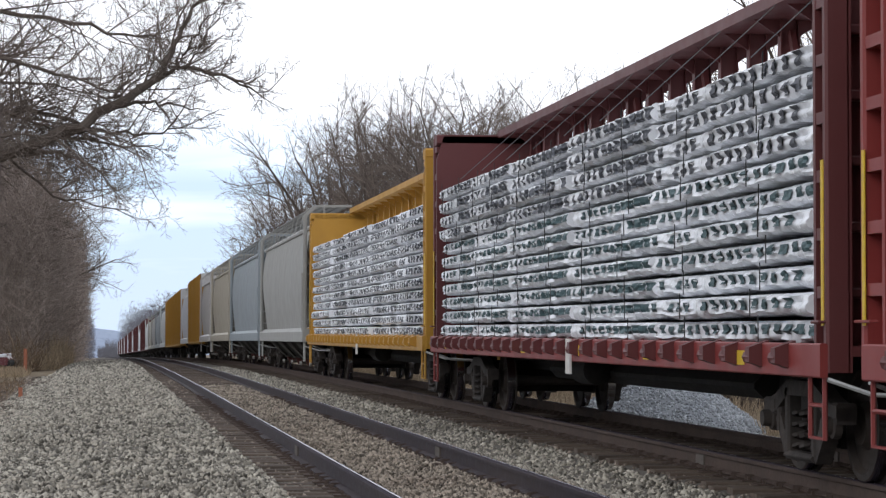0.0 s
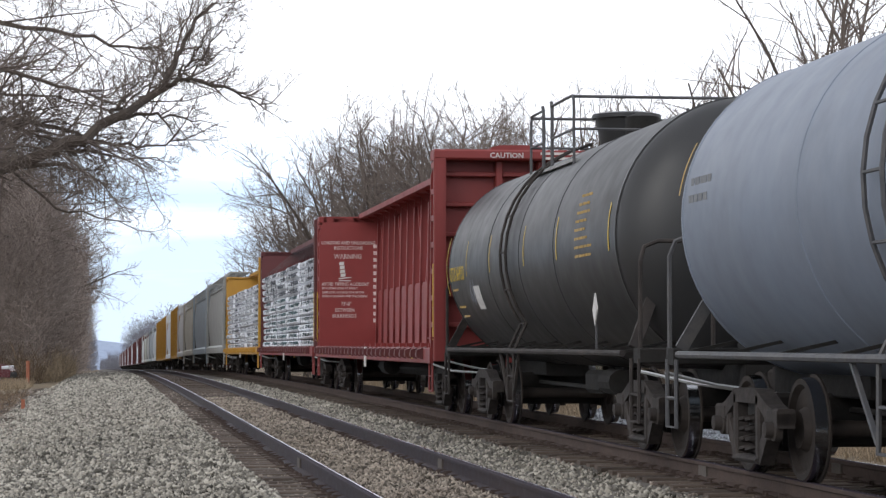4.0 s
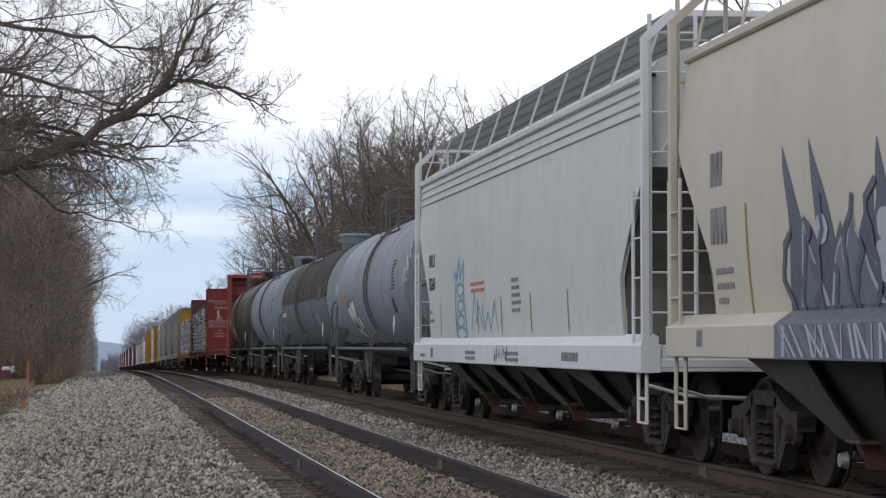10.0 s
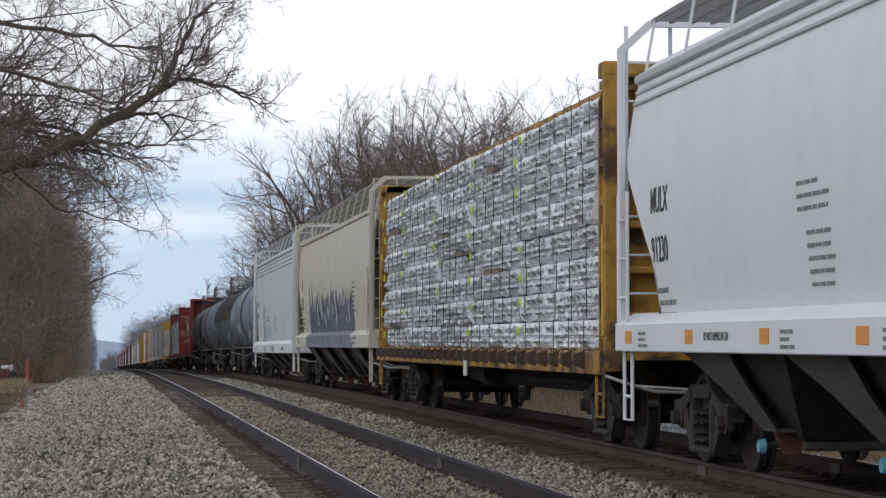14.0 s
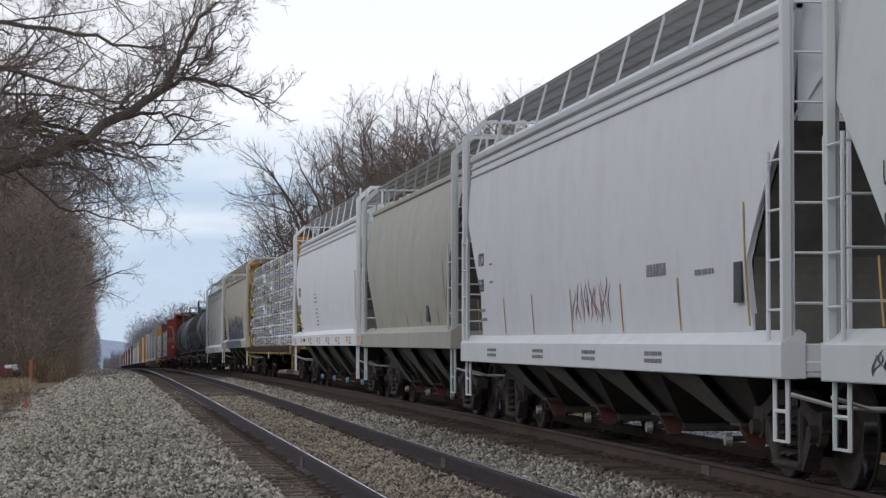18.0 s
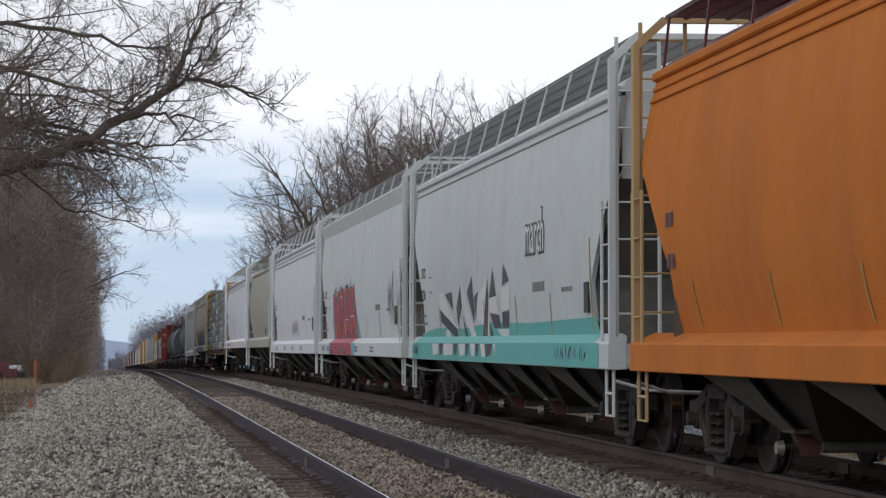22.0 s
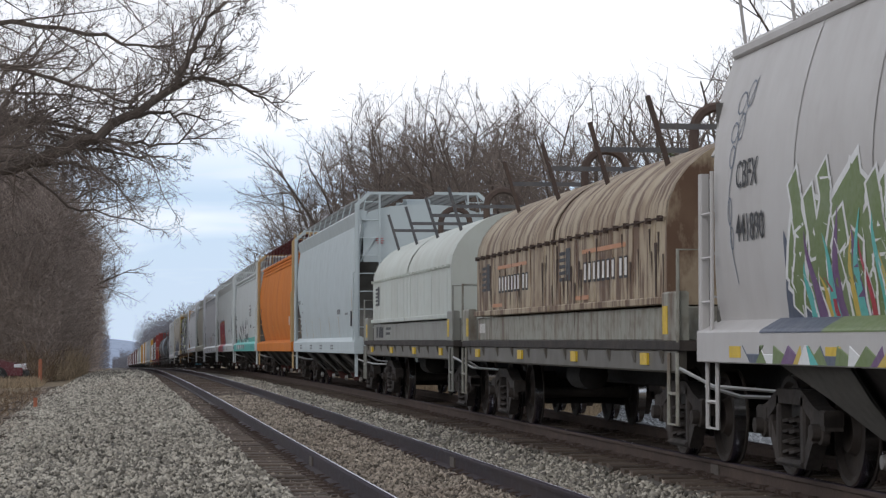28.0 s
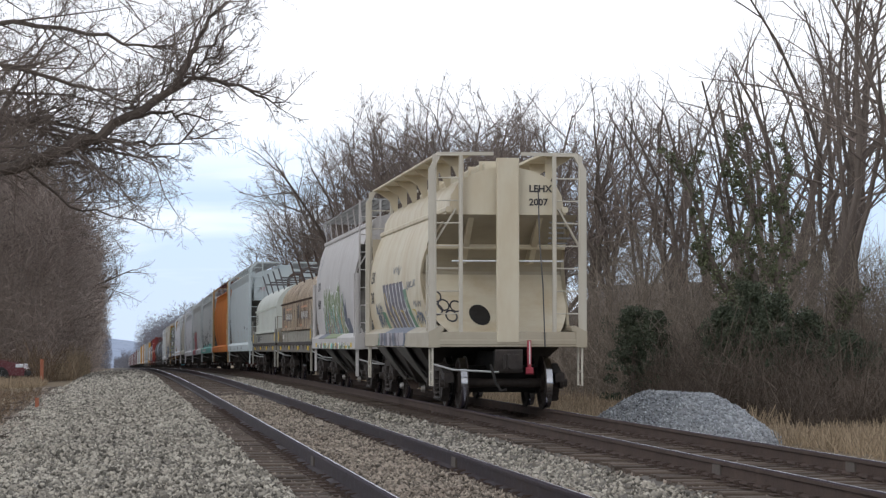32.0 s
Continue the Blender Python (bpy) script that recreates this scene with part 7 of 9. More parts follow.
def load_car(car_key, hl, half, rows, cols, z0, z1, kinds, seed, label, fine=False, mat="white", near_face=1.40, skip=(), cells=0.29, straps=2, tags=False, torn=False):
    """Stacks packs on a flat car in columns and layers, on both sides of its spine."""
    r = random.Random(seed)
    lo = -hl + 0.55
    h = (z1 - z0) / rows
    total = sum(cols)
    y = hl - 0.55
    for w in cols:
        ww = w * (2 * hl - 1.1) / total
        variants = {}
        for k in set(kinds):
            variants[k] = [pack_meshes(ww - 0.05, h - (0.006 if fine else 0.040), near_face - 0.2, k, WRAP[mat], seed * 50 + 7 * i + len(LOADS), cells, fine) for i in range(3)]
        for j in range(rows):
            if (j, cols.index(w)) in skip:
                continue
            kind = kinds[min(len(kinds) - 1, j * len(kinds) // rows)]
            wrap, pr = variants[kind][r.randrange(3)]
            ob = new("lumber_pack", wrap)
            tagged(ob, label, "lumber", "packs of lumber")
            tagged(part("printed_pattern", pr, None, ob, "dark printed marks"), kind="stuff")
            for k in range(straps):
                yy = ww / 2 - ww * (k + r.uniform(0.4, 0.6)) / straps
                part("strap", Build().box(-0.090, -0.082, yy - 0.006, yy + 0.006, -0.01, h + 0.005), WRAP["strap"], ob)
            if torn and r.random() < 0.24:
                wd = r.uniform(1.0, 2.4)
                yy = r.uniform(-ww / 2 + 0.1, ww / 2 - 0.1 - min(wd, ww * 0.7))
                wd = min(wd, ww * 0.7)
                k_ = r.uniform(0.10, 0.22)
                rag = [(yy, -0.02), (yy + wd * 0.30, h * k_ * 0.8), (yy + wd * 0.62, h * k_), (yy + wd * 0.9, h * k_ * 1.3), (yy + wd, -0.02)]
                # No real opening: a flat black plate gives the gap its dark depth.
                gap_ = part("torn_gap", Build().prism(rag, -0.074, -0.070, "x"), WRAP["strap"], ob, "black patch drawn as the shaded gap of a torn hem")
                part("bare_lumber", Build().prism([(yy + wd * 0.2, -0.02), (yy + wd * 0.5, h * k_ * 0.5), (yy + wd * 0.93, h * k_ * 0.7), (yy + wd * 0.97, -0.02)], -0.078, -0.075, "x"), WRAP["wood"], gap_, "bare sawn lumber")
            if tags and r.random() < 0.8:
                e = ww / 2 - 0.06
                zt = h * r.uniform(0.45, 0.75)
                part("tag", Build().prism([(e - 0.05, zt), (e + 0.03, zt - 0.03), (e + 0.06, zt + 0.05), (e + 0.01, zt + 0.10), (e - 0.05, zt + 0.08)], -0.10, -0.085, "x"), WRAP["tag"], ob, "bright yellow tag")
            LOADS.append((ob, car_key, (-near_face + r.uniform(-0.05, 0.05), y - ww / 2 + r.uniform(-0.03, 0.03), z0 + j * h)))
        # the far side's packs, plainer
        fb2 = Build()
        for j in range(rows):
            fb2.box(0.2, near_face, -ww / 2 + 0.03, ww / 2 - 0.03, j * h, (j + 1) * h - 0.03)
        ob = new("lumber_stack", fb2.mesh("lumber_stack", WRAP[mat]))
        tagged(ob, "wrapped lumber stacked behind the spine of the car", "lumber", "packs of lumber")
        LOADS.append((ob, car_key, (0, y - ww / 2, z0)))
        y -= ww


# ---------------------------------------------------------------- coil cars
def coil_car(length, hood_paint, body_paint, label, seed):
    car = tagged(new("coil_car"), label, "freight car", "train")
    mat, hm = PAINTS[body_paint], PAINTS[hood_paint]
    hl = length / 2 - 0.5
    half = 1.46
    part("deck", Build().cbox(-half, half, -hl, hl, 1.12, 1.22, 0.01), M["truck"], car, "dark grimy deck edge")
    for s in (-1, 1):
        part("side_sill", Build().cbox(min(s * (half - 0.02), s * (half - 0.12)), max(s * (half - 0.02), s * (half - 0.12)), -hl + 0.2, hl - 0.2, 0.90, 1.13, 0.02), PAINTS["coil_sill"], car)
        n = 11
        for k in range(n):
            y = (hl - 0.8) * (2 * k / (n - 1) - 1)
            part("gusset", Build().prism([(s * (half - 0.03), 0.95), (s * (half + 0.02), 1.12), (s * (half - 0.14), 1.12), (s * (half - 0.14), 0.92)], y - 0.05, y + 0.05, "y"), PAINTS["coil_sill"], car)
        part("trough_side", Build().cbox(min(s * 1.28, s * 1.34), max(s * 1.28, s * 1.34), -hl + 0.9, hl - 0.9, 1.22, 1.56, 0.01), mat, car)
        for k in range(4):
            y = (hl - 1.6) * (2 * k / 3 - 1)
            if s < 0:
                part("reflective_strip", Build().box(-half - 0.006, -half + 0.02, y - 0.16, y + 0.16, 0.97, 1.09), M["strip_yellow"], car)
    part("centre_sill", Build().cbox(-0.3, 0.3, -hl + 0.2, hl - 0.2, 0.66, 1.14, 0.03), M["black"], car)
    for s in (-1, 1):
        e = s * (hl - 0.9)
        part("end_sheet", Build().cbox(-1.3, 1.3, min(e, e + s * 0.06), max(e, e + s * 0.06), 1.22, 1.56, 0.01), mat, car)
        part("end_post", Build().cbox(-half, -half + 0.12, min(s * (hl - 0.1), s * (hl - 0.75)), max(s * (hl - 0.1), s * (hl - 0.75)), 1.2, 1.7, 0.02), mat, car)
        part("amber_panel", Build().box(-half - 0.008, -half + 0.01, min(s * (hl - 0.5), s * (hl - 0.7)), max(s * (hl - 0.5), s * (hl - 0.7)), 1.28, 1.56), M["strip_yellow"], car)
        hr = Build().tube([(-half, s * (hl - 0.06), 1.2), (-half, s * (hl - 0.06), 2.1), (-half + 0.5, s * (hl - 0.06), 2.1), (-half + 0.5, s * (hl - 0.06), 1.2)], 0.02, 5)
        part("end_handrail", hr, mat, car)
        st = Build().tube([(-half, s * (hl - 0.08), 1.1), (-half, s * (hl - 0.08), 0.40), (-half, s * (hl - 0.45), 0.40), (-half, s * (hl - 0.45), 1.1)], 0.022, 5).tube([(-half, s * (hl - 0.08), 0.7), (-half, s * (hl - 0.45), 0.7)], 0.018, 5)
        part("stirrup_step", st, mat, car)
        part("draft_box", Build().cbox(-0.24, 0.24, min(s * (hl - 0.1), s * (hl + 0.10)), max(s * (hl - 0.1), s * (hl + 0.10)), 0.62, 1.1, 0.03), mat, car)
        part("cushion_bar", Build().tube([(-half, s * hl, 0.95), (-half + 0.3, s * (hl + 0.14), 0.78), (-0.2, s * (hl + 0.22), 0.70)], 0.018, 5), M["light_steel"], car)
    w, z0, z1, z2 = 1.36, 1.58, 2.44, 3.40

    def side(z):
        return w

    def arch(x):
        return z1 + (z2 - z1) * math.sqrt(max(0.0, 1 - (x / w) ** 2))

    gap = 0.03
    span = hl - 0.95
    for k, (ya, yb) in enumerate(((gap, span), (-span, -gap))):
        prof = [(-w, z0), (-w, z1)] + [(-w * math.cos(math.pi * i / 16), z1 + (z2 - z1) * math.sin(math.pi * i / 16)) for i in range(1, 16)] + [(w, z1), (w, z0)]
        hood = part("hood", Build().prism(prof, ya, yb, "y"), hm, car, smooth=True)
        for s in (-1, 1):
            rl = Build().tube([(s * (w + 0.03), ya + 0.05, z1 + 0.02), (s * (w + 0.03), yb - 0.05, z1 + 0.02)], 0.011, 5)
            for q in range(12):
                y = ya + 0.2 + (yb - ya - 0.4) * q / 11
                rl.box(min(s * w, s * (w + 0.06)), max(s * w, s * (w + 0.05)), y - 0.014, y + 0.014, z1 - 0.015, z1 + 0.045)
            part("hood_rail", rl, M["rail"] if hood_paint == "rusty_coil" else hm, hood)
            part("hood_lip", Build().cbox(min(s * w, s * (w + 0.05)), max(s * w, s * (w + 0.05)), ya, yb, z0, z0 + 0.08, 0.01), hm, hood)
            ribn = 6
            for q in range(ribn):
                y = ya + (yb - ya) * (q + 0.5) / ribn
                part("rib", Build().box(min(s * w, s * (w + 0.006)), max(s * w, s * (w + 0.006)), y - 0.012, y + 0.012, z0 + 0.05, z1 - 0.02), hm, hood)
        for e in (ya, yb):
            band = Build().loft([[(x * 1.01, e - 0.04 if e > 0 else e + 0.04, z + 0.012 if x == 0 else z * 1.003) for x, z in prof[1:-1]], [(x * 1.01, e + (0.02 if e == ya else -0.02) + (0.06 if e == ya else -0.06), z * 1.003) for x, z in prof[1:-1]]])
            part("hood_band", band, hm, hood)
        # stacking arms and the lifting ring
        for q in (0.25, 0.75):
            y = ya + (yb - ya) * q
            for s in (-1, 1):
                arm = Build().beam((s * 0.95, y, arch(0.95) - 0.1), (s * 1.20, y, z2 + 0.45), 0.055, 0.05)
                part("stacking_arm", arm, M["pipe"] if hood_paint != "rusty_coil" else M["rail"], hood)
            part("cross_bar", Build().beam((-1.12, y, z2 + 0.12), (1.12, y, z2 + 0.12), 0.05, 0.06), M["pipe"], hood)
        yc = (ya + yb) / 2
        ring = Build().tube([(-0.30, yc, z2 - 0.05), (-0.30, yc, z2 + 0.22)] + [(0.30 * -math.cos(math.pi * i / 8), yc, z2 + 0.22 + 0.28 * math.sin(math.pi * i / 8)) for i in range(1, 8)] + [(0.30, yc, z2 + 0.22), (0.30, yc, z2 - 0.05)], 0.06, 6)
        part("lifting_ring", ring, M["rail"], hood, smooth=True)
    running_gear(car, length, 2.2)
    part("brake_reservoir", Build().lathe([(-0.5, 0.08), (-0.45, 0.19), (0.45, 0.19), (0.5, 0.08)], (-0.8, 0.6, 0.78), "y", 14), M["black"], car, smooth=True)
    return car, side, hl


def mark_bars(car, y, z, w, h, side, mat):
    """A road's emblem, as plain slanted bars and a block."""
    polys = []
    for k in range(5):
        zz = z + h * k / 5
        polys.append([(y, zz), (y - w * 0.55, zz), (y - w * 0.58, zz + h * 0.11), (y - 0.02, zz + h * 0.11)])
    polys.append([(y - w * 0.60, z), (y - w, z), (y - w, z + h), (y - w * 0.60, z + h)])
    return sprayed("emblem", polys, mat, car, side, 0.02)


# ---------------------------------------------------------------- box cars far ahead
def box_car(length, paint_name, label, roof_mat, height=4.9, door=True):
    car = tagged(new("box_car"), label, "freight car", "train")
    mat = PAINTS[paint_name]
    hl = length / 2 - 0.5
    part("side_wall", Build().box(-1.5, -1.44, -hl, hl, 0.95, height - 0.25), PAINTS["rusty_yellow"] if paint_name == "yellow" else mat, car)
    part("side_wall", Build().box(1.44, 1.5, -hl, hl, 0.95, height - 0.25), mat, car)
    for s in (-1, 1):
        end = Build().box(-1.44, 1.44, min(s * hl, s * (hl - 0.06)), max(s * hl, s * (hl - 0.06)), 0.95, height - 0.6)
        for k in range(7):
            z = 1.3 + k * 0.42
            end.cbox(-1.4, 1.4, min(s * hl, s * (hl + 0.05)), max(s * hl, s * (hl + 0.05)), z - 0.08, z + 0.08, 0.02)
        part("end_wall", end, mat, car)
        part("end_cap", Build().prism([(-1.46, height - 0.95), (1.46, height - 0.95), (1.46, height - 0.25), (0, height), (-1.46, height - 0.25)], min(s * (hl + 0.03), s * (hl - 0.1)), max(s * (hl + 0.03), s * (hl - 0.1)), "y"), roof_mat, car)
    part("roof", Build().prism([(-1.5, height - 0.25), (1.5, height - 0.25), (0, height - 0.02)], -hl + 0.1, hl - 0.1, "y"), roof_mat, car)
    for k in range(13):
        y = (hl - 0.2) * (2 * k / 12 - 1)
        part("side_post", Build().box(-1.55, -1.5, y - 0.05, y + 0.05, 0.95, height - 0.3), mat, car)
    part("side_sill", Build().box(-1.53, 1.53, -hl, hl, 0.85, 1.0), mat, car)
    running_gear(car, length, 2.3, False)
    return car
# ---------------------------------------------------------------- the train, from its rear towards the front
CARS = {}
# the y of each coupling at the start, from the flat car that is near then to the train's rear end
ENDS = [63.6, 39.8, 17.1, -5.6, -21.05, -36.6, -54.2, -70.05, -88.95, -108.9, -131.5, -150.4, -164.9, -183.5, -202.7, -221.4, -240.45, -260.1, -275.3, -291.15, -304.35, -316.5]


def span(i):
    return ENDS[i] - ENDS[i + 1]


def place(key, i, car):
    CARS[key] = (car, (ENDS[i] + ENDS[i + 1]) / 2)


rg = random.Random(99)

# 1 loaded yellow flat car
c, sd, hl = centerbeam(span(0), "yellow", "mustard yellow centerbeam flat car loaded with wrapped lumber", bulk_top=4.25, top=4.42, seed=1)
place("yellow_flat", 0, c)
load_car("yellow_flat", hl, 1.47, 11, (4, 3, 4, 4, 3), 1.12, 3.42, ("print_dark",), 3, "pack of lumber in crumpled white plastic with dark print", mat="white", cells=0.34, straps=0)

# 2 loaded red flat car
c, sd, hl = centerbeam(span(1), "maroon", "dark oxide-red centerbeam flat car loaded with wrapped lumber", "red", seed=2, winch_mat=PAINTS["maroon"])
place("red_flat", 1, c)
load_car("red_flat", hl, 1.47, 11, (3, 3, 4, 4, 5), 1.12, 3.52, ("print_teal", "print_teal", "print_teal", "print_dark", "print_dark"), 4, "pack of lumber in crumpled white plastic with teal and black print", cells=0.33)
for k in range(9):
    y = hl - 2 - k * 2.1
    part("tie_down_cable", Build().tube([(-0.4, y, 4.38), (-1.40, y - 0.5, 3.53)], 0.006, 4), M["pipe"], c)

# 3 empty red flat car
c, sd, hl = centerbeam(span(2), "red", "empty oxide-red centerbeam flat car with worn white warnings", seed=3, bulk_depth=0.52, winch_mat=PAINTS["maroon"])
place("empty_flat", 2, c)


def end_lettering(text, size, x, y, z, car, mat, bold=0.002, wide=1.0):
    """Words on a face that looks to the train's rear."""
    cu = bpy.data.curves.new("lettering", "FONT")
    cu.body, cu.size, cu.extrude, cu.offset, cu.resolution_u = text, size, 0.001, bold, 2
    tmp = bpy.data.objects.new("lettering", cu)
    scene.collection.objects.link(tmp)
    me = bpy.data.meshes.new_from_object(tmp.evaluated_get(bpy.context.evaluated_depsgraph_get()))
    bpy.data.objects.remove(tmp)
    me.materials.clear()
    me.materials.append(mat)
    for v in me.vertices:
        v.co = (x + v.co.x * wide, y - 0.004 - v.co.z, z + v.co.y)
    return part("lettering", me, None, car)


fy = hl - 0.35
for txt, size, z, x in (("LOADING AND UNLOADING", 0.122, 3.69, -1.42), ("INSTRUCTIONS", 0.122, 3.56, -1.10), ("WARNING", 0.17, 3.33, -1.10), ("AVOID TIPPING ACCIDENT", 0.115, 2.65, -1.41), ("BY KEEPING LOAD AT ABOUT", 0.078, 2.56, -1.40), ("SAME LEVEL ON EACH SIDE OF CAR", 0.078, 2.455, -1.40), ("DURING LOADING AND UNLOADING", 0.078, 2.36, -1.40), ("73'-0\"", 0.13, 2.15, -0.92), ("BETWEEN", 0.13, 1.99, -1.07), ("BULKHEADS", 0.13, 1.845, -1.14)):
    end_lettering(txt, size, x, fy, z, c, M["worn_ink"], 0.0015, 0.85)
for k in range(4):
    part("warning_picture", Build().prism([(-0.97 + 0.012 * k, 3.16 - 0.098 * k), (-0.85 + 0.012 * k, 3.17 - 0.098 * k), (-0.84 + 0.012 * k, 3.255 - 0.098 * k), (-0.96 + 0.012 * k, 3.245 - 0.098 * k)], fy - 0.006, fy, "y"), M["white_ink"], c, "white tipping load drawn in blocks")
part("warning_picture", Build().prism([(-0.98, 2.81), (-0.66, 2.85), (-0.66, 2.875), (-0.98, 2.84)], fy - 0.006, fy, "y"), M["white_ink"], c)
part("warning_picture", Build().box(-0.98, -0.68, fy - 0.006, fy, 2.765, 2.785), M["white_ink"], c)
rt = random.Random(12)
for k in range(12):
    part("stencil_line", Build().box(-0.10, -0.10 + rt.uniform(0.09, 0.13), fy - 0.006, fy, 3.60 - k * 0.17, 3.69 - k * 0.17), M["worn_ink"], c)
bulk_y = -hl + 0.35 - 0.535
end_lettering("CAUTION", 0.125, -0.55, bulk_y, 4.25, c, M["white_ink"], 0.001)
part("number_board", Build().box(0.25, 1.15, bulk_y + 0.18, bulk_y + 0.19, 3.86, 4.02), M["worn_ink"], c, "worn white number board")
part("stencil_line", Build().box(0.30, 1.25, bulk_y - 0.006, bulk_y, 4.31, 4.35).box(0.35, 1.15, bulk_y - 0.006, bulk_y, 4.23, 4.27), M["white_ink"], c)

# 4 to 7 tank cars
c, sd, hl = tank_car(span(3), PAINTS["black_tank"], "satin black tank car with yellow marks and lettering", 0.7, end_mat=None, rail_mat=M["truck"])
place("tank_black", 3, c)
lettering("UTLX 669133", 0.30, hl - 1.0, 2.16, c, M["strip_yellow"], sd, 0.008, 0.85, bold=0.004)
stencil_block(c, sd, hl - 1.1, 2.02, 1, 0.8, M["strip_dim"], 0.035, 0.1, 3)
stencil_block(c, sd, hl - 1.2, 1.76, 2, 1.0, M["strip_dim"], 0.035, 0.14, 4)
strips(c, sd, [hl - 0.66], 1.95, 2.85, M["strip_yellow"], 0.05)
strips(c, sd, [hl - 2.72, hl - 4.9, hl - 7.7, hl - 10.0, -hl + 1.3], 2.2, 2.72, M["strip_yellow"], 0.05)
stencil_block(c, sd, -hl + 3.2, 2.9, 8, 1.0, M["strip_dim"], 0.03, 0.10, 4)
part("data_panel", Build().loft([[(-sd(z) - 0.012, y, z) for z in (1.70, 1.85, 2.04)] for y in (hl - 3.75, hl - 3.2)]), M["white_ink"], c, "white notice panel")
sprayed("graffiti", strokes(7, hl - 2.75, hl - 3.15, 1.75, 2.2, rg, 0.022), SPRAY["silver"], c, sd, 0.01)
diamond(c, -hl + 2.1, 1.58, sd, M["white_ink"])

c, sd, hl = tank_car(span(4), PAINTS["grey_tank"], "slate grey tank car with a pale shell", 0.35, end_mat=PAINTS["blue_tank"])
place("tank_grey", 4, c)
diamond(c, -hl + 2.0, 1.55, sd, M["white_ink"])
stencil_block(c, sd, -hl + 2.9, 2.7, 8, 0.6, M["ink"], 0.035, 0.065, 6)
stencil_block(c, sd, hl - 1.2, 2.7, 2, 1.1, M["dim_ink"], 0.07, 0.16, 7)
strips(c, sd, [hl - 0.8, -hl + 1.1], 2.6, 3.1, M["strip_dim"])

two = two_tone("two_tone_tank_paint", PAINTS["dark_tank"], (0.125, 0.152, 0.178), 2.36)
c, sd, hl = tank_car(span(5), two, "two-tone tank car, brown-black above and blue-grey below", 1.2, end_mat=PAINTS["blue_tank"], tray=False)
place("tank_two_tone", 5, c)
bars([(hl - 1.1, hl - 1.6, 2.10, 0.15), (hl - 1.75, hl - 2.3, 2.10, 0.15)], c, M["worn_ink"], sd)
strips(c, sd, [hl - 0.8, hl - 2.4, hl - 5.0, hl - 8.0, hl - 10.5, -hl + 1.1], 2.45, 2.85, M["strip_dim"], 0.05)
part("data_panel", Build().loft([[(-sd(z) - 0.012, y, z) for z in (2.30, 2.48, 2.66)] for y in (-hl + 2.2, -hl + 3.3)]), M["ink"], c, "dark data panel")
part("data_panel", Build().loft([[(-sd(z) - 0.012, y, z) for z in (1.72, 1.85, 1.98)] for y in (-hl + 3.5, -hl + 4.2)]), M["dim_ink"], c, "small grey data panel")
part("data_panel", Build().loft([[(-sd(z) - 0.012, y, z) for z in (1.84, 1.96, 2.06)] for y in (-hl + 5.1, -hl + 5.5)]), M["ink"], c, "small dark data panel")
diamond(c, -hl + 1.9, 1.55, sd, M["white_ink"])

c, sd, hl = tank_car(span(6), PAINTS["grey_tank"], "slate grey tank car with white graffiti and rust marks", -0.2, end_mat=PAINTS["blue_tank"])
place("tank_graffiti", 6, c)
def behind(points):
    """Points given by their distance behind the car's front and their height."""
    return [(hl - o, z) for o, z in points]


for points in ([(2.94, 2.07), (3.14, 2.00), (3.57, 2.11), (3.84, 2.21), (3.92, 2.09), (3.9, 1.6), (3.6, 1.34), (3.35, 1.38), (3.26, 1.6), (3.08, 1.8)], [(3.88, 2.08), (4.43, 2.23), (4.58, 2.20), (4.49, 2.0), (4.41, 1.77), (4.32, 1.61), (4.09, 1.29), (3.60, 1.32), (3.7, 1.6)], [(4.53, 1.84), (4.73, 1.86), (4.90, 1.76), (4.76, 1.49), (4.61, 1.46), (4.37, 1.61), (4.38, 1.74)]):
    sprayed("graffiti", [behind(points)], SPRAY["black"], c, sd, 0.006, "black edge of a white letter")
for points in ([(3.0, 1.98), (3.47, 2.03), (3.48, 1.89), (3.58, 1.77), (3.67, 1.55), (3.58, 1.40), (3.41, 1.44), (3.35, 1.6), (3.14, 1.8)], [(3.56, 2.08), (3.78, 2.15), (3.83, 2.02), (3.72, 1.72), (3.56, 1.84)], [(3.92, 2.07), (4.41, 2.16), (4.43, 2.0), (4.31, 1.77), (4.24, 1.59), (4.03, 1.32), (3.72, 1.38), (3.81, 1.5), (3.84, 1.71), (3.86, 1.9)], [(4.57, 1.78), (4.74, 1.80), (4.83, 1.71), (4.69, 1.53), (4.46, 1.63), (4.45, 1.72)]):
    sprayed("graffiti", [behind(points)], SPRAY["white"], c, sd, 0.011, "white painted letter")
sprayed("graffiti", [behind([(4.08, 1.92), (4.14, 1.88), (4.04, 1.59), (3.96, 1.58)])] + [behind([(3.22, 1.86), (3.30, 1.84), (3.56, 1.59), (3.48, 1.57)])], SPRAY["black"], c, sd, 0.016)
sprayed("rust_patch", [behind([(1.45, 2.22), (1.6, 2.31), (2.4, 2.30), (3.45, 2.34), (3.42, 2.16), (2.9, 2.12), (2.2, 2.16), (1.6, 2.13)])], M["smear"], c, sd, 0.004, "faded orange overspray")
sprayed("graffiti", strokes(6, hl - 0.55, hl - 1.25, 2.25, 2.72, rg, 0.025, 0.15), SPRAY["white"], c, sd, 0.009)
strips(c, sd, [hl - 3.55], 2.33, 2.62, M["strip_dim"], 0.06)
strips(c, sd, [hl - 5.5, hl - 7.4, hl - 9.0], 2.32, 2.86, M["strip_dim"], 0.05)
strips(c, sd, [-hl + 2.1], 2.15, 3.0, M["strip_dim"], 0.06)
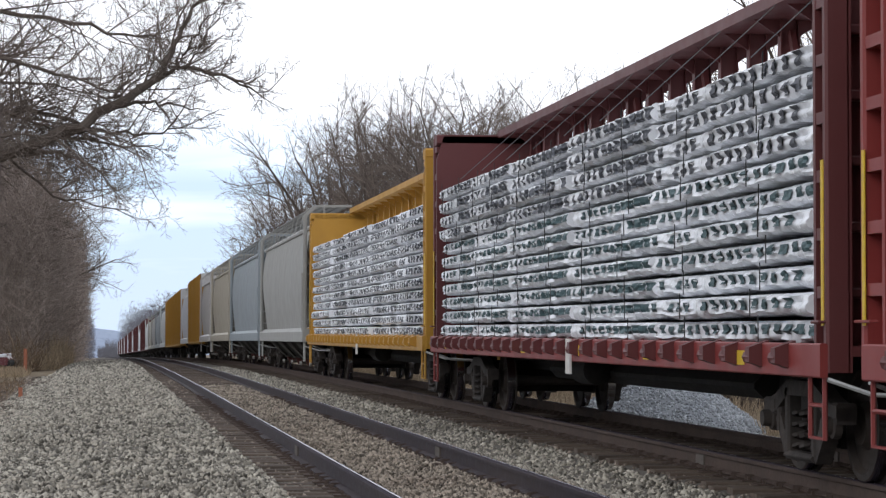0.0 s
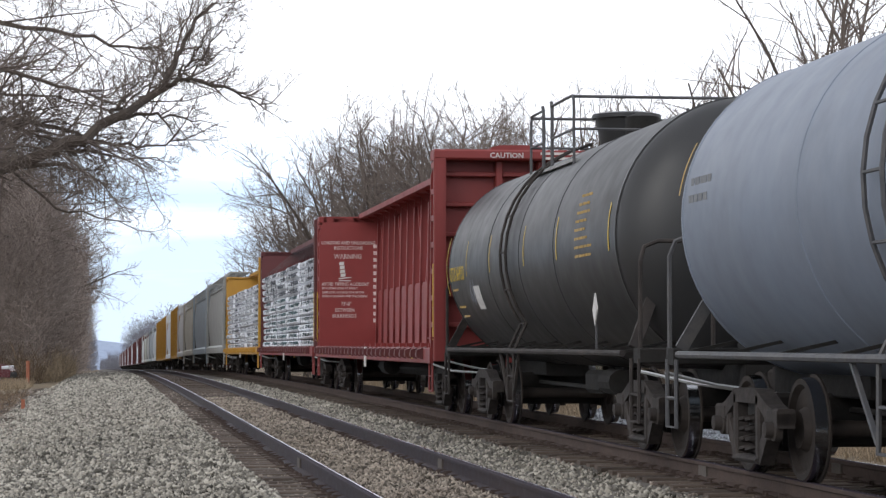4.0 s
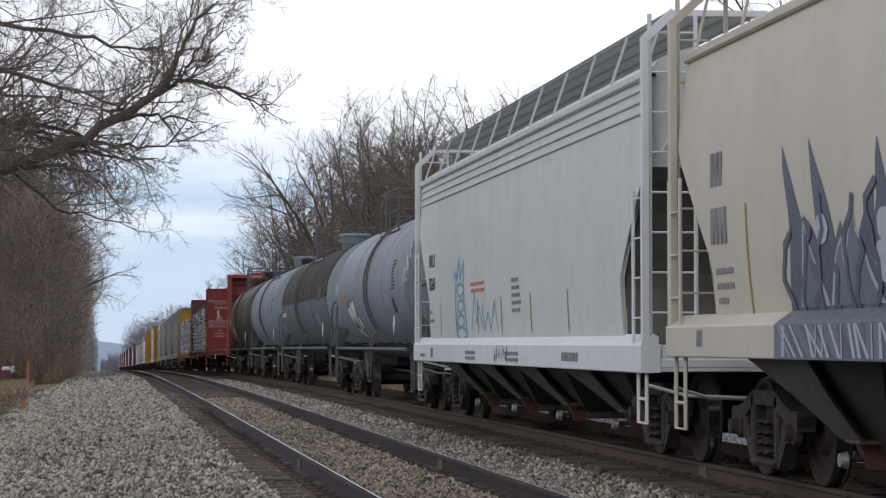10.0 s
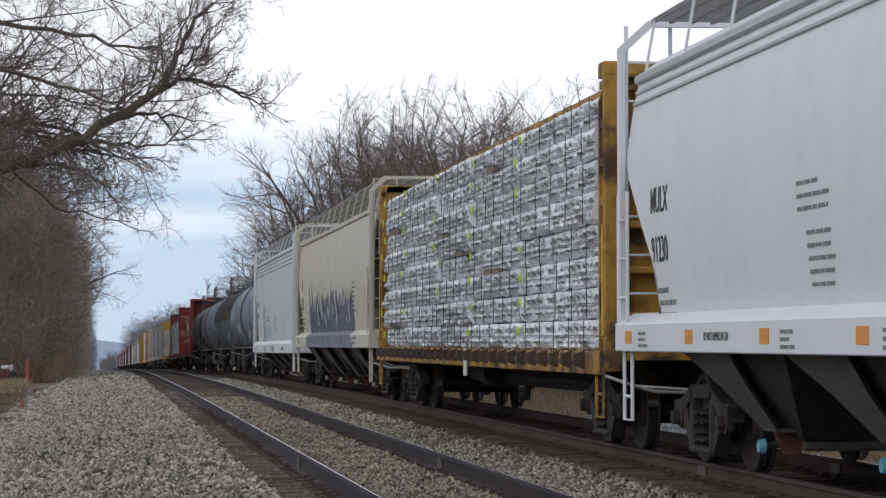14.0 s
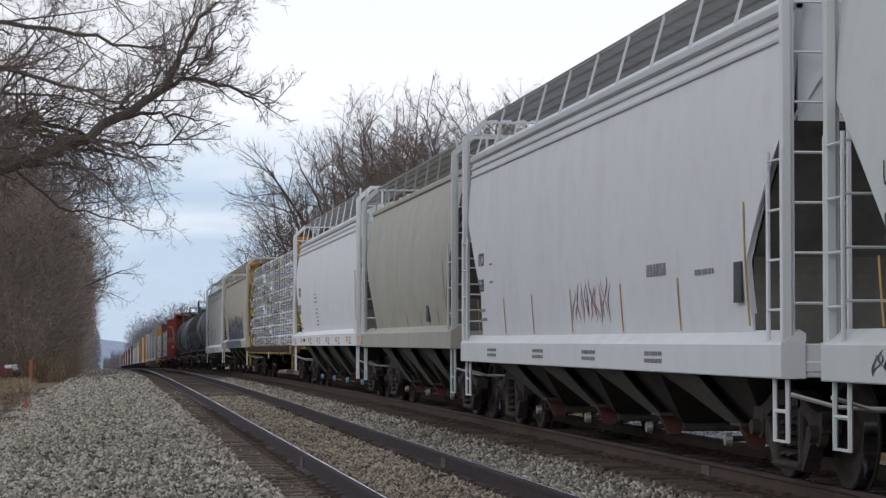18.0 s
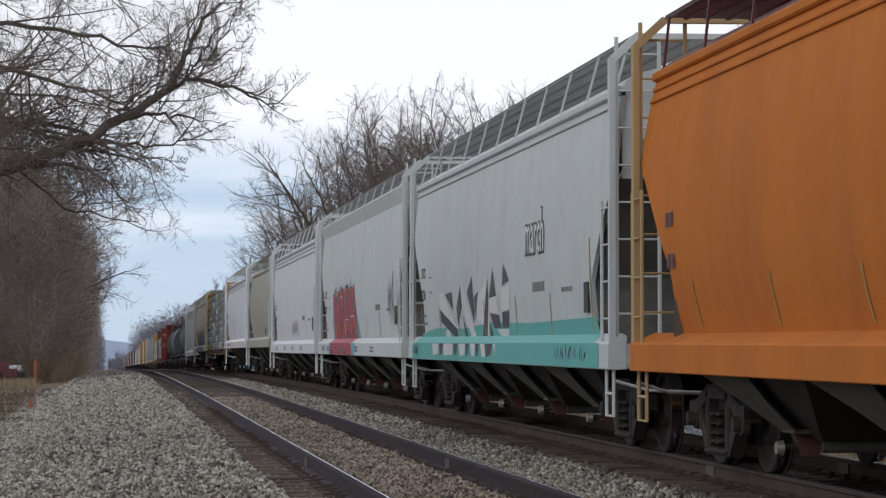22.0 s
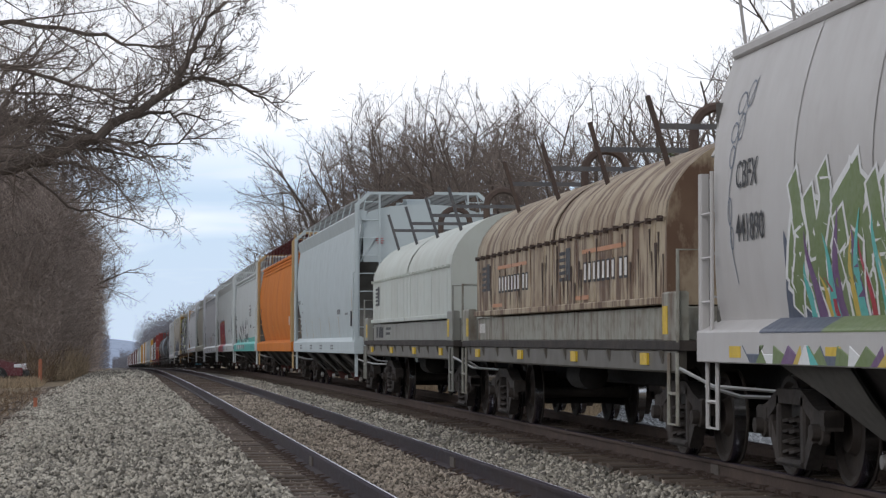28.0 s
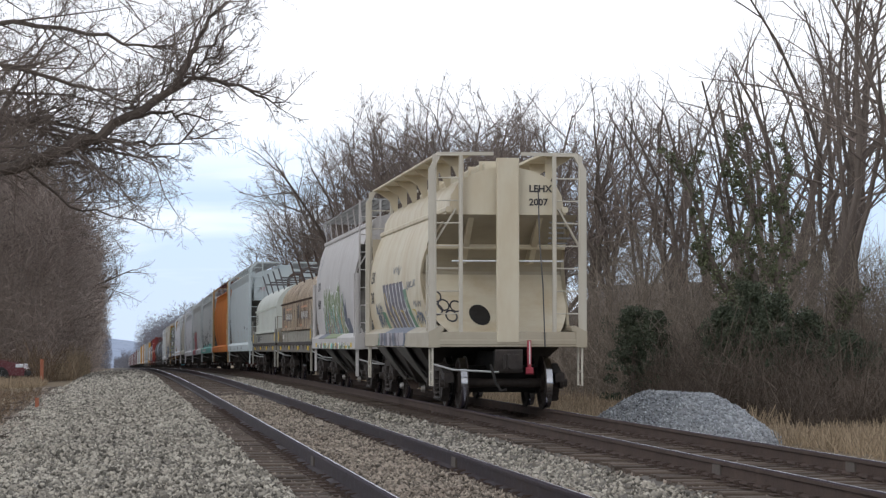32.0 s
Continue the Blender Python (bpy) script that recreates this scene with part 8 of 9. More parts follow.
stencil_block(c, sd, -hl + 3.1, 2.76, 9, 0.62, M["ink"], 0.035, 0.065, 6)
loops = []
for cy, cz_, rr_ in ((0.95, 2.62, 0.12), (0.75, 2.50, 0.15), (1.10, 2.45, 0.10), (0.9, 2.86, 0.09), (0.62, 2.66, 0.12)):
    loops += thick([(-hl + cy + rr_ * math.cos(k * 0.8), cz_ + rr_ * 1.2 * math.sin(k * 0.8)) for k in range(9)], 0.028)
sprayed("graffiti", loops, SPRAY["white"], c, sd, 0.014, "looping white scrawl")
part("data_panel", Build().loft([[(-sd(z) - 0.014, y, z) for z in (1.78, 1.92, 2.08)] for y in (-hl + 2.95, -hl + 3.2)]), M["ink"], c, "small dark data panel")
diamond(c, -hl + 2.75, 1.55, sd, M["white_ink"])

# 8 pale hopper with blue tags
c, sd, hl = hopper(span(7), "pale_grey", "pale grey covered hopper with small blue graffiti", "white", ribs=3, bulge=0.05)
place("hopper_blue_tag", 7, c)
lettering("NRLX", 0.30, hl - 1.4, 2.46, c, M["ink"], sd, wide=0.95, bold=0.002)
lettering("58268", 0.30, hl - 1.4, 2.08, c, M["ink"], sd, wide=0.95, bold=0.002)
stencil_block(c, sd, hl - 1.25, 1.72, 2, 0.7, M["dim_ink"], 0.05, 0.14, 1)
t0 = hl + 0.55
tag = thick([(t0 - 4.85, 2.3), (t0 - 5.0, 2.05), (t0 - 4.95, 1.6), (t0 - 5.15, 1.3)], 0.07) + thick([(t0 - 4.85, 2.3), (t0 - 5.15, 2.2), (t0 - 5.35, 2.5), (t0 - 5.5, 2.2), (t0 - 5.85, 2.45), (t0 - 5.8, 1.9), (t0 - 6.1, 1.3)], 0.08)
for zc, ww in ((2.02, 0.34), (1.78, 0.30), (1.55, 0.36), (1.36, 0.5)):
    loop = [(t0 - 5.45 + ww * math.cos(k * 0.9), zc + 0.10 * math.sin(k * 0.9)) for k in range(8)]
    tag += thick(loop, 0.05)
tag += thick([(t0 - 6.5, 1.4), (t0 - 6.9, 1.95), (t0 - 7.0, 1.5), (t0 - 7.3, 1.75), (t0 - 7.5, 1.45)], 0.04) + thick([(t0 - 7.6, 1.75), (t0 - 7.7, 1.4), (t0 - 8.1, 1.65), (t0 - 8.3, 1.4), (t0 - 8.7, 1.8), (t0 - 8.9, 1.4)], 0.045)
sprayed("graffiti", tag, SPRAY["sky"], c, sd, 0.006, "light blue scrawled tags")
sprayed("graffiti", strokes(8, hl - 8.6, hl - 9.8, 0.95, 1.2, rg, 0.025, 0.1), SPRAY["black"], c, sd, 0.02)
strips(c, sd, [hl - 0.85, hl - 2.7, hl - 4.4, hl - 6.6, hl - 8.7, hl - 11.0, hl - 13.5, -hl + 1.2], 1.35, 1.85)
bars([(hl - 6.0, hl - 7.3, 2.08, 0.05), (hl - 6.0, hl - 7.3, 1.98, 0.05)], c, M["red_ink"], sd)
stencil_block(c, sd, hl - 9.6, 2.05, 5, 0.7, M["dim_ink"], 0.05, 0.1, 5)
bars([(hl - 0.9, hl - 1.5, 1.02, 0.05), (hl - 2.2, hl - 2.5, 1.06, 0.16), (hl - 6, hl - 7, 1.08, 0.05), (hl - 6, hl - 7, 1.0, 0.05), (hl - 9.6, hl - 10.6, 1.08, 0.05), (hl - 9.6, hl - 10.6, 1.0, 0.05), (-hl + 4.2, -hl + 3.2, 1.06, 0.1)], c, M["dim_ink"], sd)

# 9 beige hopper with a large dark graffiti piece
c, sd, hl = hopper(span(8), "beige", "beige covered hopper with large navy and grey graffiti", ribs=0, bulge=0.10, eave=3.90, crown=4.20, lift=0.17)
place("hopper_navy", 8, c)
bars([(hl - 1.4, hl - 1.85, 2.75, 0.30), (hl - 1.4, hl - 2.0, 2.25, 0.32)], c, M["dim_ink"], sd)
stencil_block(c, sd, hl - 1.5, 1.85, 3, 0.6, M["dim_ink"], 0.05, 0.13, 2)
ya, yb = hl + 0.55 - 4.3, hl + 0.55 - 15.4
tops = [rg.uniform(1.75, 2.35) if 0 < k < 60 else 1.5 for k in range(61)]
base = [[(ya + (yb - ya) * k / 60, 1.47), (ya + (yb - ya) * (k + 1) / 60, 1.47), (ya + (yb - ya) * (k + 1) / 60, tops[k + 1]), (ya + (yb - ya) * k / 60, tops[k])] for k in range(60)]
sprayed("graffiti", base, SPRAY["navy"], c, sd, 0.004, "navy ground of flowing painted letters")
sprayed("graffiti", tongues(13, ya, yb, 1.55, 2.3, 2.8, rg, 0.62, 0.55), SPRAY["navy"], c, sd, 0.008, "navy flame tips")
body_ = tongues(24, ya - 0.2, yb + 0.2, 1.50, 1.9, 2.4, rg, 0.55, 0.50)
sprayed("graffiti", body_, SPRAY["silver"], c, sd, 0.020, "pale blue-grey edges of flowing letters")
sprayed("graffiti", [[(y * 0.80 + 0.20 * sum(q[0] for q in p) / len(p), 1.50 + (z - 1.50) * 0.93) for y, z in p] for p in body_], SPRAY["slate"], c, sd, 0.034, "slate bodies of flowing letters")
sprayed("graffiti", [blob(rg.uniform(yb + 0.6, ya - 0.6), rg.uniform(1.7, 2.2), rg.uniform(0.3, 0.7), rg.uniform(0.2, 0.4), rg) for _ in range(12)], SPRAY["silver"], c, sd, 0.046, "pale blue-grey loops")
sprayed("graffiti", [p for w_ in curls(40, ya, yb, 1.46, 1.75, 2.45, rg) for p in thick(w_, 0.075, 1.47)], SPRAY["navy"], c, sd, 0.060, "navy outlines of flowing letters")
sprayed("graffiti", [[(ya, 1.10), (yb - 0.9, 1.10), (yb - 0.3, 1.37), (ya, 1.37)]], SPRAY["slate"], c, sd, 0.006)
shoulder(c, sd, 1.50, ya, yb - 0.2, SPRAY["navy"], 1.41)
for nm, cnt, wd, lf in (("navy", 40, 0.16, 0.014), ("silver", 46, 0.07, 0.026), ("dusk", 22, 0.04, 0.038)):
    low_ = []
    for k in range(cnt):
        y0_ = ya - 0.2 + (yb - ya) * (k + rg.uniform(0, 0.9)) / cnt
        run_ = rg.uniform(-0.05, 0.45)
        low_.append([(y0_, 1.11), (y0_ - wd, 1.11), (y0_ - wd * 0.7 + run_, 1.36), (y0_ + run_, 1.36)])
    sprayed("graffiti", low_, SPRAY[nm], c, sd, lf, "slanting strokes on the sill")
sprayed("graffiti", [[(yb + 3.0, 2.10), (yb + 1.9, 2.10), (yb + 1.9, 2.14), (yb + 3.0, 2.14)], [(yb + 2.9, 2.20), (yb + 1.9, 2.20), (yb + 1.9, 2.24), (yb + 2.9, 2.24)]], SPRAY["pink"], c, sd, 0.044)
stencil_block(c, sd, -hl + 4.0, 2.5, 7, 0.7, M["dim_ink"], 0.05, 0.1, 8)
strips(c, sd, [-hl + 1.5, hl - 2.6, -hl + 4.6], 1.4, 2.4)
bars([(-hl + 3.4, -hl + 2.4, 1.30, 0.05), (-hl + 3.4, -hl + 2.6, 1.20, 0.05), (hl - 1.2, hl - 1.4, 1.26, 0.15)], c, M["dim_ink"], sd)

# 10 loaded yellow flat car with a tall load
c, sd, hl = centerbeam(span(9), "worn_yellow", "rusty yellow centerbeam flat car with a tall wrapped lumber load", "worn_yellow", seed=5, top=4.52, bulk_top=4.26, winch_mat=M["rail"])
place("tall_flat", 9, c)
load_car("tall_flat", hl, 1.47, 8, (3.4, 4.2, 3.6, 4.0, 4.9), 1.12, 3.98, ("print_grey",), 9, "large pack of lumber in torn silvery plastic with black straps", fine=True, mat="silver", cells=0.185, tags=True, straps=5, torn=True)

# 11 white hopper
c, sd, hl = hopper(span(10), "bright_white", "clean white covered hopper with orange squares on the sill", "bright_white", ribs=2, bulge=0.13, trim="blue_grey", lift=0.20, cap_mat=SPRAY["sky"])
place("hopper_white", 10, c)
lettering("MULX", 0.36, hl - 1.3, 2.48, c, M["ink"], sd, wide=0.75, bold=0.002)
lettering("91230", 0.36, hl - 1.3, 2.00, c, M["ink"], sd, wide=0.75, bold=0.002)
stencil_block(c, sd, hl - 1.4, 1.72, 3, 0.7, M["dim_ink"], 0.05, 0.12, 1)
stencil_block(c, sd, hl - 6.4, 2.45, 3, 0.9, M["dim_ink"], 0.03, 0.10, 1)
stencil_block(c, sd, hl - 6.6, 2.06, 5, 1.0, M["dim_ink"], 0.03, 0.10, 4)
for k in range(8):
    y = hl - 0.5 - k * 2.55
    part("reflective_square", Build().box(-sd(1.0) - 0.006, -sd(1.0) - 0.002, y - 0.28, y, 1.20, 1.33), M["strip_orange"], c)
    if k != 1:
        bars([(y - 0.6, y - 0.95, 1.30, 0.03), (y - 0.6, y - 0.9, 1.24, 0.03), (y - 0.6, y - 1.0, 1.18, 0.03)], c, M["dim_ink"], sd)
lettering("DO NOT HAMMER ON CAR", 0.11, hl - 3.75, 1.23, c, M["ink"], sd, 0.005, 0.62)

# 12 short tan hopper
c, sd, hl = hopper(span(11), "tan", "dull grey-green covered hopper with rust stains", "tan", ribs=0, bulge=0.16, bays=3, eave=3.86, crown=4.15, board=4.42, lift=0.18, post_paint="pale_grey", walk_mat=M["grate"])
place("hopper_tan", 11, c)
sprayed("graffiti", [[(hl - 1.5, 2.3), (hl - 1.7, 2.3), (hl - 2.1, 3.4), (hl - 2.5, 3.5), (hl - 2.0, 3.1)]], SPRAY["teal"], c, sd, 0.006)
strips(c, sd, [hl - 2.4, hl - 4.5, hl - 6.6, hl - 8.6, -hl + 2.6], 1.3, 1.75)
part("data_panel", Build().box(-sd(1.7) - 0.02, -sd(1.7) - 0.005, -3.1, -2.8, 1.55, 1.85), M["ink"], c, "small dark data panel")
strips(c, sd, [-hl + 1.45], 1.4, 2.5, M["strip_dim"], 0.06)


def standard(key, i, paint_name, label, top_mark, low_mark, sill="white", sill_marks=True, **more):
    c, sd, hl = hopper(span(i), paint_name, label, sill, **more)
    place(key, i, c)
    if top_mark:
        lettering(top_mark, 0.26, hl - 1.25, 2.30, c, M["ink"], sd, wide=0.75, bold=0.002)
    if low_mark:
        lettering(low_mark, 0.26, hl - 1.25, 1.93, c, M["ink"], sd, wide=0.75, bold=0.002)
    stencil_block(c, sd, hl - 1.25, 1.66, 2, 0.7, M["dim_ink"], 0.045, 0.13, i)
    bars([(hl - 2.25, hl - 2.55, 2.30, 0.03), (hl - 2.25, hl - 2.55, 2.05, 0.03)], c, M["dim_ink"], sd)
    bars([(-hl + 5.2, -hl + 4.3, 1.92, 0.12), (-hl + 3.2, -hl + 2.5, 1.85, 0.05)], c, M["dim_ink"], sd)
    part("data_panel", Build().box(-sd(1.8) - 0.02, -sd(1.8) - 0.005, -hl + 1.5, -hl + 1.75, 1.55, 1.9), M["ink"], c, "small dark data panel")
    if sill_marks:
        bars([(y, y - 0.75, z, 0.04) for y in (hl - 2.6, hl - 6.2, hl - 9.4, hl - 12.6) for z in (1.10, 1.03)], c, M["dim_ink"], sd)
    strips(c, sd, [hl - 1.1, hl - 3.4, hl - 5.6, hl - 8.2, hl - 11.0, hl - 13.6], 1.32, 1.82)
    strips(c, sd, [-hl + 1.4], 1.35, 2.4)
    return c, sd, hl


# 13 white hopper with small tags
c, sd, hl = standard("hopper_tags", 12, "white", "off-white covered hopper with small maroon tags", "UTCX", "55638", ribs=2, trim="blue_grey", bulge=0.08)
sprayed("graffiti", strokes(12, hl - 8.3, hl - 10.4, 1.38, 1.95, rg, 0.035, 0.3), SPRAY["violet"], c, sd, 0.008)
sprayed("graffiti", strokes(8, hl - 8.5, hl - 10.4, 1.4, 1.9, rg, 0.035, 0.3), SPRAY["pink"], c, sd, 0.009)

# 14 grey hopper with the red graffiti piece
c, sd, hl = standard("hopper_red_piece", 13, "pale_grey", "pale grey covered hopper with large red graffiti letters", "UTCX", "57179", "pale_grey", ribs=0, bulge=0.07, trim="pale_grey", flare=True)
f0 = hl + 0.55
sprayed("graffiti", [[(f0 - 3.75, 1.6), (f0 - 3.95, 2.15), (f0 - 4.3, 2.38), (f0 - 6.0, 2.42), (f0 - 8.6, 2.48), (f0 - 9.2, 2.35), (f0 - 9.6, 1.9), (f0 - 10.3, 1.27), (f0 - 4.0, 1.27)]], SPRAY["sky"], c, sd, 0.004, "light blue outline round painted letters")
sprayed("graffiti", [[(f0 - k, 2.36), (f0 - k - 0.12, 2.36 + h), (f0 - k - 0.30, 2.38)] for k, h in ((4.5, 0.2), (4.85, 0.16), (5.5, 0.24), (6.2, 0.24), (7.3, 0.26), (8.2, 0.3))], SPRAY["blue"], c, sd, 0.007)
sprayed("graffiti", [[(f0 - 4.0, 2.2), (f0 - 4.05, 2.37), (f0 - 6.2, 2.45), (f0 - 8.9, 2.47), (f0 - 9.2, 2.3)]], SPRAY["gold"], c, sd, 0.008)
sprayed("graffiti", [[(f0 - 4.12, 1.3), (f0 - 4.15, 2.30), (f0 - 6.2, 2.36), (f0 - 8.9, 2.40), (f0 - 9.2, 2.2), (f0 - 9.65, 1.3)]], SPRAY["plum"], c, sd, 0.010, "dark grey-green ground between the letters")
word = [[(4.35, 1.30), (4.35, 2.22), (4.95, 1.42), (5.0, 2.05)], [(5.55, 1.30), (5.5, 2.25)], [(6.55, 2.2), (6.15, 2.25), (6.05, 1.88), (6.55, 1.68), (6.45, 1.35), (6.05, 1.33)], [(7.05, 1.30), (7.25, 2.25), (7.7, 2.25), (7.95, 1.30)], [(7.15, 1.68), (7.85, 1.68)], [(8.45, 1.30), (8.4, 2.3)], [(9.4, 1.30), (9.0, 2.3)], [(8.45, 1.75), (9.2, 1.75)]]
lines = [[(f0 - o, z) for o, z in w_] for w_ in word]
sprayed("graffiti", [p for w_ in lines for p in thick(w_, 0.54)], SPRAY["black"], c, sd, 0.013)
sprayed("graffiti", [p for w_ in lines for p in thick(w_, 0.42)], SPRAY["red"], c, sd, 0.026, "red painted letters with dark edges")
sprayed("graffiti", [p for w_ in lines for p in thick([(y + 0.20, z + 0.05) for y, z in w_[:2]], 0.025)], SPRAY["white"], c, sd, 0.040)
ya = f0 - 3.8
shoulder(c, sd, 1.50, ya - 0.2, ya - 5.6, SPRAY["red"])
sprayed("graffiti", [[(ya - 0.2, 0.93), (ya - 5.6, 0.93), (ya - 5.4, 1.20), (ya - 0.2, 1.20)]], SPRAY["red"], c, sd, 0.006)
sprayed("graffiti", [[(ya + 0.1, 0.93), (ya - 0.2, 0.93), (ya - 0.2, 1.20), (ya + 0.05, 1.20)], [(ya - 5.6, 0.93), (ya - 6.1, 0.93), (ya - 6.3, 1.20), (ya - 5.4, 1.20)]], SPRAY["sky"], c, sd, 0.006)
sprayed("graffiti", strokes(10, ya - 0.4, ya - 5.4, 0.94, 1.19, rg, 0.03, 0.15) + [blob(ya - 0.6, 1.0, 0.5, 0.12, rg), blob(ya - 2.6, 0.98, 0.3, 0.1, rg), blob(ya - 4.1, 0.98, 0.4, 0.1, rg)], SPRAY["black"], c, sd, 0.010)
sprayed("graffiti", strokes(9, hl - 1.2, hl - 2.1, 0.97, 1.18, rg, 0.03, 0.08), SPRAY["black"], c, sd, 0.02)
for o, zt in ((4.55, 1.66), (6.75, 1.70), (9.55, 1.74)):
    sprayed("reflective_strip", [[(f0 - o, zt), (f0 - o - 0.10, zt), (f0 - o - 0.16, 1.28), (f0 - o - 0.06, 1.28)]], M["strip_yellow"], c, sd, 0.052)
sprayed("graffiti", strokes(7, -hl + 2.9, -hl + 1.9, 1.5, 2.6, rg, 0.06, 0.2), SPRAY["navy"], c, sd, 0.008)

# 15 grey hopper with the zebra piece over a teal band
c, sd, hl = standard("hopper_zebra", 14, "pale_grey", "pale grey covered hopper with zebra-striped graffiti over a teal band", "UTCX", "52160", "pale_grey", False, ribs=1, bulge=0.08)
sprayed("graffiti", [[(hl - 0.9, 1.25), (hl - 1.0, 1.36), (hl - 3, 1.45), (hl - 6, 1.42), (hl - 9, 1.50), (hl - 12, 1.46), (-hl + 1.2, 1.5), (-hl + 1.0, 1.25)]], SPRAY["teal"], c, sd, 0.004, "rolled-on teal band")
sprayed("graffiti", [[(hl - 0.6, 0.93), (-hl + 0.5, 0.93), (-hl + 0.5, 1.205), (hl - 0.6, 1.205)]], SPRAY["teal"], c, sd, 0.006)
f0 = hl + 0.55 - 4.0


def low_(z):
    return 1.26 + (z - 1.26) * 0.84


WHITE = [[(0, 2.16), (0.55, 2.14), (1.9, 1.45), (2.0, 1.3), (1.7, 1.26), (0, 1.75)], [(2.5, 2.32), (2.62, 2.32), (3.9, 1.26), (3.4, 1.26), (2.55, 1.9)], [(3.9, 1.95), (5.15, 2.25), (4.6, 1.5), (4.1, 1.6)], [(5.0, 1.75), (5.3, 1.8), (5.05, 1.26), (4.8, 1.26)],
         [(5.25, 1.95), (6.0, 1.98), (6.1, 1.68), (5.2, 1.72)], [(6.4, 2.1), (7.2, 2.15), (7.05, 1.75), (6.4, 1.72)], [(5.9, 1.42), (6.9, 1.42), (6.8, 1.26), (6.3, 1.26)], [(2.0, 1.9), (2.3, 2.25), (2.45, 2.25), (2.0, 1.6)], [(0.5, 1.4), (1.0, 1.5), (1.1, 1.27), (0.6, 1.27)]]
BLACK = [[(0, 1.85), (0.1, 1.6), (1.75, 1.26), (2.0, 1.26), (1.9, 1.45)], [(0.7, 2.12), (1.5, 2.15), (1.55, 1.8)], [(2.5, 2.28), (1.95, 1.85), (2.0, 1.5), (2.55, 1.85)], [(3.15, 2.1), (3.7, 2.38), (3.82, 1.75), (3.75, 1.55)], [(3.85, 2.0), (4.3, 2.1), (3.9, 1.6)], [(5.2, 2.28), (5.25, 1.9), (4.9, 1.26), (4.45, 1.26)],
         [(5.3, 1.95), (5.7, 2.45), (5.95, 1.98)], [(5.3, 1.70), (6.1, 1.66), (6.25, 1.44), (5.6, 1.44)], [(6.5, 2.14), (6.65, 2.5), (7.1, 2.2)], [(6.4, 1.70), (7.0, 1.72), (6.9, 1.44), (6.35, 1.44)], [(2.6, 1.7), (3.0, 1.3), (3.3, 1.27), (2.75, 1.27)], [(5.25, 1.6), (5.5, 1.27), (5.2, 1.27)]]
sprayed("graffiti", [[(f0 - u, low_(z)) for u, z in p] for p in WHITE], SPRAY["white"], c, sd, 0.010, "white stripes of a zebra pattern")
sprayed("graffiti", [[(f0 - u, low_(z)) for u, z in p] for p in BLACK], SPRAY["black"], c, sd, 0.016, "black stripes of a zebra pattern")
low = [(-0.2, 0.6), (1.1, 2.3), (2.9, 3.6), (4.1, 4.6), (5.1, 5.9), (6.3, 6.5)]
sprayed("graffiti", [[(f0 - a_, 1.19), (f0 - b_, 1.19), (f0 - b_ + 0.1, 1.02), (f0 - a_ - 0.15, 1.0)] for a_, b_ in low], SPRAY["white"], c, sd, 0.022)
sprayed("graffiti", [[(f0 - a_, 1.19), (f0 - b_, 1.19), (f0 - b_ + 0.15, 1.03), (f0 - a_ - 0.1, 1.0)] for a_, b_ in ((0.7, 1.2), (2.3, 2.8), (3.6, 4.0), (4.6, 5.0), (5.5, 6.2))], SPRAY["black"], c, sd, 0.026)
lettering("march", 0.78, hl - 11.9, 2.36, c, SPRAY["black"], sd, 0.008, 0.72, "graffiti", 0.035)
lettering("march", 0.78, hl - 11.9, 2.36, c, SPRAY["white"], sd, 0.011, 0.72, "graffiti", 0.004)
sprayed("graffiti", strokes(12, -hl + 3.2, -hl + 1.2, 0.98, 1.18, rg, 0.035, 0.08), SPRAY["navy"], c, sd, 0.022)
shoulder(c, sd, 1.50, hl - 0.9, -hl + 0.9, SPRAY["teal"])
lettering("ALOHA", 0.20, hl - 0.95, 1.02, c, M["ink"], sd, 0.03, 0.8, bold=0.004)

# 16 orange hopper
c, sd, hl = hopper(span(15), "orange", "faded rusty orange covered hopper with cream end posts", "orange", ribs=2, bulge=0.16, tuck=0.06, post_paint="ochre", roof_paint="maroon", walk_mat=PAINTS["maroon"])
place("hopper_orange", 15, c)
stencil_block(c, sd, hl - 1.3, 2.4, 1, 0.5, PAINTS["maroon"], 0.14, 0.2, 3)
stencil_block(c, sd, hl - 1.3, 2.0, 1, 0.5, PAINTS["maroon"], 0.14, 0.2, 4)
strips(c, sd, [hl - 2.2, hl - 4.9, hl - 7.4, hl - 9.9], 1.35, 1.8)
strips(c, sd, [-hl + 1.5], 1.4, 2.6, M["strip_yellow"])
part("data_panel", Build().box(-sd(1.95) - 0.02, -sd(1.95) - 0.005, -hl + 1.95, -hl + 2.15, 1.75, 2.02), M["white_ink"], c, "small pale data panel")

# 17 light blue-grey hopper
c, sd, hl = standard("hopper_mist", 16, "mist", "clean light blue-grey covered hopper with pale ladders", None, None, "mist", ribs=0, bulge=0.10, post_paint="mist", flare=True)
stencil_block(c, sd, hl - 1.3, 2.35, 1, 0.5, M["ink"], 0.12, 0.2, 3)
stencil_block(c, sd, hl - 1.3, 1.95, 3, 0.6, M["ink"], 0.08, 0.14, 4)
yp = -hl + 0.16
part("warning_stencil", Build().box(-1.08, -0.90, yp - 0.02, yp - 0.006, 3.50, 3.515).box(-1.08, -0.88, yp - 0.02, yp - 0.006, 3.45, 3.465).box(-1.05, -0.90, yp - 0.02, yp - 0.006, 3.40, 3.415), M["red_ink"], c)

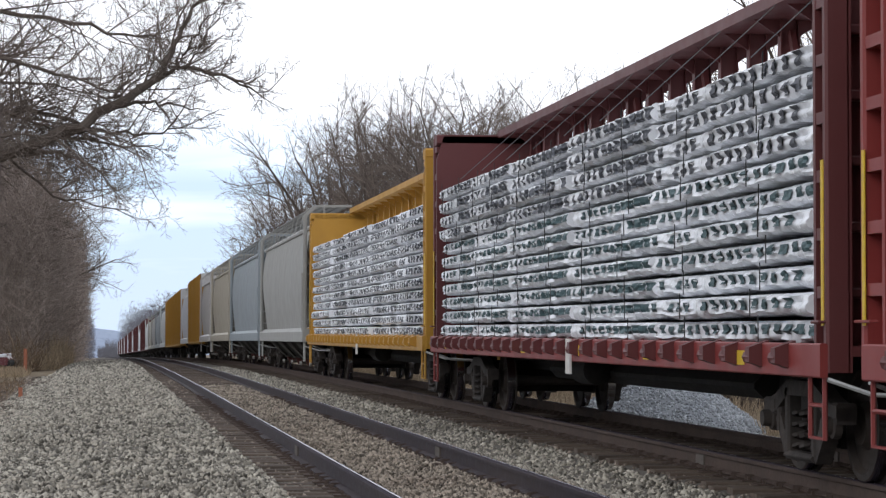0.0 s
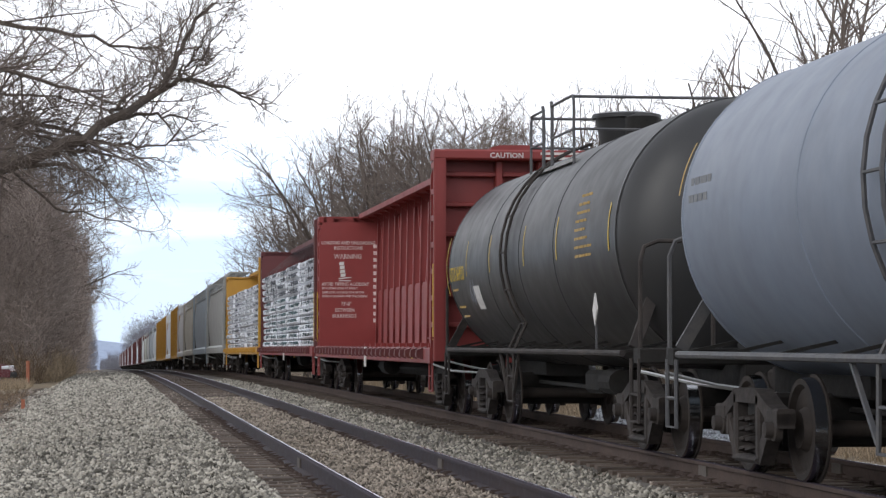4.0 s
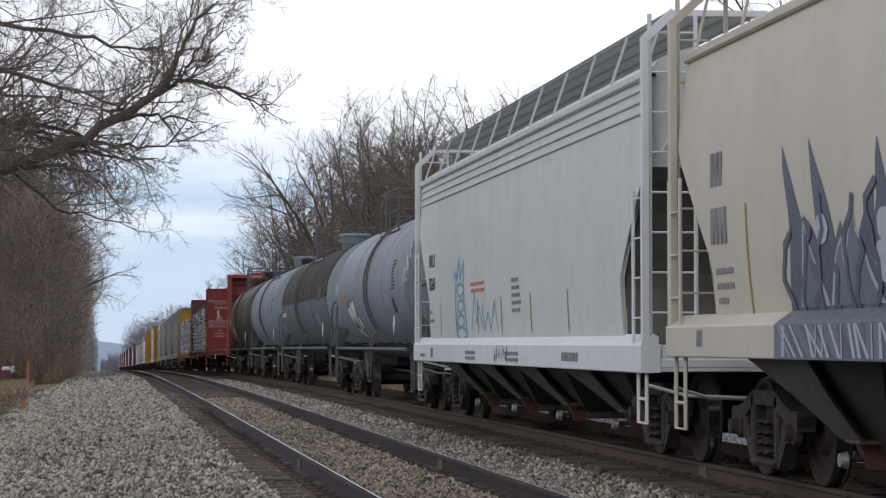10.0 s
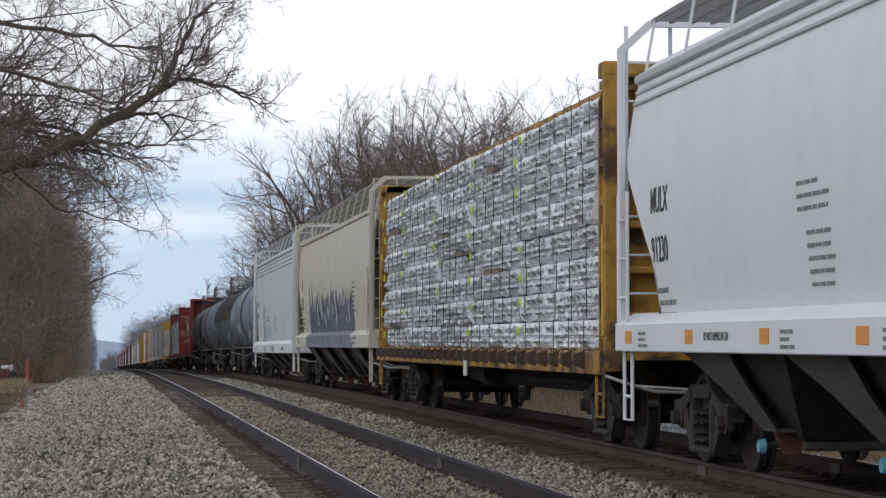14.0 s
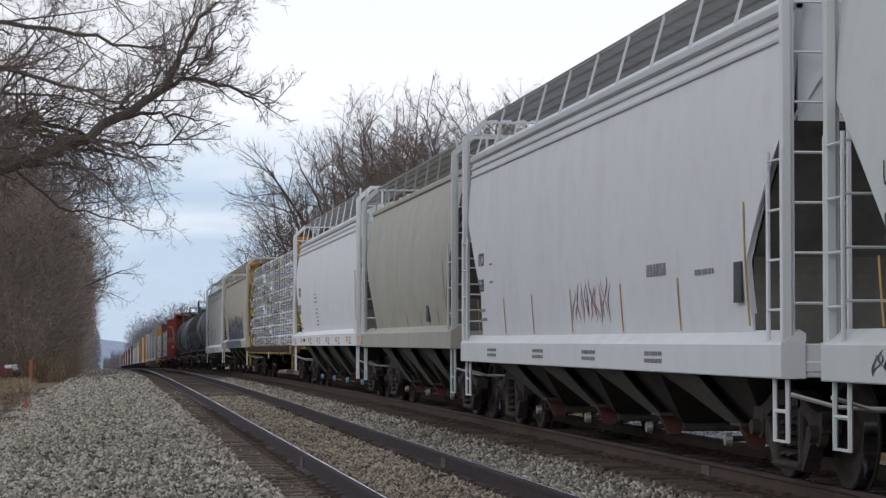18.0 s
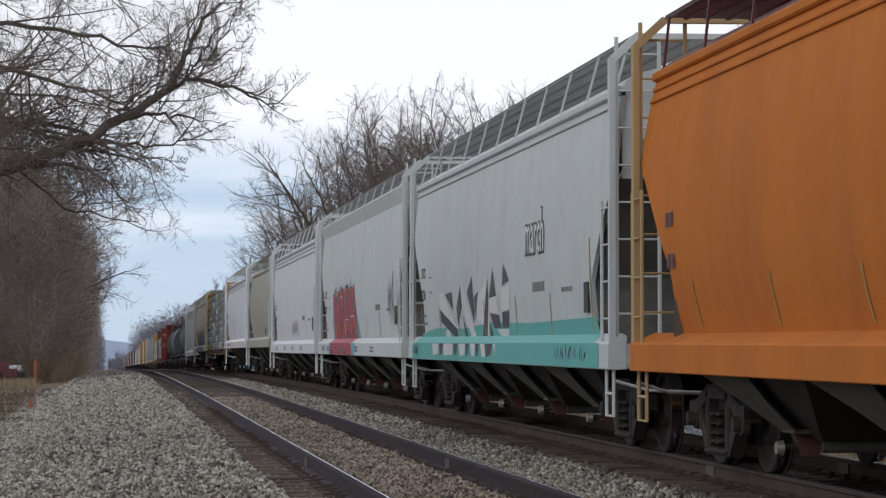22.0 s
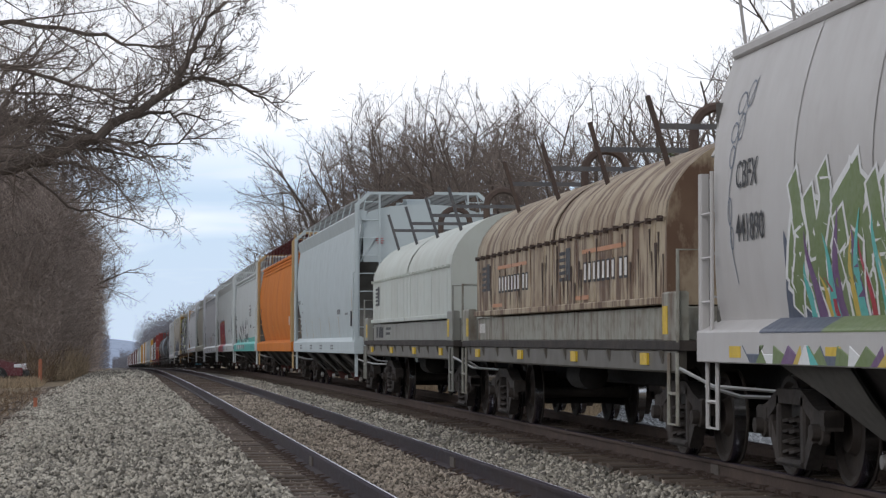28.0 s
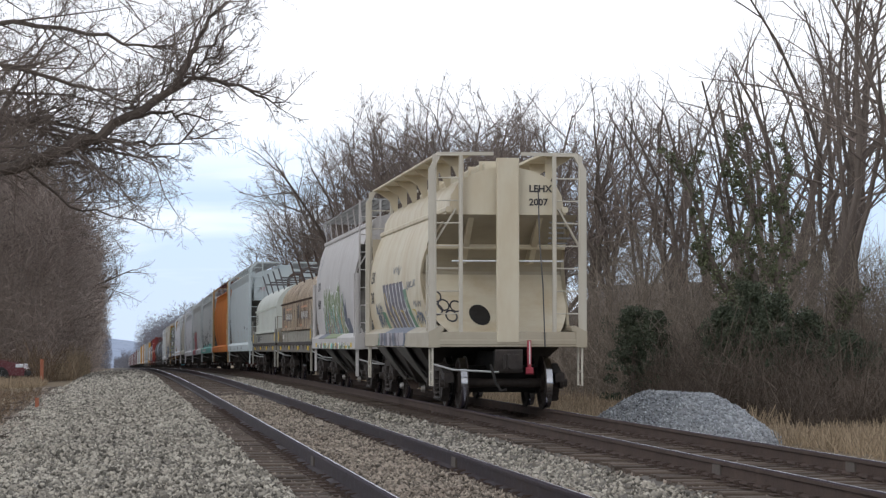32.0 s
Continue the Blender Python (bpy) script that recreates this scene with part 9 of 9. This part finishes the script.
# 18, 19 coil cars
c, sd, hl = coil_car(span(17), "green_coil", "coil_body", "pale green-grey coil car with two arched hoods", 1)
place("coil_green", 17, c)
mark_bars(c, hl - 1.5, 1.95, 0.75, 0.40, sd, M["ink"])
bars([(hl - 1.5, hl - 1.8, 1.39, 0.22), (hl - 1.95, hl - 2.8, 1.39, 0.22), (hl - 3.3, hl - 4.2, 1.46, 0.05), (hl - 3.3, hl - 4.0, 1.36, 0.05)], c, M["ink"], lambda z: 1.34)
c, sd, hl = coil_car(span(18), "rusty_coil", "rusty_body", "rust-streaked cream coil car with two arched hoods", 2)
place("coil_rusty", 18, c)
for yy in (hl - 1.5, -0.5):
    mark_bars(c, yy, 1.95, 0.75, 0.40, sd, M["ink"])
    sprayed("stripe", [[(yy - 1.5, 2.24), (yy - 4.0, 2.24), (yy - 4.0, 2.29), (yy - 1.5, 2.29)]], SPRAY["orange"], c, sd, 0.02, "faded orange stripe")
    sprayed("stripe", [[(yy - 1.0, 1.70), (yy - 1.9, 1.70), (yy - 1.9, 1.75), (yy - 1.0, 1.75)]], SPRAY["orange"], c, sd, 0.02, "faded orange stripe")
    for k in range(9):
        u0 = yy - 1.6 - k * 0.27 - (0.15 if k > 6 else 0)
        sprayed("emblem", [[(u0, 1.90), (u0 - 0.19, 1.90), (u0 - 0.19, 2.14), (u0, 2.14)]], M["ink"], c, sd, 0.018, "dark edge of a painted block")
        sprayed("emblem", [[(u0 - 0.03, 1.93), (u0 - 0.15, 1.93), (u0 - 0.15, 2.12), (u0 - 0.03, 2.12)]], M["white_ink"], c, sd, 0.026, "white painted block")
stencil_block(c, lambda z: 1.34, hl - 1.1, 1.40, 1, 0.9, M["white_ink"], 0.14, 0.2, 3)
rr = random.Random(12)
streaks = []
for k in range(46):
    y = rr.uniform(-hl + 1.0, hl - 1.0)
    z = rr.uniform(1.9, 2.42)
    streaks.append([(y, z), (y - rr.uniform(0.03, 0.14), z), (y - 0.05, z - rr.uniform(0.2, 0.7)), (y - 0.02, z - 0.15)])
sprayed("rust_streak", streaks, M["rail"], c, sd, 0.019, "brown rust runs")

# 20 dusty white two-bay hopper
c, sd, hl = hopper(span(19), "lilac", "dusty white two-bay covered hopper with green graffiti", "lilac", ribs=0, bulge=0.24, half=1.46, post_top=2.75, bays=2, eave=3.85, crown=4.15, board=4.45, cut=1.1, notch=(2.35, 0.15), end_top=3.4, front_cut=0.3, tuck=0.05, lift=0.10, hoops=5, outlet_red=False, overhang=2.0)
place("hopper_green_piece", 19, c)
lettering("CBFX", 0.34, hl - 1.15, 2.55, c, M["ink"], sd, 0.014, wide=0.86, bold=0.002)
lettering("441890", 0.34, hl - 1.15, 2.08, c, M["ink"], sd, 0.014, wide=0.92, bold=0.002)
f0 = hl + 0.55
ya, yb = f0 - 3.1, f0 - 10.7
sprayed("graffiti", tongues(26, ya, f0 - 9.6, 1.38, 1.8, 2.5, rg, 0.55, 0.3) + [[(f0 - 7.6, 1.38), (f0 - 7.8, 2.1), (f0 - 8.3, 2.2), (f0 - 8.7, 1.75), (f0 - 9.2, 2.1), (f0 - 9.5, 1.75), (f0 - 10.2, 1.75), (f0 - 10.7, 1.38)]], SPRAY["navy"], c, sd, 0.004, "dark background of a painted piece")
green = [[(3.6, 2.05), (3.45, 1.75), (3.9, 1.4), (4.4, 1.3)], [(4.2, 1.9), (5.2, 2.35), (4.9, 1.6), (5.2, 1.32)], [(5.3, 1.9), (5.9, 2.2), (6.2, 1.7), (5.5, 1.5), (6.3, 1.32)], [(6.6, 2.1), (6.7, 1.6), (7.3, 1.35)], [(6.6, 2.0), (7.6, 2.45), (7.5, 1.9), (7.2, 1.6)], [(7.9, 1.6), (8.6, 1.55), (9.2, 1.3)], [(4.1, 2.2), (4.0, 1.6)], [(5.0, 1.3), (8.6, 1.32)]]
lines = [[(f0 - o, z) for o, z in w_] for w_ in green]
sprayed("graffiti", [p for w_ in lines for p in thick(w_, 0.54, 1.38)], SPRAY["white"], c, sd, 0.013)
sprayed("graffiti", [p for w_ in lines for p in thick(w_, 0.40, 1.38)], SPRAY["olive"], c, sd, 0.024, "olive green letters edged in white")
flow = curls(14, ya - 0.2, f0 - 9.0, 1.30, 1.9, 2.5, rg)
sprayed("graffiti", [p for w_ in flow for p in thick(w_, 0.34, 1.38)], SPRAY["white"], c, sd, 0.030)
sprayed("graffiti", [p for w_ in flow for p in thick(w_, 0.25, 1.38)], SPRAY["olive"], c, sd, 0.034, "olive green letter strokes")
for nm, cnt, wd in (("violet", 7, 0.24), ("teal", 8, 0.20), ("gold", 5, 0.14), ("red", 4, 0.12), ("white", 11, 0.05)):
    sprayed("graffiti", tongues(cnt, ya - 0.5, f0 - 8.4, 1.40, 1.7, 2.3, rg, wd, 0.3), SPRAY[nm], c, sd, 0.044)
shoulder(c, sd, 1.46, hl - 2.2, hl - 4.0, SPRAY["navy"], 1.34)
shoulder(c, sd, 1.46, hl - 4.0, hl - 7.6, SPRAY["olive"], 1.34)
for k, poly in enumerate(bands(hl - 1.9, -hl + 1.2, 1.03, 1.32, 36, rg)):
    sprayed("graffiti", [poly], SPRAY[("navy", "olive", "white", "olive", "violet", "gold", "white", "teal", "olive")[k % 9]], c, sd, 0.020)
sprayed("graffiti", [p for yy, zz, ra, rb in ((0.98, 3.32, 0.13, 0.10), (1.24, 3.38, 0.11, 0.12), (0.92, 3.06, 0.11, 0.09), (1.12, 3.10, 0.10, 0.12), (0.95, 2.84, 0.09, 0.10), (0.93, 2.36, 0.07, 0.12), (0.98, 2.12, 0.06, 0.10)) for p in thick([(hl - yy + ra * math.cos(k * 0.7), zz + rb * math.sin(k * 0.7)) for k in range(10)], 0.018)] + thick([(hl - 1.36, 3.52), (hl - 1.18, 3.2), (hl - 1.02, 2.9), (hl - 0.9, 2.5), (hl - 0.97, 2.0), (hl - 1.08, 1.72)], 0.018), SPRAY["slate"], c, sd, 0.008)
for y in (hl - 1.3, hl - 4.2, hl - 7.2, -hl + 1.0):
    part("reflective_strip", Build().box(-1.545, -1.535, y - 0.28, y + 0.1, 1.07, 1.17), M["strip_yellow"], c)

# 21 cream two-bay hopper at the rear of the train
c, sd, hl = hopper(span(20), "cement", "stained cream two-bay covered hopper at the train's rear", "soiled_shaded_cream", ribs=0, bulge=0.24, half=1.34, bays=2, eave=3.53, crown=4.30, board=4.55, cut=1.75, notch=(2.45, 0.22), end_top=3.45, front_cut=0.15, tuck=0.08, lift=0.17, hoops=6, outlet_red=False, overhang=2.0, post_paint="beige", end_box=True)
place("hopper_cream", 20, c)
lettering("LEHX", 0.34, hl - 0.65, 2.46, c, M["ink"], sd, 0.014, wide=0.82, bold=0.003)
lettering("2007", 0.34, hl - 0.65, 2.02, c, M["ink"], sd, 0.014, wide=0.82, bold=0.003)
f0 = hl + 0.55
ya, yb = f0 - 3.0, f0 - 9.5


def slant(o, w_, z1=2.18, run=1.5):
    return [(f0 - o, z1), (f0 - o - w_, z1 + 0.02), (f0 - o - w_ - run * 0.55, 1.80), (f0 - o - w_ - run, 1.47), (f0 - o - run, 1.47), (f0 - o - run * 0.55, 1.77)]


sprayed("graffiti", [slant(3.4, 3.6, 2.32)], SPRAY["white"], c, sd, 0.004)
sprayed("graffiti", [slant(3.4 + 0.60 * k, 0.47, 2.36, 1.1) for k in range(6)], SPRAY["plum"], c, sd, 0.008, "slanted dark violet-grey bars of painted letters")
sprayed("graffiti", [slant(3.7, 0.07), slant(5.0, 0.09, 1.9, 1.0), slant(6.3, 0.09, 1.8, 0.8)], SPRAY["gold"], c, sd, 0.012)
sprayed("graffiti", [slant(7.0, 0.44, 2.2, 1.2), slant(2.7, 0.5, 1.8, 0.9)], SPRAY["moss"], c, sd, 0.012)
sprayed("graffiti", [slant(8.3, 0.10, 1.8, 0.7)], SPRAY["gold"], c, sd, 0.012)
sprayed("graffiti", scrawl(f0 - 5.2, f0 - 6.6, 2.62, 0.16, 5, rg, 0.018) + scrawl(f0 - 7.4, f0 - 9.0, 2.28, 0.16, 5, rg, 0.018) + scrawl(f0 - 8.6, f0 - 9.9, 1.9, 0.12, 5, rg, 0.014), SPRAY["slate"], c, sd, 0.015, "black scrawled tags")
sprayed("graffiti", scrawl(f0 - 1.9, f0 - 3.3, 1.86, 0.25, 6, rg, 0.04) + scrawl(f0 - 2.1, f0 - 3.5, 1.62, 0.22, 6, rg, 0.05) + scrawl(f0 - 8.6, f0 - 10.2, 1.62, 0.22, 6, rg, 0.05), SPRAY["slate"], c, sd, 0.012, "grey smudged tags")
shoulder(c, sd, 1.34, f0 - 4.6, f0 - 8.4, SPRAY["slate"], 1.41)
for k, poly in enumerate(bands(ya - 0.2, yb + 1.6, 1.11, 1.37, 15, rg)):
    sprayed("graffiti", [poly], SPRAY[("plum", "dusk", "plum", "dusk", "slate")[k % 5] if k else "moss"], c, sd, 0.02)
ye = -hl + 0.11 - 0.01
for txt, z in (("LEHX", 3.86), ("2007", 3.62)):
    end_lettering(txt, 0.17, 0.40, -hl + 0.155, z, c, M["ink"], 0.004)
part("end_marker", Build().cbox(0.32, 0.39, -hl - 0.16, -hl - 0.08, 0.62, 1.22, 0.02).cbox(0.29, 0.42, -hl - 0.18, -hl - 0.06, 0.62, 0.74, 0.02), SPRAY["red"], c, "red and white marker lamp on the coupler")
part("end_marker_strip", Build().box(0.345, 0.368, -hl - 0.166, -hl - 0.160, 0.8, 1.2), M["white_ink"], c)
for k in range(5):
    part("stencil_line", Build().box(0.78, 1.2 - 0.07 * (k % 3), -hl + 0.20 + 0.045 * k, -hl + 0.205 + 0.045 * k, 3.30 - k * 0.09, 3.33 - k * 0.09), M["dim_ink"], c)
part("hand_brake_pipe", Build().tube([(0.55, -hl + 0.05, 3.9), (0.56, -hl - 0.02, 3.0), (0.62, -hl - 0.02, 2.2), (0.66, -hl, 1.1)], 0.012, 5), M["pipe"], c)
part("cross_rail", Build().tube([(-1.0, -hl + 0.05, 2.62), (1.0, -hl + 0.05, 2.62)], 0.016, 5), PAINTS["white"], c)

# ---------------------------------------------------------------- the cars ahead
M["roof_white"] = paint("white_roof_paint", (0.60, 0.60, 0.60))
front = ENDS[0]
AHEAD = [("hopper", 18.5, "dull_grey", "pale grey covered hopper ahead in the train"), ("hopper", 19.2, "dull_blue", "blue-grey covered hopper ahead in the train"), ("hopper", 17.5, "dull_beige", "beige covered hopper ahead in the train"),
         ("hopper", 13.5, "lilac", "short white covered hopper ahead in the train"), ("box", 18.2, "yellow", "mustard yellow high-cube box car with a white roof"), ("hopper", 14.0, "white", "short white covered hopper ahead in the train"),
         ("box", 18.2, "yellow", "mustard yellow high-cube box car with a white roof"), ("box", 21.0, "yellow", "mustard yellow high-cube box car with a white roof"), ("hopper", 18.6, "pale_grey", "off-white covered hopper far ahead"), ("hopper", 18.6, "dull_blue", "blue-grey covered hopper far ahead"),
         ("hopper", 18.6, "dull_grey", "pale grey covered hopper far ahead"), ("hopper", 18.0, "tan", "dull tan covered hopper far ahead"), ("hopper", 18.6, "pale_grey", "off-white covered hopper far ahead"), ("box", 18.2, "maroon", "maroon box car far ahead")]
for k in range(26):
    AHEAD.append(("box", 18.0, "maroon", "maroon box car far ahead") if k % 4 != 1 else ("hopper", 18.0, "white", "off-white covered hopper far ahead"))
for k, (kind, length, pn, lab) in enumerate(AHEAD):
    if kind == "hopper":
        c, sd, hl = hopper(length, pn, lab, near=k < 4, bulge=0.12, ribs=0)
    else:
        c = box_car(length, pn, lab, M["roof_white"] if pn == "yellow" else PAINTS[pn])
    CARS["ahead %d" % k] = (c, front + length / 2)
    front += length


def at_time(y, t):
    yy = y + SPEED * t
    return pose(TRACK_B, yy, fall(yy), math.degrees(slope(yy)))


def motions():
    times = [2.0 * i for i in range(17)]
    for car, y in CARS.values():
        walk(car, [(t, at_time(y, t)) for t in times])
    for ob, key, spot_on in LOADS:
        y = CARS[key][1]
        walk(ob, [(t, at_time(y, t) @ Matrix.Translation(spot_on)) for t in times])
    turn = SPEED / 0.4575
    beat = [i / 15 for i in range(481)]
    for ax, wy in ROLLING:
        walk(ax, [(t, Matrix.Translation((0, wy, 0.4575)) @ Matrix.Rotation(-turn * t, 4, "X")) for t in beat])


motions()
